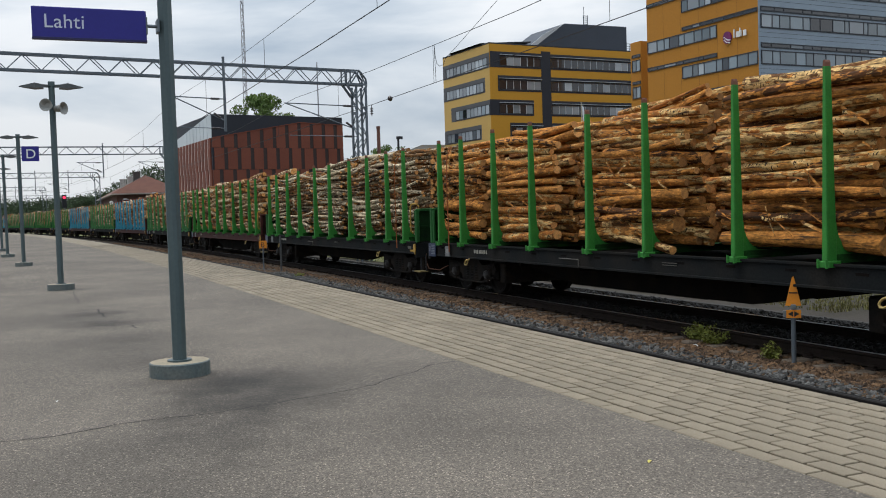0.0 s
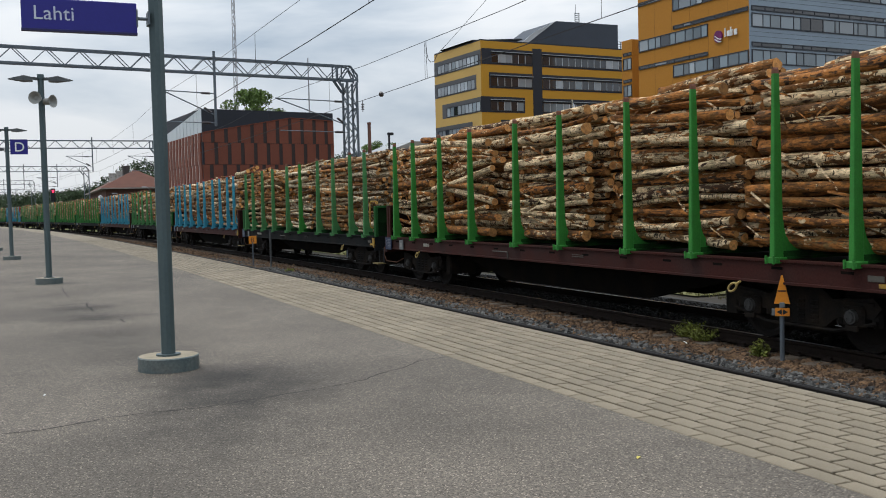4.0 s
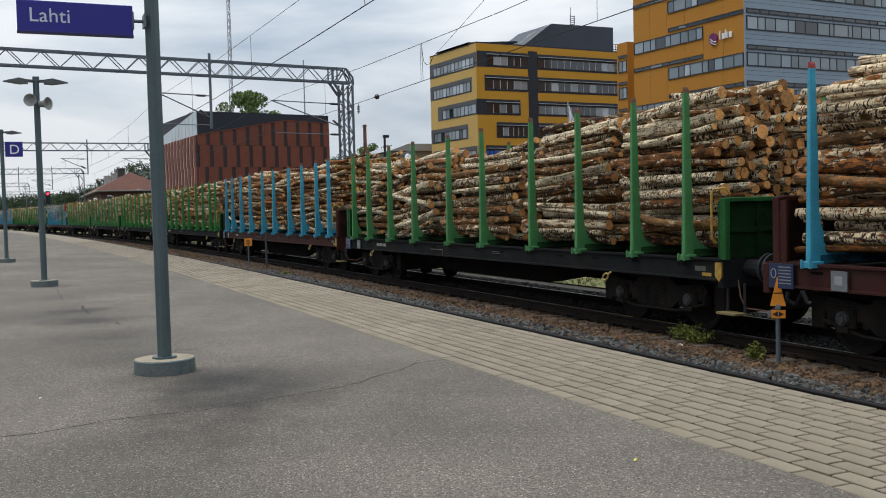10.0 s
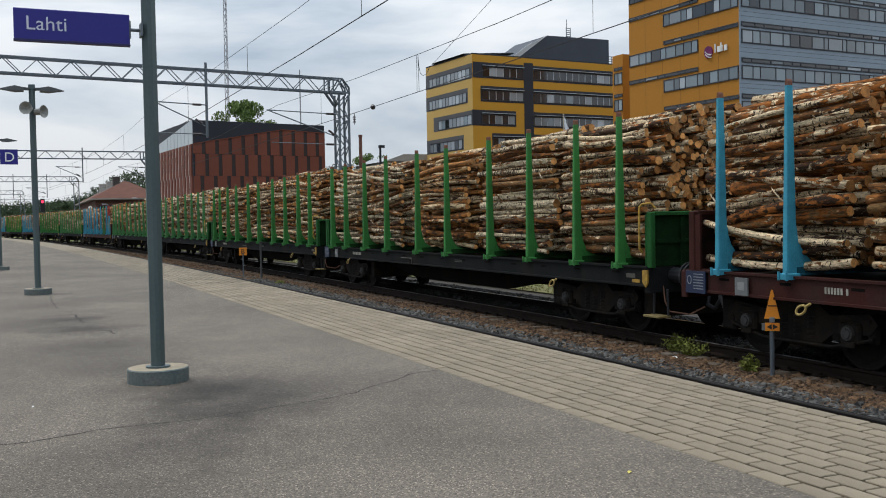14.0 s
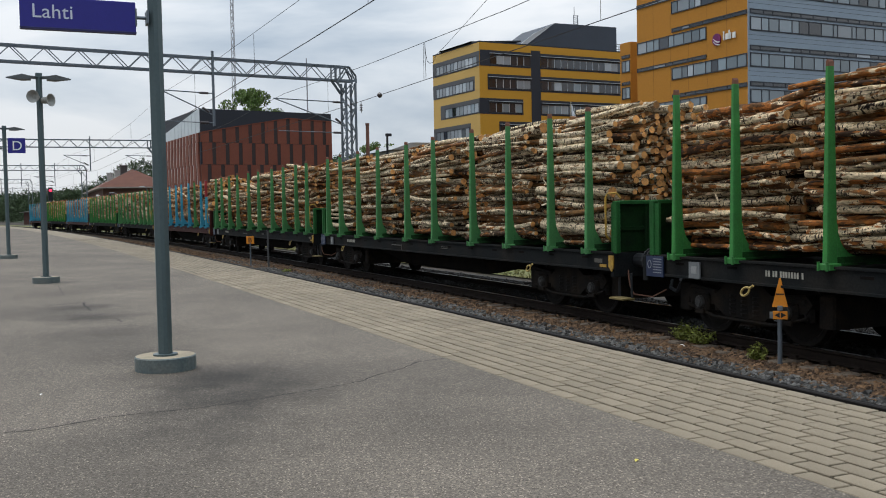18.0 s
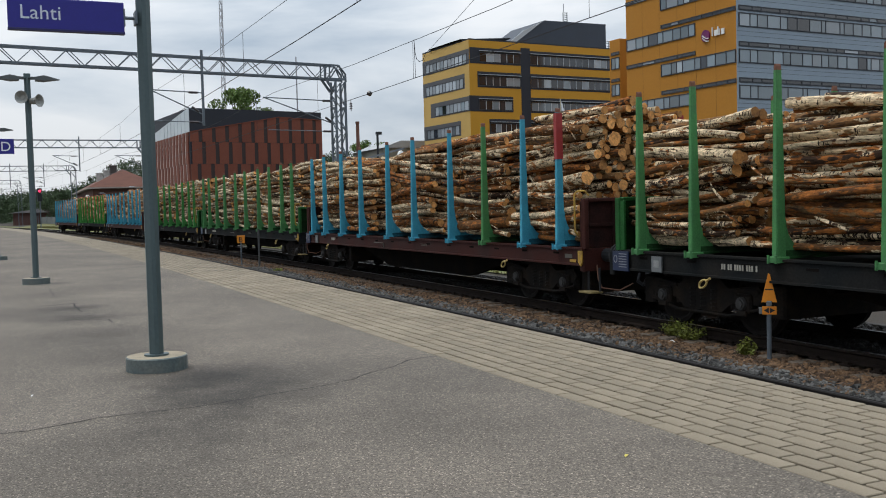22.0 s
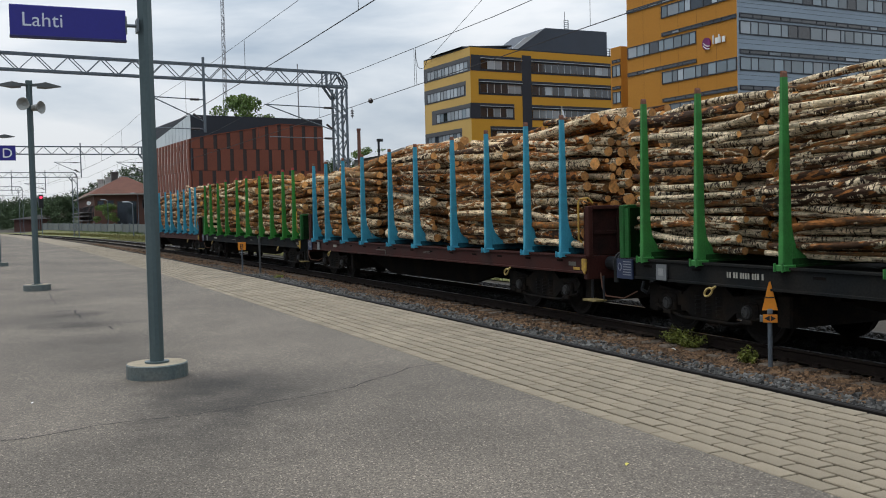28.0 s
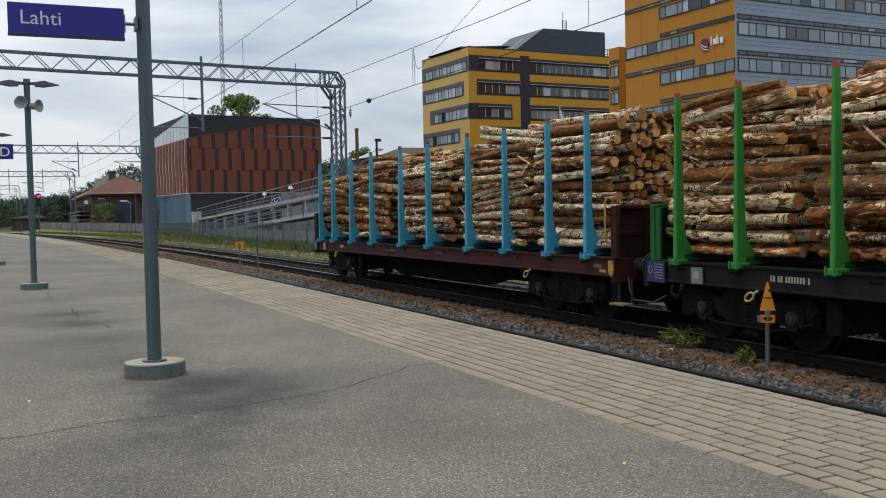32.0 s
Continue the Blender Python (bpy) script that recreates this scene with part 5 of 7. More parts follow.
def gantry(x, y0, y1, col_y, top, posts, detailed, kind_label, skew=0.0):
    """A lattice beam across the tracks on a lattice column, with hanging posts."""
    gt = thing("catenary_gantry", kind_label, "gantry", pose(x, 0, 0, 0, 0, skew) @ pose(-x, 0, 0), group="gantries over the tracks")
    d, hgt = 0.42, 0.62
    zt, zb = top, top - hgt
    for xx in (x - d / 2, x + d / 2):
        for zz in (zt, zb):
            g = Geo()
            g.bar((xx, y0, zz), (xx, col_y - 0.25, zz), 0.068, 0.068)
            part("chord", g.mesh("chord", GALV), gt, "galvanised steel chord")
    g = Geo()
    n = int((col_y - 0.4 - y0) / 0.62)
    for i in range(n):
        ya, yb = y0 + i * 0.62, y0 + (i + 1) * 0.62
        for xx in (x - d / 2, x + d / 2):
            za, zc = (zt, zb) if i % 2 else (zb, zt)
            g.bar((xx, ya, za), (xx, yb, zc), 0.032, 0.032)
        if i % 3 == 0:
            g.bar((x - d / 2, ya, zt), (x + d / 2, yb, zt), 0.03)
            g.bar((x - d / 2, ya, zb), (x + d / 2, yb, zb), 0.03)
    part("lattice", g.mesh("lattice", GALV), gt, "diagonal lattice bars")
    g = Geo()
    w = 0.24 if detailed else 0.30
    cz = zb - 0.1
    for dx in (-w, w):
        for dy in (-w, w):
            g.bar((x + dx, col_y + dy, -0.75), (x + dx, col_y + dy, cz), 0.085)
    steps = 14 if detailed else 9
    hz = (cz + 0.75) / steps
    for i in range(steps):
        za, zc = -0.75 + i * hz, -0.75 + (i + 1) * hz
        s = 1 if i % 2 else -1
        for dy in (-w, w):
            g.bar((x - s * w, col_y + dy, za), (x + s * w, col_y + dy, zc), 0.038)
        for dx in (-w, w):
            g.bar((x + dx, col_y - s * w, za), (x + dx, col_y + s * w, zc), 0.038)
        if i % 4 == 3:
            for dy in (-w, w):
                g.box(x - w, col_y + dy - 0.02, zc - 0.12, x + w, col_y + dy + 0.02, zc)
    part("column", g.mesh("column", GALV), gt, "lattice column")
    g = Geo()
    for xx in (x - d / 2, x + d / 2):
        g = Geo()
        g.path([(xx, col_y - 0.25, zt), (xx, col_y - 0.05, zt), (xx, col_y + 0.28, zt - 0.38), (xx, col_y + 0.30, cz)], 0.045, n=6)
        knee = part("knee", g.mesh("knee", GALV), gt, "curved knee of the gantry")
        for a, b, w_ in (((-0.72, zb), (-0.30, cz - 0.45), 0.09), ((-0.72, zb), (0.30, zb), 0.09), ((-0.5, zb), (-0.05, zt), 0.05), ((0.25, zb), (-0.05, zt), 0.05), ((-0.5, zb), (-0.5, zt), 0.05), ((-0.75, zb), (-0.75, zt), 0.05)):
            g = Geo()
            g.bar((xx, col_y + a[0], a[1]), (xx, col_y + b[0], b[1]), w_)
            part("brace", g.mesh("brace", GALV), knee)
    for py, low in posts:
        g = Geo()
        g.bar((x + 0.25, py, low), (x + 0.25, py, top + 0.28), 0.09)
        part("hanging_post", g.mesh("hanging_post", GALV), gt, "post hanging from the beam")
    return gt


def arm(gt, x, py, ye, z_top, z_low):
    """A hinged cantilever: top tube, stay, and registration arm, with dark insulators."""
    g = Geo()
    g.tube((x, py, z_top), (x, ye, z_top + 0.05), 0.024, n=8)
    g.tube((x, ye + 0.05, z_top + 0.04), (x, py - 0.1, z_low + 0.35), 0.026, n=8)
    g.tube((x, py, z_low), (x, ye + 0.2, z_low + 0.02), 0.018, n=8)
    a = part("cantilever", g.mesh("cantilever", GALV), gt, "grey steel tubes of a cantilever")
    for (ya, za), (yb, zb) in (((py - 0.25, z_top), (py - 0.62, z_top)), ((py - 0.22, z_low + 0.44), (py - 0.5, z_low + 0.63)), ((py - 0.25, z_low), (py - 0.62, z_low))):
        g = Geo()
        for i in range(6):
            u, w = i / 6, (i + 1) / 6
            g.tube((x, ya + (yb - ya) * u, za + (zb - za) * u), (x, ya + (yb - ya) * w, za + (zb - za) * w), 0.055, 0.038, n=10)
        part("insulator", g.mesh("insulator", mat("insulator", (0.045, 0.035, 0.035), 0.3, var=0.1)), a, "dark ribbed insulator")


gt = gantry(GX, -6.0, 13.75, 13.75, 7.95, ((7.35, 5.1),), True, "galvanised lattice gantry carrying the overhead line", 8.0)
arm(gt, GX + 0.3, 7.35, 5.1, 6.45, 5.22)
arm(gt, GX + 0.3, 13.43, 10.0, 6.32, 4.95)
gt = gantry(-84.0, -6.0, 10.2, 10.2, 7.6, ((4.85, 5.05),), False, "distant lattice gantry over the tracks")
arm(gt, -83.7, 4.85, 2.8, 6.28, 5.1)
arm(gt, -83.7, 9.9, 7.6, 6.28, 5.1)
gt = gantry(-128.0, -9.0, 6.6, 6.6, 7.6, ((-0.6, 5.0), (3.2, 5.0)), False, "distant lattice gantry over the tracks")
arm(gt, -127.7, 3.2, 0.8, 6.2, 5.1)
gantry(-178.0, -16.0, 0.5, 0.5, 7.6, ((-4.0, 5.0),), False, "far lattice gantry over the tracks")
gantry(-235.0, -24.0, 4.0, 4.0, 7.6, ((-8.0, 5.0), (-3.0, 5.0)), False, "far lattice gantry over the tracks")

WIRE = mat("wire", (0.045, 0.045, 0.05), 0.6, metal=0.4, var=0.1)


def wire(name, off, z_at, label, r=0.010):
    w = Geo()
    xs = [-235, -206, -178, -152, -128, -106, -84, -73, -62, -51, -40, -30, -20, -10, 0, 10, 20, 40, 60]
    w.path([(x, track_y(x) + off, z_at(x)) for x in xs], r, n=5)
    return tagged(new(name, w.mesh(name, WIRE)), label, "wire", group="overhead wires")


def sag(x):
    """The messenger wire hangs lower between its supports."""
    marks = (-235, -178, -128, -84, -40, 10, 60)
    for a, b in zip(marks, marks[1:]):
        if a <= x <= b:
            u = (x - a) / (b - a)
            return 6.45 - 1.6 * u * (1 - u)
    return 6.45


for off in (-3.95, 0.84):
    contact = wire("contact_wire", off, lambda x: 5.08, "thin dark contact wire over the track")
    wire("messenger_wire", off, sag, "thin dark messenger wire with slight sag", 0.006 if off < 0 else 0.009)
    for x in range(-124, 8, 9):
        dr = Geo()
        dr.tube((x, track_y(x) + off, 5.08), (x, track_y(x) + off, sag(x)), 0.006, n=4)
        tagged(new("dropper", dr.mesh("dropper", WIRE)), "thin vertical dropper between two wires", "wire", group="droppers of the overhead line")
ins = thing("line_insulator", "dark round insulator on the overhead line", "insulator")
g = Geo()
x = -28.6
g.tube((x - 0.08, track_y(x) + 0.84, 5.08), (x, track_y(x) + 0.84, 5.08), 0.04, 0.088, n=12)
g.tube((x, track_y(x) + 0.84, 5.08), (x + 0.08, track_y(x) + 0.84, 5.08), 0.088, 0.04, n=12)
part("body", g.mesh("body", mat("insulator", (0.045, 0.035, 0.035), 0.3)), ins)

# slack jumper between two wires, and a flag before the ochre office
w = Geo()
jy = track_y(-24.8) + 0.84
w.path([(-24.90, jy, sag(-24.9)), (-24.92, jy + 0.01, 5.8), (-24.92, jy + 0.02, 5.5), (-24.90, jy + 0.02, 5.09)], 0.007, n=6)
w.path([(-24.90, jy, sag(-24.9)), (-24.92, jy + 0.03, 5.80), (-24.94, jy + 0.08, 5.62), (-24.92, jy + 0.15, 5.55), (-24.88, jy + 0.24, 5.58), (-24.86, jy + 0.29, 5.70), (-24.8, jy + 0.30, 5.77)], 0.008, n=6)
tagged(new("jumper_wire", w.mesh("jumper_wire", WIRE)), "short slack jumper wire in a loop", "wire", group="overhead wires")
w = Geo()
w.path([(-24.80, jy + 0.30, 5.77), (-24.4, 10.75, 5.95), (-16.0, 9.55, 7.0), (-4.0, 7.6, 8.4)], 0.006, n=5)
tagged(new("feeder_wire", w.mesh("feeder_wire", WIRE)), "thin feeder wire slanting across the track", "wire", group="overhead wires")
g = Geo()
for k in range(3):
    g.tube((-30.4, 10.31, 4.98 - 0.08 * k), (-30.4, 10.31, 4.93 - 0.08 * k), 0.03, 0.06, n=10)
g.tube((-30.4, 10.31, 5.08), (-30.4, 10.31, 4.70), 0.012, n=6)
part("insulator", g.mesh("insulator", mat("insulator", (0.045, 0.035, 0.035), 0.3)), contact, "small dark insulator hanging under the wire")
fl = thing("flag_pole", "slim pale flagpole with a white flag hanging slack", "flag", pose(-53.0, 32.1, -0.78))
g = Geo()
g.tube((0, 0, 0), (0, 0, 8.8), 0.035, 0.025, n=8)
g.tube((0, 0, 8.8), (0, 0, 8.87), 0.05, n=8)
part("pole", g.mesh("pole", mat("flag_pole", (0.45, 0.40, 0.30), 0.5, var=0.1)), fl)
g = Geo()
vs, n = [], 9
for i in range(n):
    u = i / (n - 1)
    y = 0.03 + 0.40 * u
    fold = 0.06 * math.sin(u * 9.0)
    vs += [(fold, y, 8.68 - 0.95 * u * u ** 0.3), (fold * 1.4, y + 0.06 + 0.10 * u, 7.55 - 0.62 * u), (fold + 0.012, y, 8.68 - 0.95 * u * u ** 0.3), (fold * 1.4 + 0.012, y + 0.06 + 0.10 * u, 7.55 - 0.62 * u)]
fs = []
for i in range(n - 1):
    k = 4 * i
    fs += [(k, k + 4, k + 5, k + 1), (k + 2, k + 3, k + 7, k + 6), (k, k + 2, k + 6, k + 4), (k + 1, k + 5, k + 7, k + 3)]
g.add(vs, fs)
part("cloth", g.mesh("cloth", mat("flag_cloth", (0.72, 0.72, 0.74), 0.8, var=0.06, scale=3)), fl, "white cloth hanging in folds")


def bank_grass(rng):
    x = rng.uniform(-190, -60)
    return x, track_y(x) + rng.uniform(6.5, 11.0)


tufts("bank_grass", 6500, bank_grass, 0.26, GRASS_BLADE, "tall yellow-green grass before the panel fence", 18)


# ---- buildings ----
# base colours of GLASS and GLASS_PALE are lifted to imitate reflected sky
GLASS = mat("window_glass", (0.150, 0.185, 0.205), 0.07, var=0.06, scale=0.4, rnd=0.45, spec=0.9)
GLASS_DARK = mat("window_dark", (0.020, 0.025, 0.032), 0.08, var=0.06, scale=0.4, rnd=0.5, spec=0.8)
GLASS_PALE = mat("window_pale", (0.30, 0.33, 0.35), 0.10, var=0.06, scale=0.4, rnd=0.35, spec=0.8)
WIN_FRAME = mat("window_frame", (0.035, 0.037, 0.042), 0.5, var=0.1)
MULLION = mat("mullion", (0.40, 0.43, 0.45), 0.5, var=0.1)
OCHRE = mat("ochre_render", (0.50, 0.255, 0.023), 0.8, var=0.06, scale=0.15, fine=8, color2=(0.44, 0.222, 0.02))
OCHRE_DEEP = mat("ochre_panel", (0.405, 0.170, 0.016), 0.75, var=0.06, scale=0.12, fine=5, color2=(0.36, 0.152, 0.015))
ANTHRACITE = mat("anthracite", (0.020, 0.023, 0.031), 0.6, var=0.08, scale=0.2, fine=6)
BLUE_GREY = mat("blue_grey_panel", (0.265, 0.315, 0.360), 0.5, metal=0.2, var=0.05, scale=0.2, fine=5)
BRICK_RED = mat("brick_red_panel", (0.180, 0.056, 0.033), 0.8, var=0.10, scale=0.25, fine=7, rnd=0.07)
RED_DARK = mat("red_slit", (0.040, 0.028, 0.026), 0.6, var=0.1)
ROOF_DARK = mat("roof_felt", (0.028, 0.031, 0.036), 0.7, var=0.1, scale=0.3)
ZINC = mat("zinc", (0.45, 0.46, 0.47), 0.45, metal=0.4, var=0.06, scale=0.3)


class Facade:
    """A wall plane: u runs along it from the corner, z up, w outwards."""

    def __init__(self, corner, ux, uy, left):
        self.c, self.u = corner, (ux, uy)
        self.n = (-uy, ux) if left else (uy, -ux)

    def at(self, u, z, w=0.0):
        return (self.c[0] + self.u[0] * u + self.n[0] * w, self.c[1] + self.u[1] * u + self.n[1] * w, z)

    def slab(self, g, u0, z0, u1, z1, w0, w1, mi=0):
        vs = [self.at(u, z, w) for w in (w0, w1) for u, z in ((u0, z0), (u1, z0), (u1, z1), (u0, z1))]
        g.add(vs, [(3, 2, 1, 0), (4, 5, 6, 7), (0, 1, 5, 4), (1, 2, 6, 5), (2, 3, 7, 6), (3, 0, 4, 7)], mi)
        return g


def window(house, fc, u0, z0, u1, z1, panes, glass, rng, uneven=False, mull=None, deep=0.10):
    """A window strip set back in its frame: frame, sill and single panes between mullions."""
    g = Geo()
    t = 0.09
    fc.slab(g, u0, z0, u1, z0 + t, -deep, 0.085)
    fc.slab(g, u0, z1 - t, u1, z1, -deep, 0.085)
    fc.slab(g, u0, z0 + t, u0 + t, z1 - t, -deep, 0.085)
    fc.slab(g, u1 - t, z0 + t, u1, z1 - t, -deep, 0.085)
    w = part("window", g.mesh("window", WIN_FRAME), house, "strip window in a dark frame")
    cuts = [u0 + t]
    for i in range(1, panes):
        step = (u1 - u0 - 2 * t) / panes
        cuts.append(u0 + t + step * (i + (rng.choice((-0.28, 0, 0.25)) if uneven else 0)))
    cuts.append(u1 - t)
    for i, (a, b) in enumerate(zip(cuts, cuts[1:])):
        g = Geo()
        fc.slab(g, a + 0.045, z0 + t + 0.02, b - 0.045, z1 - t - 0.02, 0.036, 0.042)
        part("pane", g.mesh("pane", glass if rng.random() > 0.36 else rng.choice((GLASS_PALE, GLASS_DARK, GLASS))), w)
        if i:
            g = Geo()
            fc.slab(g, a - 0.05, z0 + t, a + 0.05, z1 - t, 0.0, 0.075)
            part("mullion", g.mesh("mullion", mull or WIN_FRAME), w)
    return w


# ochre office block
rng = random.Random(21)
house = thing("office_building", "ochre and anthracite office building with strip windows", "building")
A = 0.0843
C = (-126.905, 61.451)
FL = Facade(C, -math.cos(A), -math.sin(A), True)
FR = Facade(C, -math.sin(A), math.cos(A), False)
g = Geo()
p = [FL.at(0, 0), FL.at(14.6, 0), None, FR.at(28.1, 0)]
q = (p[1][0] + p[3][0] - C[0], p[1][1] + p[3][1] - C[1])
cs = [C, (p[1][0], p[1][1]), q, (p[3][0], p[3][1])]
g.add([(x, y, z) for z in (-0.8, 25.6) for x, y in cs], [(3, 2, 1, 0), (4, 5, 6, 7), (0, 1, 5, 4), (1, 2, 6, 5), (2, 3, 7, 6), (3, 0, 4, 7)])
part("wall", g.mesh("wall", OCHRE), house, "ochre rendered walls")
g = Geo()
g.add([(x, y, z) for z in (25.604, 25.80) for x, y in cs], [(3, 2, 1, 0), (4, 5, 6, 7), (0, 1, 5, 4), (1, 2, 6, 5), (2, 3, 7, 6), (3, 0, 4, 7)])
roof = part("roof", g.mesh("roof", ROOF_DARK), house, "flat dark roof")
g = Geo()
vs = []
for w_ in (-2.5, -12.0):
    vs += [FR.at(9.4, 25.8, w_), FR.at(15.3, 29.9, w_), FR.at(27.4, 30.1, w_), FR.at(27.4, 25.8, w_)]
g.add(vs, [(0, 1, 2, 3), (7, 6, 5, 4), (0, 4, 5, 1), (1, 5, 6, 2), (2, 6, 7, 3)])
part("plant_room", g.mesh("plant_room", mat("slate_sheet", (0.045, 0.055, 0.072), 0.6, var=0.08, scale=0.2, fine=5)), roof, "dark sloping plant room")
g = Geo()
vs = []
for w_ in (-2.0, -12.0):
    vs += [FR.at(-0.2, 26.0, w_), FR.at(8.6, 26.7, w_), FR.at(8.6, 26.5, w_), FR.at(-0.2, 25.82, w_)]
g.add(vs, [(0, 1, 2, 3), (7, 6, 5, 4), (0, 4, 5, 1), (1, 5, 6, 2), (3, 2, 6, 7)])
part("canopy", g.mesh("canopy", ROOF_DARK), roof, "thin dark roof canopy")
g = Geo()
vs = [FR.at(8.3, 25.85, -2.3), FR.at(9.35, 25.85, -2.3), FR.at(15.0, 29.8, -2.3), FR.at(11.2, 28.0, -2.3)]
vs += [FR.at(8.3, 25.85, -2.45), FR.at(9.35, 25.85, -2.45), FR.at(15.0, 29.8, -2.45), FR.at(11.2, 28.0, -2.45)]
g.add(vs, [(3, 2, 1, 0), (4, 5, 6, 7), (0, 1, 5, 4), (1, 2, 6, 5), (2, 3, 7, 6), (3, 0, 4, 7)])
part("glazed_slope", g.mesh("glazed_slope", ZINC), roof, "pale metal slope")
g = Geo()
for u in (21.5, 22.3):
    g.tube(FR.at(u, 29.9, -6), FR.at(u, 32.3, -6), 0.07, n=5)
for k in range(7):
    g.tube(FR.at(21.5, 30.2 + 0.33 * k, -6), FR.at(22.3, 30.2 + 0.33 * k, -6), 0.06, n=5)
g.tube(FR.at(21.6, 32.3, -6), FR.at(21.6, 33.6, -6), 0.05, n=5)
part("aerial", g.mesh("aerial", GALV), roof, "thin roof aerial")
g = Geo()
for z in (26.3, 26.7, 27.1, 27.5):
    g.tube(FR.at(27.6, z, -3), FR.at(29.0, z, -3), 0.05, n=5)
for u in (27.6, 28.3, 29.0):
    g.tube(FR.at(u, 25.8, -3), FR.at(u, 27.5, -3), 0.05, n=5)
part("railing", g.mesh("railing", DARK_STEEL), roof, "roof railing")


def band(fc, u0, z0, u1, z1, material, name="band", w1=0.03):
    g = Geo()
    fc.slab(g, u0, z0, u1, z1, -0.05, w1)
    return part(name, g.mesh(name, material), house)


# paler ochre sheet puts the sunward side's brightness into its colour
OCHRE_SUNLIT = mat("ochre_sunlit", (0.54, 0.345, 0.105), 0.8, var=0.05, scale=0.15, fine=8)
band(FL, 0.02, -0.7, 14.55, 25.55, OCHRE_SUNLIT, "side_render", 0.012)
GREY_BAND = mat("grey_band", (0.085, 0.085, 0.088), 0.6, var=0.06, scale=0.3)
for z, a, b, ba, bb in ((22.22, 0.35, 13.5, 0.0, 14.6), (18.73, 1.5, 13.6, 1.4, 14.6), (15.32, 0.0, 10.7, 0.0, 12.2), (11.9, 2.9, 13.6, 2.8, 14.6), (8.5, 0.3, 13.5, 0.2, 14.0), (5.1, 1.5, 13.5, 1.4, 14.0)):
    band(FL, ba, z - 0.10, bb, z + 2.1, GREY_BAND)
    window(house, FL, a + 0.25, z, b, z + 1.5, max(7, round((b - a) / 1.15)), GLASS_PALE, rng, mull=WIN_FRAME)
band(FR, 9.05, 8.0, 10.75, 24.9, ANTHRACITE, "pier", 0.034)
for i, (z, a, b) in enumerate(((22.42, 1.7, 9.0), (18.95, 1.5, 9.0), (15.38, 1.5, 7.4), (12.0, 3.4, 9.0), (8.55, 1.5, 9.0))):
    band(FR, a - (1.6 if i in (0, 2) else 0.15), z - 0.22, b + (0.0 if i != 2 else 0.15), z + 2.1, ANTHRACITE)
    window(house, FR, a, z, b, z + 1.45, 6 if b > 8 else 5, GLASS_DARK, rng, mull=MULLION)
    band(FR, 10.75, z + 1.45, 28.0, z + 2.1, ANTHRACITE)
    band(FR, 10.75, z - 0.22, 28.0, z, ANTHRACITE)
    window(house, FR, 10.8, z, 27.9, z + 1.45, 14, GLASS_DARK, rng, mull=MULLION)
    g = Geo()
    FR.slab(g, a, z + 1.62, b, z + 1.70, 0.03, 0.30)
    FR.slab(g, 10.8, z + 1.62, 27.9, z + 1.70, 0.03, 0.30)
    part("sun_rail", g.mesh("sun_rail", MULLION), house, "pale sun rail")

sign = part("sign", None, house, "blue sign on the facade, bars in place of letters")
for u, w_ in ((1.25, 0.5), (1.95, 0.55), (2.7, 0.45), (3.3, 0.2)):
    g = Geo()
    FR.slab(g, u, 9.25, u + w_, 9.85, 0.10, 0.16)
    part("bar", g.mesh("bar", mat("letter_blue", (0.02, 0.10, 0.42), 0.4, var=0.05)), sign)

# link block between the two offices
house = thing("link_building", "narrow ochre link building with small windows", "building")
c2 = (-102.5, 71.0)
FK = Facade(c2, -math.sin(0.0702), math.cos(0.0702), False)
FKL = Facade(c2, -math.cos(0.0702), -math.sin(0.0702), True)
g = Geo()
e1, e2 = FKL.at(2.1, 0), FK.at(10, 0)
cs2 = [c2, e1[:2], (e1[0] + e2[0] - c2[0], e1[1] + e2[1] - c2[1]), e2[:2]]
g.add([(x, y, z) for z in (-0.8, 22.1) for x, y in cs2], [(3, 2, 1, 0), (4, 5, 6, 7), (0, 1, 5, 4), (1, 2, 6, 5), (2, 3, 7, 6), (3, 0, 4, 7)])
part("wall", g.mesh("wall", OCHRE_DEEP), house, "orange-ochre walls")
for k in range(6):
    z = 18.3 - 3.4 * k
    window(house, FKL, 0.1, z, 1.75, z + 1.5, 2, GLASS, rng)
    window(house, FKL, 0.1, z + 1.8, 1.75, z + 2.2, 2, GLASS_DARK, rng)

# tall office tower
house = thing("office_tower", "tall office building with orange and blue-grey panel walls", "building")
A = 0.0702
C = (-71.434, 62.627)
FL = Facade(C, -math.cos(A), -math.sin(A), True)
FR = Facade(C, -math.sin(A), math.cos(A), False)
l1, r1 = FL.at(16.15, 0), FR.at(44, 0)
cs = [C, l1[:2], (l1[0] + r1[0] - C[0], l1[1] + r1[1] - C[1]), r1[:2]]
g = Geo()
g.add([(x, y, z) for z in (-0.8, 33.0) for x, y in cs], [(3, 2, 1, 0), (4, 5, 6, 7), (0, 1, 5, 4), (1, 2, 6, 5), (2, 3, 7, 6), (3, 0, 4, 7)])
part("wall", g.mesh("wall", OCHRE_DEEP), house, "orange-ochre panel wall")
g = Geo()
FR.slab(g, 0.0, -0.8, 44.0, 33.0, 0.0, 0.06)
part("cladding", g.mesh("cladding", BLUE_GREY), house, "blue-grey metal cladding")
g = Geo()
g.add([(x, y, z) for z in (33.004, 33.4) for x, y in cs], [(3, 2, 1, 0), (4, 5, 6, 7), (0, 1, 5, 4), (1, 2, 6, 5), (2, 3, 7, 6), (3, 0, 4, 7)])
part("roof", g.mesh("roof", ROOF_DARK), house)
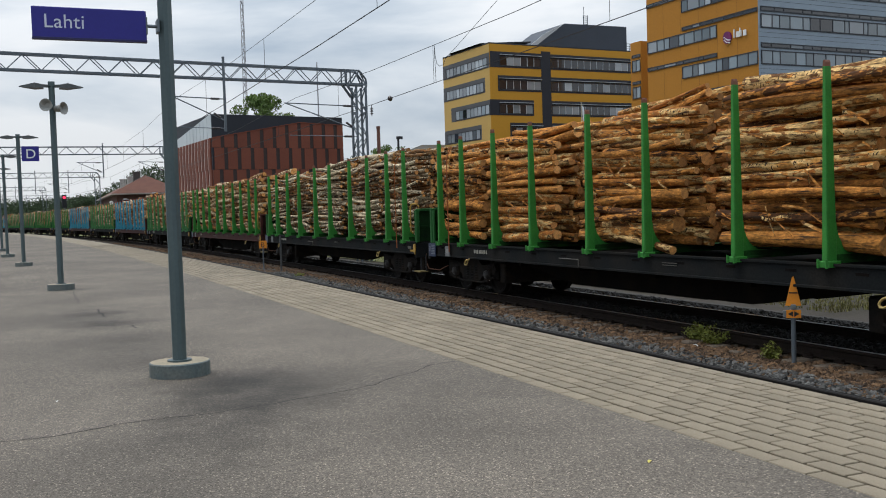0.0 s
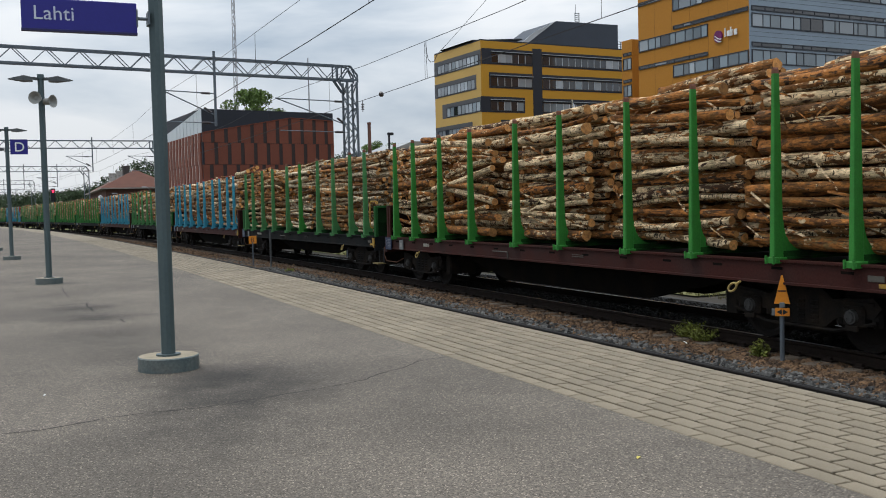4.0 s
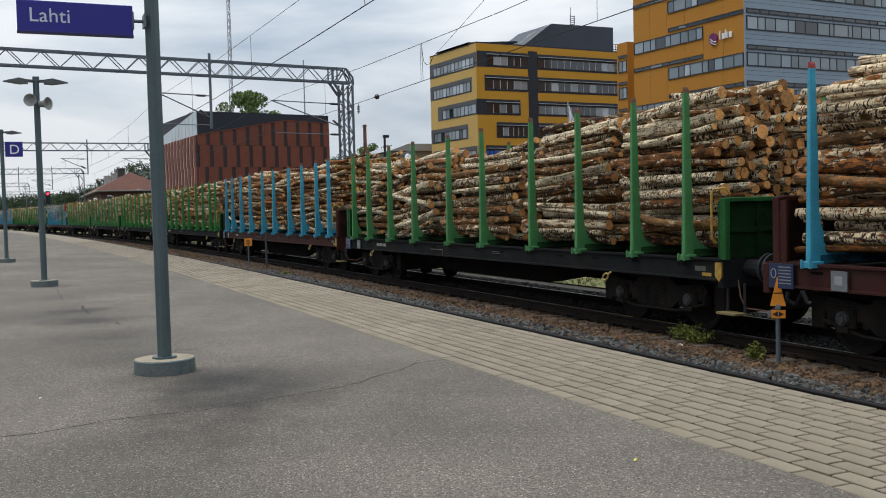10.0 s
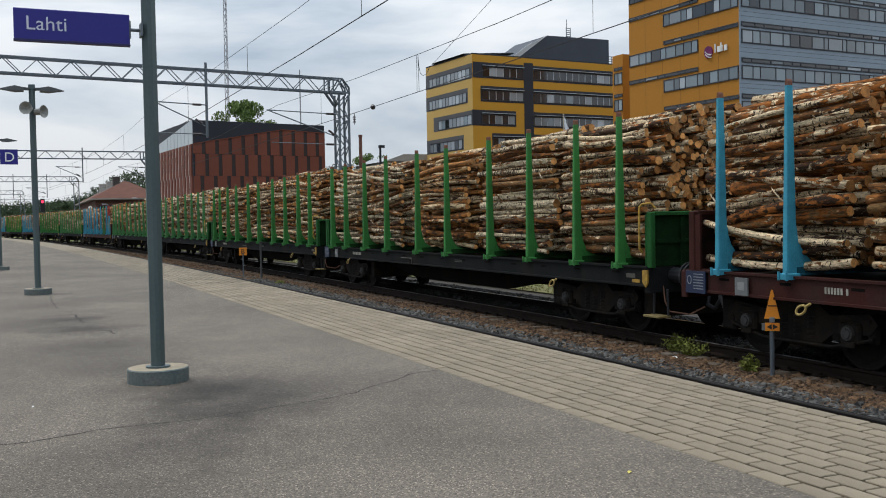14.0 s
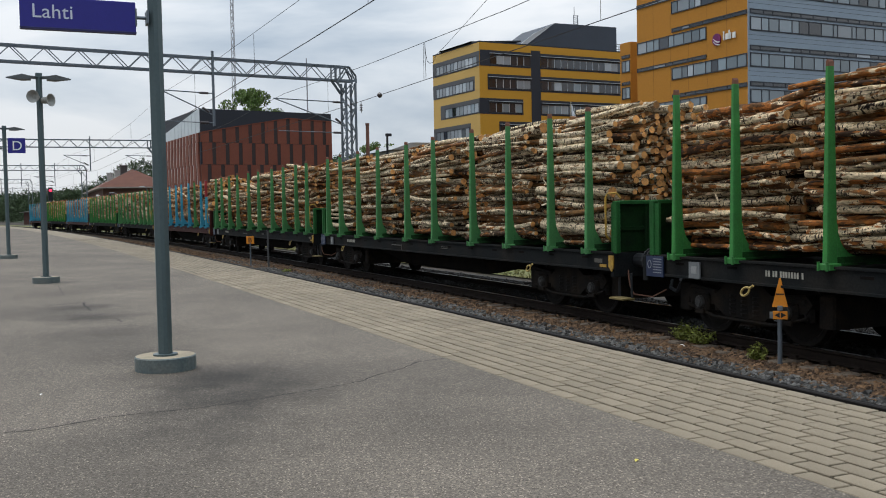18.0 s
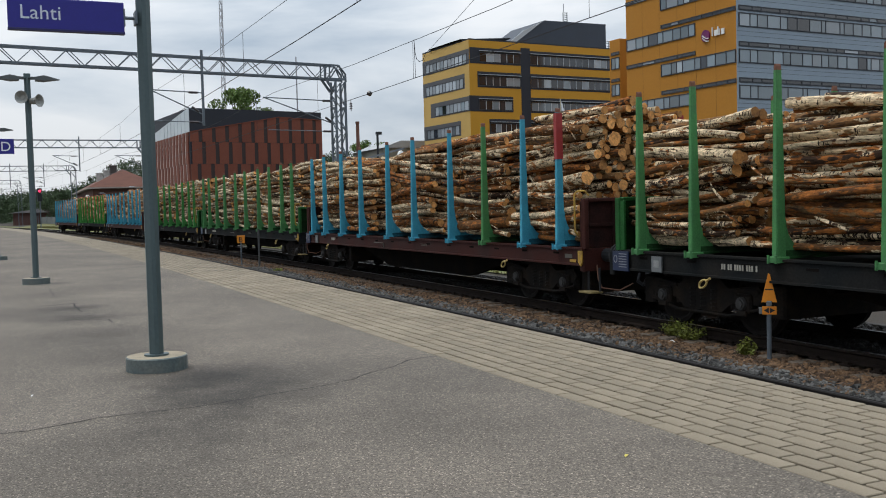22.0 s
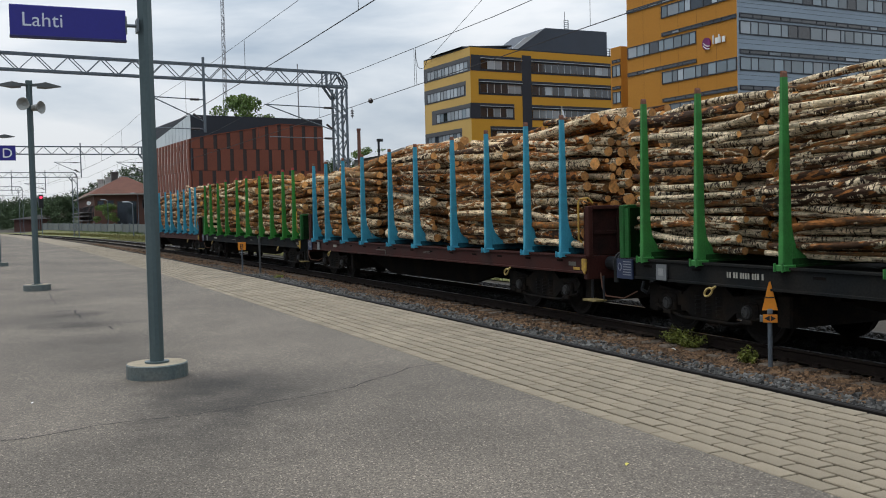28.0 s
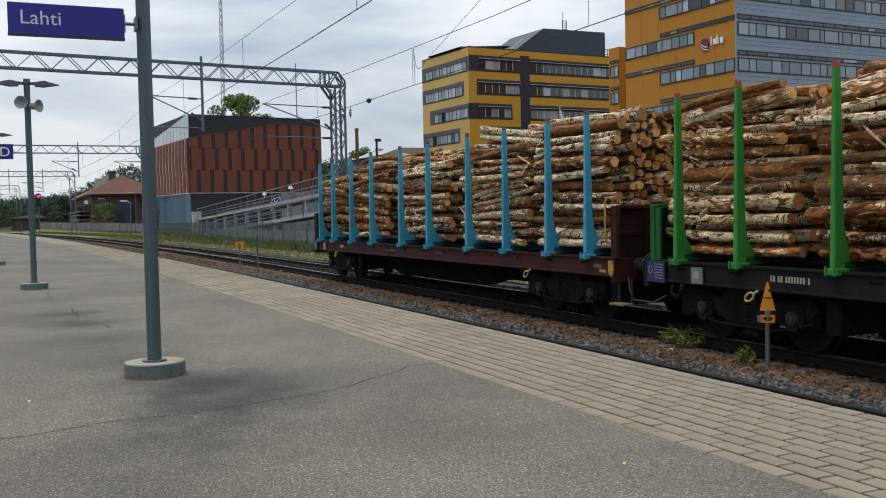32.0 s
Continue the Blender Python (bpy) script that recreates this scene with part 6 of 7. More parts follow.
FRC = Facade(FR.at(0, 0, 0.06)[:2], -math.sin(A), math.cos(A), False)
for k in range(-3, 5):
    z = 17.62 - 3.4 * k
    if z < 1 or z > 31:
        continue
    odd = k % 2 == 0
    if odd:
        window(house, FL, 5.45, z, 16.05, z + 1.27, 9, GLASS, rng, uneven=True)
        window(house, FL, 0.05, z + 1.52, 10.5, z + 1.92, 7, GLASS_DARK, rng, uneven=True)
    else:
        window(house, FL, 0.05, z, 10.55, z + 1.27, 9, GLASS, rng, uneven=True)
        window(house, FL, 5.45, z + 1.52, 16.1, z + 1.92, 7, GLASS_DARK, rng, uneven=True)
    window(house, FRC, 0.25, z, 43.5, z + 1.32, 32, GLASS, rng, uneven=True)
    window(house, FRC, 0.25, z + 1.55, 43.5, z + 2.02, 26, GLASS_DARK, rng, uneven=True)
    g = Geo()
    for dz in (-0.42, -0.84):
        FRC.slab(g, 0.0, z + dz - 0.012, 43.9, z + dz + 0.012, -0.01, 0.012)
    part("panel_joint", g.mesh("panel_joint", WIN_FRAME), house)
g = Geo()
for k in range(1, 6):
    FL.slab(g, 16.15 * k / 6 - 0.012, 0, 16.15 * k / 6 + 0.012, 33, -0.01, 0.006)
part("panel_joint", g.mesh("panel_joint", mat("joint_brown", (0.16, 0.07, 0.015), 0.8, var=0.05)), house)
logo = part("logo", None, house, "purple and white round emblem with a pale bar")
n = 20
g = Geo()
ring = [(3.95 + 0.54 * math.cos(2 * math.pi * i / n), 17.35 + 0.58 * math.sin(2 * math.pi * i / n)) for i in range(n)]
vs = [FL.at(u, z, w_) for w_ in (0.0, 0.16) for u, z in ring]
g.add(vs, [tuple(range(n)), tuple(range(2 * n - 1, n - 1, -1))] + [(i, n + i, n + (i + 1) % n, (i + 1) % n) for i in range(n)])
part("emblem", g.mesh("emblem", mat("purple", (0.16, 0.012, 0.10), 0.4, var=0.2, scale=1.5)), logo, "purple disc")
g = Geo()
for k in range(2):
    for i in range(6):
        a0, a1 = 0.5 + i * 0.35, 0.5 + (i + 1) * 0.35
        FL.slab(g, 3.45 + 0.9 * i / 6, 17.0 - 0.26 * k + 0.5 * (i / 6) ** 2, 3.45 + 0.9 * (i + 1) / 6, 17.09 - 0.26 * k + 0.5 * (i / 6) ** 2, 0.16, 0.18)
part("stripe", g.mesh("stripe", WHITE), logo, "white curved stripes")
g = Geo()
for u, w_, h_ in ((3.05, 0.10, 0.85), (2.72, 0.36, 0.55), (2.30, 0.10, 0.85), (2.12, 0.10, 0.6), (1.80, 0.36, 0.55)):
    FL.slab(g, u - w_, 17.15, u, 17.15 + h_, 0.05, 0.16)
part("bar", g.mesh("bar", WHITE), logo, "white bars in place of letters")

# red-brown hall with a slanted top edge
house = thing("red_hall", "red-brown panelled building with dark slits and a dark upper storey", "building")
C = (-150.0, 24.7)
E_ = (-154.0, 46.9)
dl = math.hypot(E_[0] - C[0], E_[1] - C[1])
FR = Facade(C, (E_[0] - C[0]) / dl, (E_[1] - C[1]) / dl, False)
FL = Facade(C, -0.995, -0.10, True)
l1, r1 = FL.at(26, 0), FR.at(dl, 0)
cs = [C, l1[:2], (l1[0] + r1[0] - C[0], l1[1] + r1[1] - C[1]), r1[:2]]
BOX_F = [(3, 2, 1, 0), (4, 5, 6, 7), (0, 1, 5, 4), (1, 2, 6, 5), (2, 3, 7, 6), (3, 0, 4, 7)]
g = Geo()
g.add([(x, y, z) for z in (-0.8, 5.27) for x, y in cs], BOX_F)
part("base", g.mesh("base", mat("dark_base", (0.03, 0.036, 0.045), 0.4, var=0.1, scale=0.4)), house, "dark lower storey")
g = Geo()
g.add([(x, y, z) for z in (5.27, 17.4) for x, y in cs], BOX_F)
part("upper_storey", g.mesh("upper_storey", ANTHRACITE), house, "anthracite upper storey")
g = Geo()
for k in range(9):
    FL.slab(g, 0.1 + k * 2.85, 0.2, 2.85 + k * 2.85, 5.1, 0.0, 0.06)
    part("glass_panel", g.mesh("glass_panel", mat("base_glass", (0.10, 0.15, 0.21), 0.15, var=0.08, scale=0.5, rnd=0.25, spec=0.8)), house, "blue glass panel")
    g = Geo()


def slant(u):
    return 13.7 + (16.35 - 13.7) * min(1, u / 14.8) - 0.3 * max(0, (u - 14.8) / 7.7)


tiers = ((5.30, 8.80, 0.42), (8.84, 12.20, 1.25), (12.24, 99.0, 0.75))
for z0, z1, shift in tiers:
    u = -1.6 + shift
    while u < dl:
        a, b = max(0.0, u + 0.62), min(dl, u + 2.17)
        if b - a > 0.1:
            za, zb = min(z1, slant(a)), min(z1, slant(b))
            g = Geo()
            vs = [FR.at(uu, zz, w_) for w_ in (0.0, 0.16) for uu, zz in ((a, z0), (b, z0), (b, zb), (a, za))]
            g.add(vs, BOX_F)
            part("panel", g.mesh("panel", BRICK_RED), house)
        if u > 0 and u + 0.6 < dl:
            g = Geo()
            vs = [FR.at(uu, zz, w_) for w_ in (0.0, 0.08) for uu, zz in ((u, z0), (u + 0.62, z0), (u + 0.62, min(z1, slant(u + 0.6))), (u, min(z1, slant(u))))]
            g.add(vs, BOX_F)
            part("slit", g.mesh("slit", RED_DARK), house, "dark window slit")
        u += 2.17
    top = min(z1, 13.7)
    u = shift * 0.5
    while u < 25.5:
        g = Geo()
        FL.slab(g, u, z0, u + 1.25, top, 0.0, 0.22)
        part("panel", g.mesh("panel", BRICK_RED), house)
        g = Geo()
        FL.slab(g, u + 1.26, z0, u + 1.5, top, 0.0, 0.24)
        part("fin", g.mesh("fin", mat("pale_fin", (0.50, 0.40, 0.36), 0.6, var=0.08)), house, "pale edge fin")
        g = Geo()
        FL.slab(g, u + 1.5, z0, u + 2.0, top, 0.0, 0.06)
        part("slit", g.mesh("slit", RED_DARK), house)
        u += 2.05
g = Geo()
vs = [FL.at(u, z, w_) for w_ in (0.0, 0.10) for u, z in ((0.0, 13.75), (26, 13.75), (26, 14.8), (0.0, 17.4))]
g.add(vs, BOX_F)
part("pale_gable", g.mesh("pale_gable", mat("pale_glazing", (0.50, 0.54, 0.55), 0.3, var=0.06, scale=0.4)), house, "pale glazed gable")
for k in range(1, 8):
    g = Geo()
    FL.slab(g, k * 2.2 - 0.05, 13.75, k * 2.2 + 0.05, 17.3 - 0.1 * k * 2.2, 0.10, 0.14)
    part("gable_mullion", g.mesh("gable_mullion", MULLION), house)
g = Geo()
FL.slab(g, 0.0, 5.18, 26, 5.32, 0.0, 0.26)
FR.slab(g, 0.0, 5.18, dl, 5.30, 0.0, 0.18)
part("trim", g.mesh("trim", ZINC), house, "pale metal trim")
g = Geo()
for a, b in ((0, 14.8), (14.8, dl)):
    g.bar(FR.at(a, slant(a) + 0.05, 0.17), FR.at(b, slant(b) + 0.05, 0.17), 0.12)
part("coping", g.mesh("coping", BRICK_RED), house, "slanted coping")

# brick station house with a hipped tile roof
house = thing("station_house", "old brick station house with a red hipped tile roof", "building")
BRICK = mat("brick_wall", (0.115, 0.056, 0.040), 0.85, var=0.14, scale=0.4, fine=14)
TILE = mat("roof_tile", (0.105, 0.036, 0.020), 0.8, var=0.14, scale=0.5, fine=10, stretch=(1, 1, 3))
x0, x1, y0, y1 = -240.0, -189.0, 13.0, 25.0
g = Geo()
g.box(x0, y0, -0.8, x1, y1, 6.45)
part("wall", g.mesh("wall", BRICK), house, "dark red brick walls")
g = Geo()
ov = 0.9
zt = 6.45
vs = [(x0 - ov, y0 - ov, zt), (x1 + ov, y0 - ov, zt), (x1 + ov, y1 + ov, zt), (x0 - ov, y1 + ov, zt), (x0 + 7, (y0 + y1) / 2, 10.1), (x1 - 6, (y0 + y1) / 2, 10.1)]
g.add(vs, [(0, 1, 5, 4), (1, 2, 5), (2, 3, 4, 5), (3, 0, 4), (3, 2, 1, 0)])
roof = part("roof", g.mesh("roof", TILE), house, "red tile roof")
g = Geo()
g.box(x0 - ov - 0.05, y0 - ov - 0.05, 6.22, x1 + ov + 0.05, y1 + ov + 0.05, 6.44)
part("fascia", g.mesh("fascia", mat("fascia_pale", (0.36, 0.31, 0.26), 0.7, var=0.1)), house, "pale eaves board")
for cx, cy, cw, ch in ((-206, 15.6, 1.2, 1.9), (-203, 16.8, 1.6, 2.4), (-198.5, 17.6, 2.2, 3.4)):
    g = Geo()
    g.box(cx - cw / 2, cy - 0.6, 7.5, cx + cw / 2, cy + 0.6, 8.2 + ch * 0.75)
    g.box(cx - cw / 2 - 0.1, cy - 0.7, 8.2 + ch * 0.75, cx + cw / 2 + 0.1, cy + 0.7, 8.4 + ch * 0.75)
    part("chimney", g.mesh("chimney", mat("chimney_dark", (0.07, 0.06, 0.055), 0.8, var=0.15) if cw > 2 else CONCRETE), roof, "roof chimney")
FE = Facade((x1, y0), 0.0, 1.0, False)
FS = Facade((x1, y0), -1.0, 0.0, True)
window(house, FE, 4.0, -0.5, 7.6, 5.0, 2, GLASS_DARK, rng)
for u in (0.5, 2.2, 8.6, 10.2):
    window(house, FE, u, 3.6, u + 1.3, 5.2, 1, GLASS_DARK, rng)
for k in range(12):
    window(house, FS, 2.0 + k * 3.8, 1.4, 3.8 + k * 3.8, 4.4, 2, GLASS_DARK, rng)
g = Geo()
for z in (2.0, 2.9, 3.6):
    FS.slab(g, 6.0, z - 0.6, 46.0, z - 0.4, 0.0, 1.8)
part("canopy", g.mesh("canopy", mat("canopy_grey", (0.16, 0.15, 0.14), 0.7, var=0.1)), house, "low grey canopy")
clock = thing("station_clock", "round white station clock on a bracket", "clock", pose(-186.9, 11.9, 4.7))
g = Geo()
g.tube((0, 0, 0), (0.2, 0, 0), 0.36, n=18)
part("face", g.mesh("face", WHITE), clock)
g = Geo()
g.bar((0.21, 0, 0), (0.21, 0.10, 0.22), 0.045)
g.bar((0.21, 0, 0), (0.21, 0.16, -0.06), 0.04)
part("clock_hand", g.mesh("clock_hand", BLACK), clock)
g = Geo()
g.tube((0, 0, -0.36), (0, 0, -5.4), 0.06, n=6)
part("post", g.mesh("post", DARK_STEEL), clock)

# brick chimney stack, slim flue, low grey roofs behind the train
ch = thing("factory_chimney", "tall brown brick chimney far behind the tracks", "chimney", pose(-160.6, 55.55, -0.8))
g = Geo()
g.tube((0, 0, 0), (0, 0, 17.2), 0.38, 0.30, n=12)
g.tube((0, 0, 17.0), (0, 0, 17.4), 0.36, n=12)
part("shaft", g.mesh("shaft", mat("chimney_brick", (0.15, 0.07, 0.05), 0.85, var=0.12, scale=0.5)), ch)
fl = thing("dark_flue", "slim dark flue with a bent cowl", "chimney", pose(-112.5, 41.5, -0.8))
g = Geo()
g.tube((0, 0, 0), (0, 0, 11.4), 0.15, n=8)
g.box(-0.2, -0.2, 11.3, 0.2, 0.55, 11.65, bevel=0.05)
part("pipe", g.mesh("pipe", DARK_STEEL), fl)
for cx, cy, w_, d_, h_, lab in ((-190, 66, 14, 12, 10.0, "pale grey hall far behind the tracks"), (-158, 64.0, 16, 15.2, 13.3, "long grey-roofed hall behind the tracks"), (-125, 47, 5, 7, 8.6, "low grey-roofed hall behind the tracks")):
    hh = thing("grey_hall", lab, "building", pose(cx, cy, -0.8))
    g = Geo()
    g.box(-w_ / 2, -d_ / 2, 0, w_ / 2, d_ / 2, h_ - 1.2)
    part("wall", g.mesh("wall", mat("hall_wall", (0.22, 0.21, 0.17), 0.8, var=0.1, scale=0.3)), hh)
    g = Geo()
    g.prism([(-d_ / 2 - 0.3, h_ - 1.2), (d_ / 2 + 0.3, h_ - 1.2), (d_ / 2 - 1, h_), (-d_ / 2 + 3, h_)], -w_ / 2 - 0.3, w_ / 2 + 0.3, axis="x")
    part("roof", g.mesh("roof", mat("hall_roof", (0.33, 0.34, 0.34), 0.6, var=0.08, scale=0.3)), hh, "grey metal roof")

# radio mast
ms = thing("radio_mast", "tall slender lattice radio mast in the distance", "mast", pose(-686.3, 138.0, 0))
g = Geo()
for a in range(3):
    c, s = 1.5 * math.cos(a * 2.094), 1.5 * math.sin(a * 2.094)
    g.bar((c * 1.3, s * 1.3, 0), (c * 0.75, s * 0.75, 165), 0.32)
for i in range(34):
    z = i * 4.85
    k = 1.3 - 0.55 * z / 165
    for a in range(3):
        c0, s0 = 1.5 * k * math.cos(a * 2.094), 1.5 * k * math.sin(a * 2.094)
        c1, s1 = 1.5 * k * math.cos((a + 1) * 2.094), 1.5 * k * math.sin((a + 1) * 2.094)
        g.bar((c0, s0, z), (c1, s1, z + 4.85), 0.25)
part("lattice", g.mesh("lattice", mat("mast_steel", (0.34, 0.33, 0.34), 0.6, var=0.1)), ms)
for k, (bx, by, h_) in enumerate(((-330.0, 92.0, 55.0),)):
    m2 = thing("radio_mast", "thin distant aerial mast", "mast", pose(bx, by, 0))
    g = Geo()
    g.tube((0, 0, 0), (0, 0, h_), 0.35, 0.2, n=6)
    part("tube", g.mesh("tube", MATS["mast_steel"]), m2)

# fence and ramp
fence = thing("fence", "grey mesh fence on posts along the railway", "fence")
FENCE_Y = 16.9
x = -50.0
while x > -128:
    g = Geo()
    g.tube((x, FENCE_Y, -0.8), (x, FENCE_Y, 1.02), 0.045, n=6)
    part("post", g.mesh("post", GALV), fence)
    g = Geo()
    for z in (-0.5, 0.3, 0.95):
        g.bar((x, FENCE_Y, z), (x - 2.9, FENCE_Y, z), 0.03)
    for i in range(1, 15):
        g.bar((x - i * 0.2, FENCE_Y, -0.7), (x - i * 0.2, FENCE_Y, 1.0), 0.022)
    part("mesh_panel", g.mesh("mesh_panel", GALV), fence, "galvanised mesh panel")
    x -= 3.0
nf = thing("noise_fence", "grey panel fence along the tracks", "fence")
x = -129.0
while x > -205:
    top = 0.72 + 0.0045 * (-100 - x)
    slope = math.degrees(math.atan(TRACK_A - TRACK_K * x))
    at = pose(x, track_y(x) + 11.3, 0, 0, 0, slope)
    g = Geo()
    g.box(-4.9, -0.06, -0.8, 0.0, 0.06, top)
    part("panel", g.mesh("panel", mat("fence_panel", (0.125, 0.135, 0.13), 0.7, var=0.2, scale=0.5, rnd=0.2, color2=(0.06, 0.07, 0.05))), nf, m=at)
    g = Geo()
    g.box(-0.1, -0.1, -0.8, 0.1, 0.1, top + 0.12)
    part("post", g.mesh("post", GALV), nf, m=at)
    x -= 4.9
# grass bank rising before the fence
g = Geo()
xs = [-101 - 4 * i for i in range(27)]
vs = []
for x in xs:
    rise = -0.55 + 0.0040 * (-100 - x)
    vs += [(x, track_y(x) + 6.5, -0.78), (x, track_y(x) + 8.7, -0.7 + 0.5 * (rise + 0.7)), (x, track_y(x) + 11.2, rise), (x, track_y(x) + 13.5, -0.79)]
g.add(vs, [(4 * i + k, 4 * i + k + 1, 4 * i + k + 5, 4 * i + k + 4) for i in range(len(xs) - 1) for k in range(3)])
tagged(new("grass_bank", g.mesh("grass_bank", GRASS)), "grassy yellow-green bank before the panel fence", "bank", kind="structure")

ramp = thing("ramp", "long grey ramp with steel railings beside the hall", "ramp")
RY0, RY1 = 20.0, 22.6
RX0, RX1 = -117.5, -50.0


def rz_(x):
    return 1.36 + 0.0330 * (x - RX0)


def low_z(x):
    return 0.10 + 0.0430 * (x + 98.0)


# the upper flight against the hall, and a steeper lower flight before it
for (ya, yb), level, xa, hand in (((RY0, RY1), rz_, RX0, (0.30, 0.58, 1.15)), ((RY0 - 1.9, RY0 - 0.25), low_z, -98.0, (0.50, 0.95))):
    g = Geo()
    vs = [(xx, yy, level(xx) + dz) for xx in (xa, RX1) for yy in (ya, yb) for dz in (-0.26, 0.0)]
    g.add(vs, [(0, 1, 3, 2), (4, 6, 7, 5), (0, 4, 5, 1), (2, 3, 7, 6), (1, 5, 7, 3), (0, 2, 6, 4)])
    part("deck", g.mesh("deck", mat("ramp_concrete", (0.27, 0.28, 0.28), 0.8, var=0.12, scale=0.4)), ramp, "grey concrete ramp deck")
    for yy in (ya, yb):
        for hgt in hand:
            g = Geo()
            g.bar((xa, yy, level(xa) + hgt), (RX1, yy, level(RX1) + hgt), 0.085 if hgt > 0.9 else 0.055)
            part("rail", g.mesh("rail", GALV), ramp, "galvanised handrail")
        xx = xa
        while xx < RX1:
            g = Geo()
            g.bar((xx, yy, level(xx) - 0.2), (xx, yy, level(xx) + hand[-1]), 0.06)
            part("baluster", g.mesh("baluster", GALV), ramp)
            xx += 3.1
xx = RX0 + 5.5
while xx < RX1:
    g = Geo()
    g.box(xx - 0.16, RY0 + 0.1, -0.8, xx + 0.16, RY0 + 0.4, rz_(xx) - 0.27)
    part("pillar", g.mesh("pillar", CONCRETE), ramp)
    xx += 5.2
g = Geo()
g.box(-92.0, RY0 - 2.5, -0.8, RX1, RY0 - 2.2, 0.40)
part("low_wall", g.mesh("low_wall", mat("wall_pale", (0.235, 0.235, 0.215), 0.8, var=0.22, scale=0.5, color2=(0.12, 0.13, 0.11))), ramp, "pale concrete wall with faded paint")
g = Geo()
g.box(RX0 - 0.8, RY0 - 0.5, -0.8, RX0 + 0.4, RY0 + 0.5, 2.2)
part("end_block", g.mesh("end_block", CONCRETE), ramp, "concrete end block")
g = Geo()
g.box(RX0 + 14, RY1 + 4.2, -0.8, -68.0, RY1 + 4.5, 3.9)
part("back_wall", g.mesh("back_wall", mat("back_panel", (0.13, 0.14, 0.15), 0.6, var=0.1, scale=0.3)), ramp, "dark grey panel wall")


def bicycle(x, y, z, rz, frame_mat, name_label):
    """A parked bicycle."""
    b = thing("bicycle", name_label, "bicycle", pose(x, y, z, 0, 0, rz), group="bicycles on the ramp")
    for wx in (-0.52, 0.52):
        g = Geo()
        n = 16
        pts = [(wx + 0.33 * math.cos(2 * math.pi * i / n), 0, 0.34 + 0.33 * math.sin(2 * math.pi * i / n)) for i in range(n + 1)]
        g.path(pts, 0.02, n=5)
        for i in range(0, n, 2):
            g.tube((wx, 0, 0.34), pts[i], 0.006, n=3)
        part("wheel", g.mesh("wheel", BLACK), b)
    g = Geo()
    for a, c in (((-0.52, 0, 0.34), (-0.1, 0, 0.34)), ((-0.1, 0, 0.34), (-0.2, 0, 0.85)), ((-0.52, 0, 0.34), (-0.18, 0, 0.75)), ((-0.1, 0, 0.34), (0.38, 0, 0.78)), ((-0.18, 0, 0.75), (0.36, 0, 0.86)), ((0.34, 0, 0.95), (0.52, 0, 0.34))):
        g.tube(a, c, 0.025, n=6)
    part("frame", g.mesh("frame", frame_mat), b)
    g = Geo()
    g.tube((0.30, -0.28, 1.0), (0.30, 0.28, 1.0), 0.018, n=6)
    g.tube((0.34, 0, 0.95), (0.31, 0, 1.0), 0.02, n=6)
    part("handlebar", g.mesh("handlebar", DARK_STEEL), b)
    g = Geo()
    g.box(-0.34, -0.07, 0.86, -0.10, 0.07, 0.92, bevel=0.02)
    part("saddle", g.mesh("saddle", BLACK), b)


BIKES = [("red_frame", (0.5, 0.03, 0.03)), ("blue_frame", (0.05, 0.1, 0.35)), ("white_frame", (0.7, 0.7, 0.7)), ("black_frame", (0.02, 0.02, 0.02))]
rng = random.Random(77)
for i in range(7):
    xx = -95.0 + i * 4.3 + rng.uniform(-1, 1)
    nm, col = BIKES[(i * 3) % 4]
    bicycle(xx, 22.1, rz_(xx), 90 + rng.uniform(-30, 30), mat(nm, col, 0.4, var=0.08), f"parked bicycle with a {nm.split('_')[0]} frame")
for xx in (-82.9, -74.2, -50.5):
    lp = thing("ramp_lamp", "white dome lamp on the ramp railing", "lamp", pose(xx, 20.0, rz_(xx) + 0.58), group="lamps on the ramp")
    g = Geo()
    g.tube((0, 0, 0), (0, 0, 0.30), 0.03, n=6)
    g.tube((0, 0, 0.24), (0, 0, 0.42), 0.20, 0.15, n=12)
    g.tube((0, 0, 0.42), (0, 0, 0.50), 0.15, 0.05, n=12)
    part("shade", g.mesh("shade", WHITE), lp)

# red signal, lamp posts by the station
sg = thing("rail_signal", "railway signal showing a red light", "signal", pose(-180.0, 3.7, -0.75))
g = Geo()
g.tube((0, 0, 0), (0, 0, 5.6), 0.09, n=8)
part("post", g.mesh("post", GALV), sg)
g = Geo()
g.box(-0.1, -0.38, 4.7, 0.12, 0.38, 7.0, bevel=0.08)
part("hood", g.mesh("hood", BLACK), sg)
g = Geo()
g.tube((0.13, 0, 6.5), (0.16, 0, 6.5), 0.22, n=14)
part("light", g.mesh("light", glow("red_light", (1.0, 0.03, 0.08), 2.5)), sg, "glowing red lens")
for x, y, h_ in ((-172.0, 14.0, 5.6), (-165.0, 18.2, 6.4), (-120.0, 12.6, 4.2)):
    lp = thing("street_lamp", "slim grey street lamp by the station", "street lamp", pose(x, y, -0.8), group="street lamps by the station")
    g = Geo()
    g.tube((0, 0, 0), (0, 0, h_), 0.07, 0.05, n=8)
    part("pole", g.mesh("pole", GALV), lp)
    g = Geo()
    g.path([(0, 0, h_), (0, -0.4, h_ + 0.25)], 0.04)
    g.box(-0.12, -1.15, h_ + 0.18, 0.12, -0.4, h_ + 0.32, bevel=0.03)
    part("lamp_head", g.mesh("lamp_head", ZINC), lp)

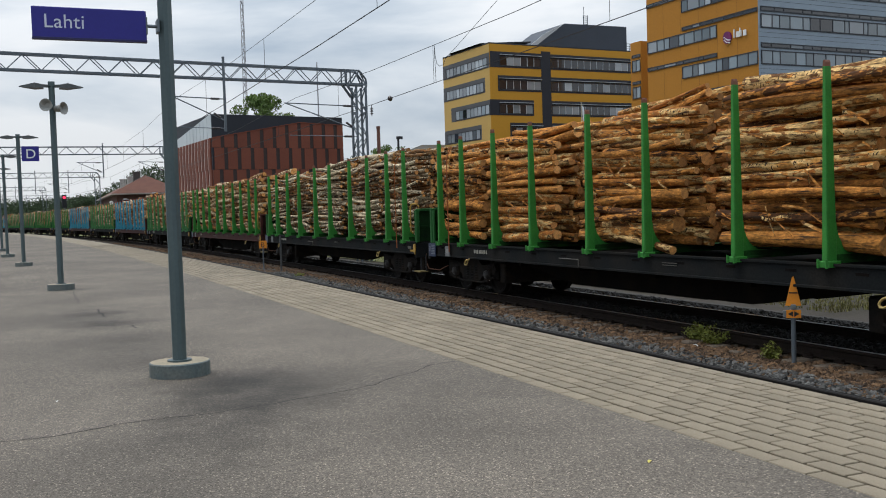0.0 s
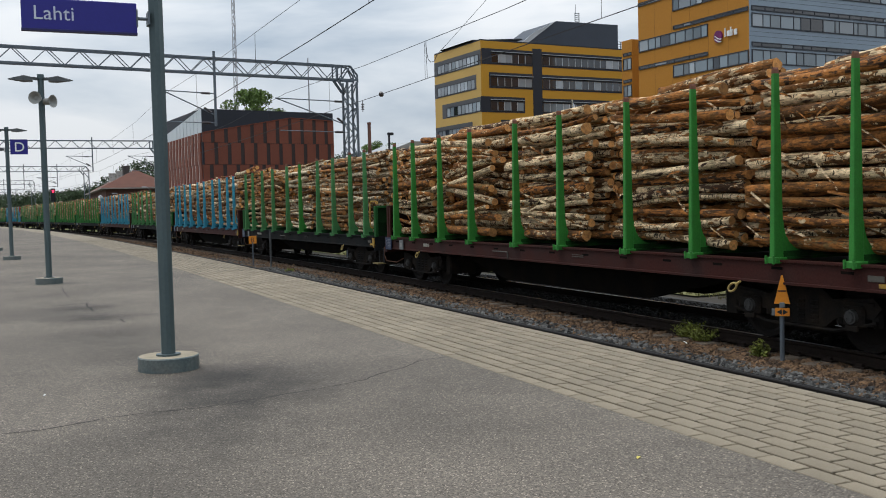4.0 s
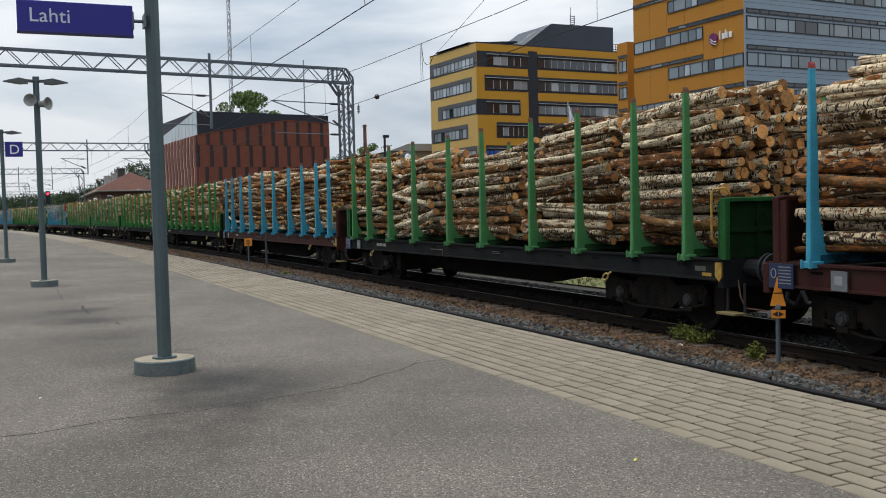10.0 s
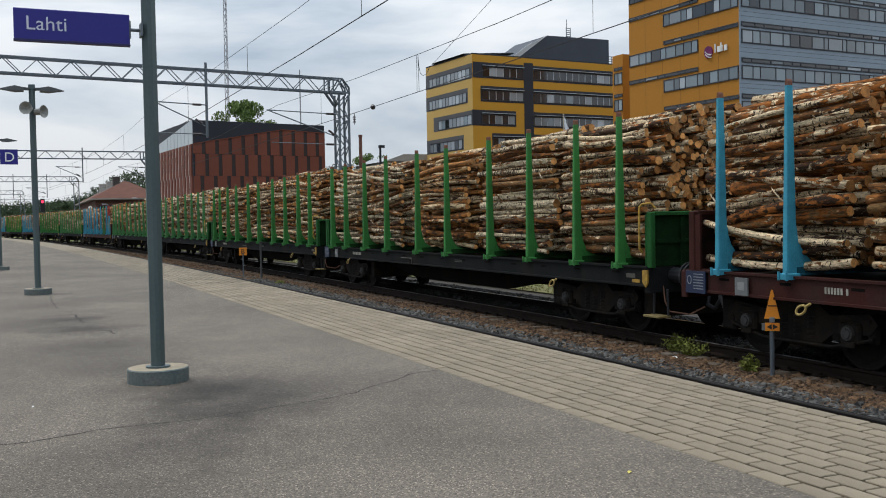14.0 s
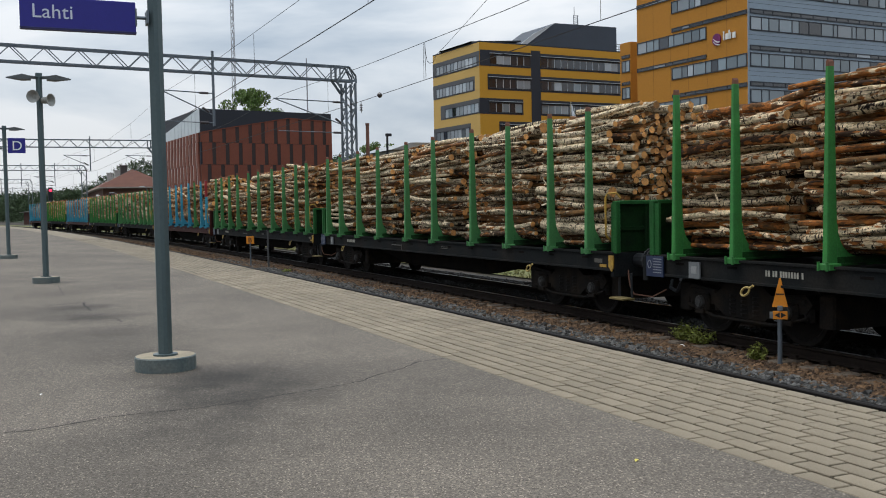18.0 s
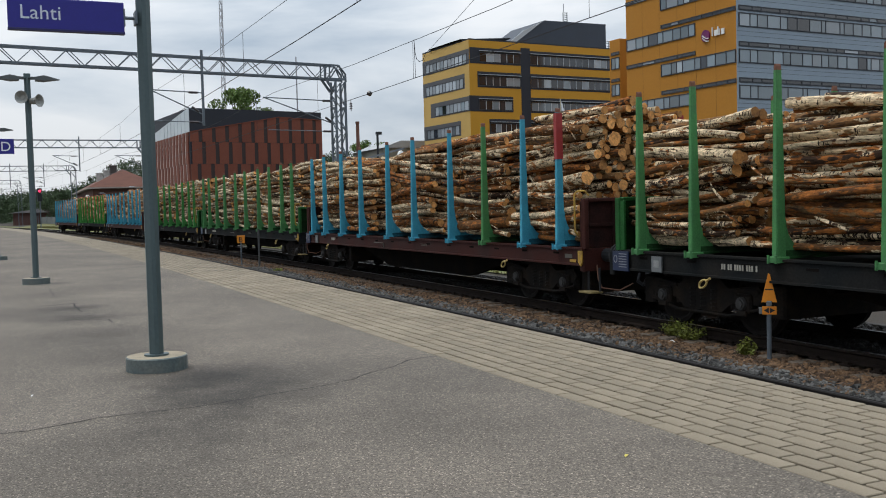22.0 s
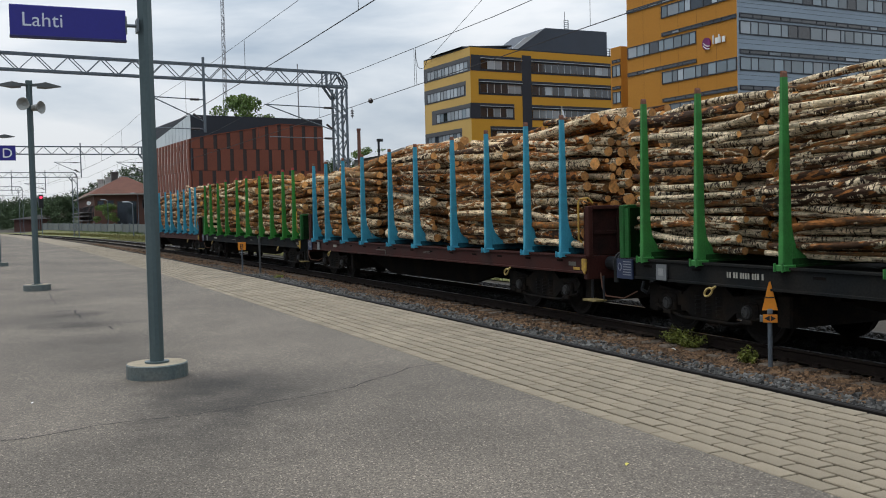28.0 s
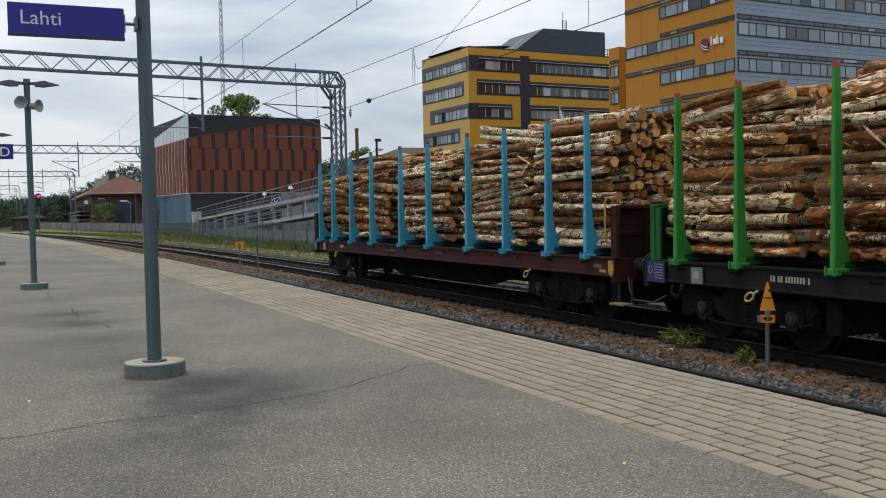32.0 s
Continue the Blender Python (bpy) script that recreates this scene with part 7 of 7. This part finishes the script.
# far shed and parked cars at the end of the yard
sh = thing("goods_shed", "low dark goods shed at the end of the yard", "building", pose(-262.0, 5.0, -0.8))
g = Geo()
g.box(-10, -6, 0, 10, 6, 3.0)
part("wall", g.mesh("wall", mat("shed_wall", (0.10, 0.05, 0.04), 0.8, var=0.1)), sh)
g = Geo()
g.prism([(-7, 3.0), (7, 3.0), (0, 4.0)], -11, 11, axis="x")
part("roof", g.mesh("roof", mat("shed_roof", (0.20, 0.18, 0.17), 0.7, var=0.1)), sh)


def car(x, y, rz, paint, lab):
    c = thing("car", lab, "car", pose(x, y, -0.78, 0, 0, rz), group="parked cars")
    g = Geo()
    g.prism([(-2.1, 0.3), (2.1, 0.3), (2.15, 0.75), (1.3, 0.92), (-2.0, 0.95), (-2.15, 0.7)], -0.85, 0.85)
    part("body", g.mesh("body", paint), c)
    g = Geo()
    g.prism([(1.25, 0.92), (0.55, 1.42), (-1.2, 1.46), (-1.95, 0.95)], -0.74, 0.74)
    part("cabin", g.mesh("cabin", GLASS_DARK), c, "dark glazed cabin")
    for wx in (-1.3, 1.35):
        for wy in (-0.86, 0.7):
            g = Geo()
            g.tube((wx, wy, 0.32), (wx, wy + 0.16, 0.32), 0.32, n=14)
            part("wheel", g.mesh("wheel", BLACK), c)


car(-250.0, 12.5, 90, mat("car_blue", (0.10, 0.16, 0.3), 0.3, var=0.05), "blue parked car at the end of the yard")
car(-245.0, 15.0, 90, mat("car_white", (0.6, 0.6, 0.6), 0.3, var=0.05), "white parked car at the end of the yard")
car(-210.0, 14.6, 85, mat("car_red", (0.45, 0.03, 0.03), 0.3, var=0.05), "red parked car by the fence")


# ---- trees and hills ----
def leaf_cloud(rng, clumps, per, size, squash=0.75):
    """Leaf faces scattered round clump centres: uneven, with gaps."""
    v, f = [], []
    for cx, cy, cz, r in clumps:
        for _ in range(per):
            a, b = rng.uniform(0, 6.283), math.acos(rng.uniform(-1, 1))
            q = r * rng.random() ** 0.4
            x, y, z = cx + q * math.sin(b) * math.cos(a), cy + q * math.sin(b) * math.sin(a), cz + q * squash * math.cos(b)
            u = Vector((rng.gauss(0, 1), rng.gauss(0, 1), rng.gauss(0, 1))).normalized() * size * rng.uniform(0.6, 1.4)
            w = u.orthogonal().normalized() * size * rng.uniform(0.4, 0.8)
            o = len(v)
            v += [(x - u.x, y - u.y, z - u.z), (x + w.x, y + w.y, z + w.z), (x + u.x, y + u.y, z + u.z), (x - w.x, y - w.y, z - w.z)]
            f.append((o, o + 1, o + 2, o + 3))
    return v, f


def leaf_mesh(name, v, f, material):
    me = bpy.data.meshes.new(name)
    me.from_pydata(v, [], f)
    me.materials.append(material)
    return me


LEAF = mat("leaf", (0.135, 0.20, 0.048), 0.7, var=0.2, scale=0.6, rnd=0.45, color2=(0.03, 0.06, 0.015))
LEAF_DARK = mat("leaf_dark", (0.056, 0.086, 0.038), 0.8, var=0.2, scale=0.3, rnd=0.45)
TRUNK = mat("trunk", (0.09, 0.07, 0.055), 0.9, var=0.2, scale=3)


def tree(x, y, z, h, r, seed, label, material=None, crown_from=0.35):
    rng = random.Random(seed)
    t = thing("tree", label, "tree", pose(x, y, z))
    g = Geo()
    g.tube((0, 0, 0), (0.1, 0, h * 0.55), 0.035 * h, 0.02 * h, n=8)
    clumps = []
    for i in range(11):
        a, q = rng.uniform(0, 6.283), rng.uniform(0.25, 0.95) * r
        zz = h * rng.uniform(crown_from, 0.92)
        q *= 1.0 - 0.5 * max(0, (zz / h - 0.6) / 0.4)
        tip = (q * math.cos(a), q * math.sin(a), zz)
        g.tube((0.05, 0, h * rng.uniform(0.3, 0.5)), tip, 0.012 * h, 0.004 * h, n=5)
        clumps.append((*tip, r * rng.uniform(0.28, 0.5)))
    clumps.append((0, 0, h * 0.85, r * 0.5))
    part("trunk", g.mesh("trunk", TRUNK), t)
    v, f = leaf_cloud(rng, clumps, 190, 0.045 * r + 0.05)
    part("crown", leaf_mesh("crown", v, f, material or LEAF), t)


tree(-172.5, 37.2, 12.0, 11.6, 4.6, 1, "leafy green tree rising behind the dark roof", crown_from=0.55)
tree(-172.0, 41.0, 12.0, 8.5, 2.3, 2, "slim leafy tree behind the dark roof", crown_from=0.6)
tree(-182.0, 14.7, -0.8, 5.6, 2.0, 3, "dense green shrub-like tree before the brick house", crown_from=0.15)
tree(-172.0, 22.0, -0.8, 5.2, 2.2, 4, "green bushy tree beside the brick house", crown_from=0.15)
tree(-162.0, 61.0, -0.8, 14.6, 2.6, 5, "green tree behind the chimney", crown_from=0.5)
tree(-200.0, 72.0, -0.8, 16.0, 4.0, 6, "green tree far behind the tracks")
tree(-190.0, 66.0, -0.8, 17.4, 3.2, 7, "green tree far behind the tracks")
tree(-196.0, 71.0, -0.8, 15.6, 3.4, 10, "green tree far behind the tracks")
tree(-225.0, 6.3, -0.8, 6.0, 3.0, 8, "dark green tree at the edge of the yard", LEAF_DARK, 0.2)
tree(-235.0, 9.0, -0.8, 7.5, 3.4, 9, "dark green tree at the edge of the yard", LEAF_DARK, 0.2)

rng = random.Random(31)


def hill(name, x0, x1, y0, y1, rise, count, size, label, seed, per=40, leaf=0.05):
    """A wooded slope: ground rising to its top, with crowns all over it."""
    rng = random.Random(seed)
    nx, ny = 18, 26

    def height(u, v_):
        return -0.8 + rise(v_) * (0.35 + 0.65 * u) * (0.9 + 0.25 * noise.noise(Vector((u * 3 + seed, v_ * 5, 0))))

    g = Geo()
    vs = [(x0 + (x1 - x0) * i / nx, y0 + (y1 - y0) * k / ny, height(i / nx, k / ny)) for i in range(nx + 1) for k in range(ny + 1)]
    g.add(vs, [(i * (ny + 1) + k, (i + 1) * (ny + 1) + k, (i + 1) * (ny + 1) + k + 1, i * (ny + 1) + k + 1) for i in range(nx) for k in range(ny)])
    tagged(new(name, g.mesh(name, mat("hill_green", (0.03, 0.045, 0.015), 0.9, var=0.2, scale=0.1))), label + " ground", "hill", kind="structure")
    clumps = []
    for _ in range(count):
        u, v_ = rng.random(), rng.random()
        z = height(u, v_)
        s = size * rng.uniform(0.7, 1.3)
        cx, cy = x0 + (x1 - x0) * u, y0 + (y1 - y0) * v_
        for q in range(3):
            clumps.append((cx + rng.gauss(0, 0.12 * s), cy + rng.gauss(0, 0.12 * s), z + s * (0.25 + 0.27 * q), s * (0.36 - 0.09 * q)))
    v, f = leaf_cloud(rng, clumps, per, size * leaf, 1.0)
    tagged(new("far_woods", leaf_mesh("far_woods", v, f, LEAF_DARK)), label, "forest", kind="stuff")


hill("wooded_hill", -330, -480, -30, 190, lambda v: min(24, max(0, 55 * (v - 0.12))), 1200, 7.0, "dark wooded hill behind the station", 3)
hill("far_hill", -720, -1000, -330, 240, lambda v: 13 + 5 * math.sin(v * 9), 1100, 15.0, "far wooded ridge on the horizon", 4)
hill("wooded_bank", -250, -292, 4, 66, lambda v: min(19.0, 1.2 + 32.0 * v), 420, 4.8, "dark trees on the bank behind the station", 5)


# ---- pieces of the setting: pavers, sleepers, stones ----
PAVER_L, ROWS = 0.298, 11
PAVER_W = (EDGE_Y - BAND_Y) / ROWS


def paver_mesh():
    g = Geo()
    a, b = PAVER_L / 2 - 0.0085, PAVER_W / 2 - 0.0125
    g.box(-a, -b, -0.04, a, b, 0.0, bevel=0.005)
    return g.mesh("paver", PAVER)


paver = paver_mesh()
rng = random.Random(12)
joined_v, joined_f = [], []
base_v = np.array([v.co[:] for v in paver.vertices])
base_f = [tuple(p.vertices) for p in paver.polygons]
low_v = np.array([(x, y, 0.0) for x, y in ((-0.141, -0.069), (0.141, -0.069), (0.141, 0.069), (-0.141, 0.069))])
BOND = (0.0, 0.55, 0.12, 0.62, 0.05, 0.5, 0.95, 0.45, 0.0, 0.55, 0.1)
for r in range(ROWS):
    off = BAND_Y - EDGE_Y + (r + 0.5) * PAVER_W
    x = -2.087 - BOND[r] * PAVER_L
    while x > -62:
        y = edge_line(x) + off
        turn = math.degrees(math.atan(-EDGE_K * x))
        z = rng.uniform(-0.003, 0.0)
        near = -3.0 > x > -10.4
        if near:
            part("paver", paver, platform, m=pose(x, y, z, rng.gauss(0, 0.25), rng.gauss(0, 0.2), turn + rng.gauss(0, 0.25)))
        else:
            m = np.array(pose(x, y, z, 0, 0, turn))
            src, fcs = (base_v, base_f) if x > -24 else (low_v, [(0, 1, 2, 3)])
            arr = src @ m[:3, :3].T + m[:3, 3]
            o = len(joined_v)
            joined_v.extend(map(tuple, arr))
            joined_f.extend(tuple(k + o for k in q) for q in fcs)
        x -= PAVER_L
me = bpy.data.meshes.new("pavers_far")
me.from_pydata(joined_v, [], joined_f)
me.materials.append(PAVER)
ob = part("pavers_far", me, platform, "pale concrete pavers further along")
ob["kind"] = "stuff"
g = along(BAND_Y - EDGE_Y + 0.003, -0.003, -0.001, -0.001, edge_line, [x for x in range(-420, -120, 10)] + [x for x in range(-120, -59, 3)] + [-61])
ob = part("paved_band", g.mesh("paved_band", PAVER), platform, "pale paved band in the distance")
g = along(BAND_Y - EDGE_Y + 0.003, -0.003, -0.001, -0.001, edge_line, [-2.2, 0, 30, 420])
ob = part("paved_band", g.mesh("paved_band", PAVER), platform)

# sleepers with rail clips
g = Geo()
g.box(-0.12, -1.30, -0.21, 0.12, 1.30, 0.0, bevel=0.02)
sleeper_me = g.mesh("sleeper", SLEEPER)
g = Geo()
for y in (-0.797, 0.797):
    g.box(-0.09, y - 0.16, 0.0, 0.09, y + 0.16, 0.025)
    for s in (-1, 1):
        g.box(-0.05, y + s * 0.12 - 0.03, 0.02, 0.05, y + s * 0.12 + 0.03, 0.06, bevel=0.01)
clip_me = g.mesh("rail_clip", RAIL)
x = -5.0
while x > -128:
    slope = math.degrees(math.atan(TRACK_A - TRACK_K * x))
    sl = part("sleeper", sleeper_me, ballast, m=pose(x, track_y(x) + WAGON_Y + rng.gauss(0, 0.03), RAIL_Z - 0.190 + rng.gauss(0, 0.006), 0, 0, slope + rng.gauss(0, 0.5)))
    if x > -60:
        part("rail_clip", clip_me, sl)
    x -= 0.54

# crushed stone
bm = bmesh.new()
bmesh.ops.create_icosphere(bm, subdivisions=1, radius=1.0)
ICO = np.array([v.co[:] for v in bm.verts])
ICO_F = np.array([[v.index for v in f.verts] for f in bm.faces])
bm.free()


def stones(name, count, place, size, material, label, seed):
    """Rough angular stones scattered over a strip, in one mesh."""
    rs = np.random.RandomState(seed)
    pos = np.array([place(rs) for _ in range(count)])
    r = size * rs.uniform(0.35, 1.0, (count, 1, 1)) ** 1.3 * 1.55
    jit = 1 + rs.uniform(-0.32, 0.32, (count, 12, 1))
    sq = rs.uniform(0.55, 1.15, (count, 1, 3))
    ang = rs.uniform(0, 6.283, (count, 2))
    p = ICO[None] * jit * sq * r
    ca, sa = np.cos(ang[:, 0])[:, None], np.sin(ang[:, 0])[:, None]
    p = np.stack([p[..., 0] * ca - p[..., 1] * sa, p[..., 0] * sa + p[..., 1] * ca, p[..., 2]], -1)
    cb, sb = np.cos(ang[:, 1])[:, None], np.sin(ang[:, 1])[:, None]
    p = np.stack([p[..., 0], p[..., 1] * cb - p[..., 2] * sb, p[..., 1] * sb + p[..., 2] * cb], -1)
    p += pos[:, None, :]
    fs = (ICO_F[None] + 12 * np.arange(count)[:, None, None]).reshape(-1, 3)
    me = bpy.data.meshes.new(name)
    me.from_pydata(p.reshape(-1, 3).tolist(), [], fs.tolist())
    me.materials.append(material)
    ob = part(name, me, ballast, label)
    ob["kind"] = "stuff"
    return ob


def bed_z(off):
    return -0.735 + 0.045 * min(1, max(0, (off + 3.9) / 3.0))


def strip(x0, x1, o0, o1, power=1.6, lift=0.0):
    def place(rs):
        x = x0 + (x1 - x0) * rs.random_sample() ** power
        o = rs.uniform(o0, o1)
        return x, track_y(x) + o, bed_z(o) + lift + rs.uniform(-0.01, 0.015)
    return place


stones("rusty_stones", 24000, strip(-7.5, -45, -1.05, -0.06), 0.036, STONE_RUST, "rusty brown crushed stone", 1)
stones("rusty_stones", 2200, strip(-7.5, -30, -1.35, -0.85), 0.031, STONE_RUST, "rusty brown crushed stone", 2)
stones("grey_stones", 15000, strip(-7.0, -45, -1.95, -0.92), 0.038, STONE_GREY, "grey crushed stone along the platform", 3)
stones("mixed_stones", 6000, strip(-36, -95, -1.7, -0.06, 1.3), 0.05, STONE_RUST, "brown crushed stone further along", 5)
# these two strips paint the shade under and behind the train
stones("track_stones", 9000, strip(-7.5, -45, 0.12, 1.5, lift=0.075), 0.038, STONE_SHADED, "stone between the rails, darkened as the train's shade", 6)
stones("far_side_stones", 4500, strip(-9, -45, 1.75, 3.4), 0.038, STONE_SHADED, "dark stone beyond the track", 7)
st = thing("white_stone", "single white stone lying on the gravel", "stone", pose(-11.75, 9.0, -0.67))
g = Geo()
g.add([tuple(v * np.array((0.06, 0.045, 0.035))) for v in ICO], [tuple(int(i) for i in q) for q in ICO_F])
part("stone", g.mesh("stone", WHITE), st)


# ---- what moves ----
TIMES = [0.0, 1.0, 2.0, 3.0, 4.0, 5.0, 6.0, 7.0, 8.0, 9.0, 10.0, 11.0, 12.0, 13.0, 14.0, 15.0, 16.0, 17.0, 18.0, 19.0, 20.0, 21.0, 22.0, 23.0, 24.0, 25.0, 26.0, 27.0, 28.0, 29.0, 30.0, 31.0, 32.0]


def motions():
    """The train rolls past; its wheels turn on their axles."""
    rows = {}
    for j, w in WAGONS:
        rows[j] = [(t, on_track(train_at(t) - 7.77 + PITCH * j)) for t in TIMES]
        walk(w, rows[j])
    for j, s in STACKS:
        walk(s, rows[j])
    spins = []
    n = 0
    while n <= 960:
        t = n / 30
        spins.append((t, (train_at(t) - train_at(0)) / 0.46))
        n += 2
    for ws, x in WHEELS:
        walk(ws, [(t, Matrix.Translation((x, 0, 0.46)) @ Matrix.Rotation(a, 4, "Y")) for t, a in spins])


motions()
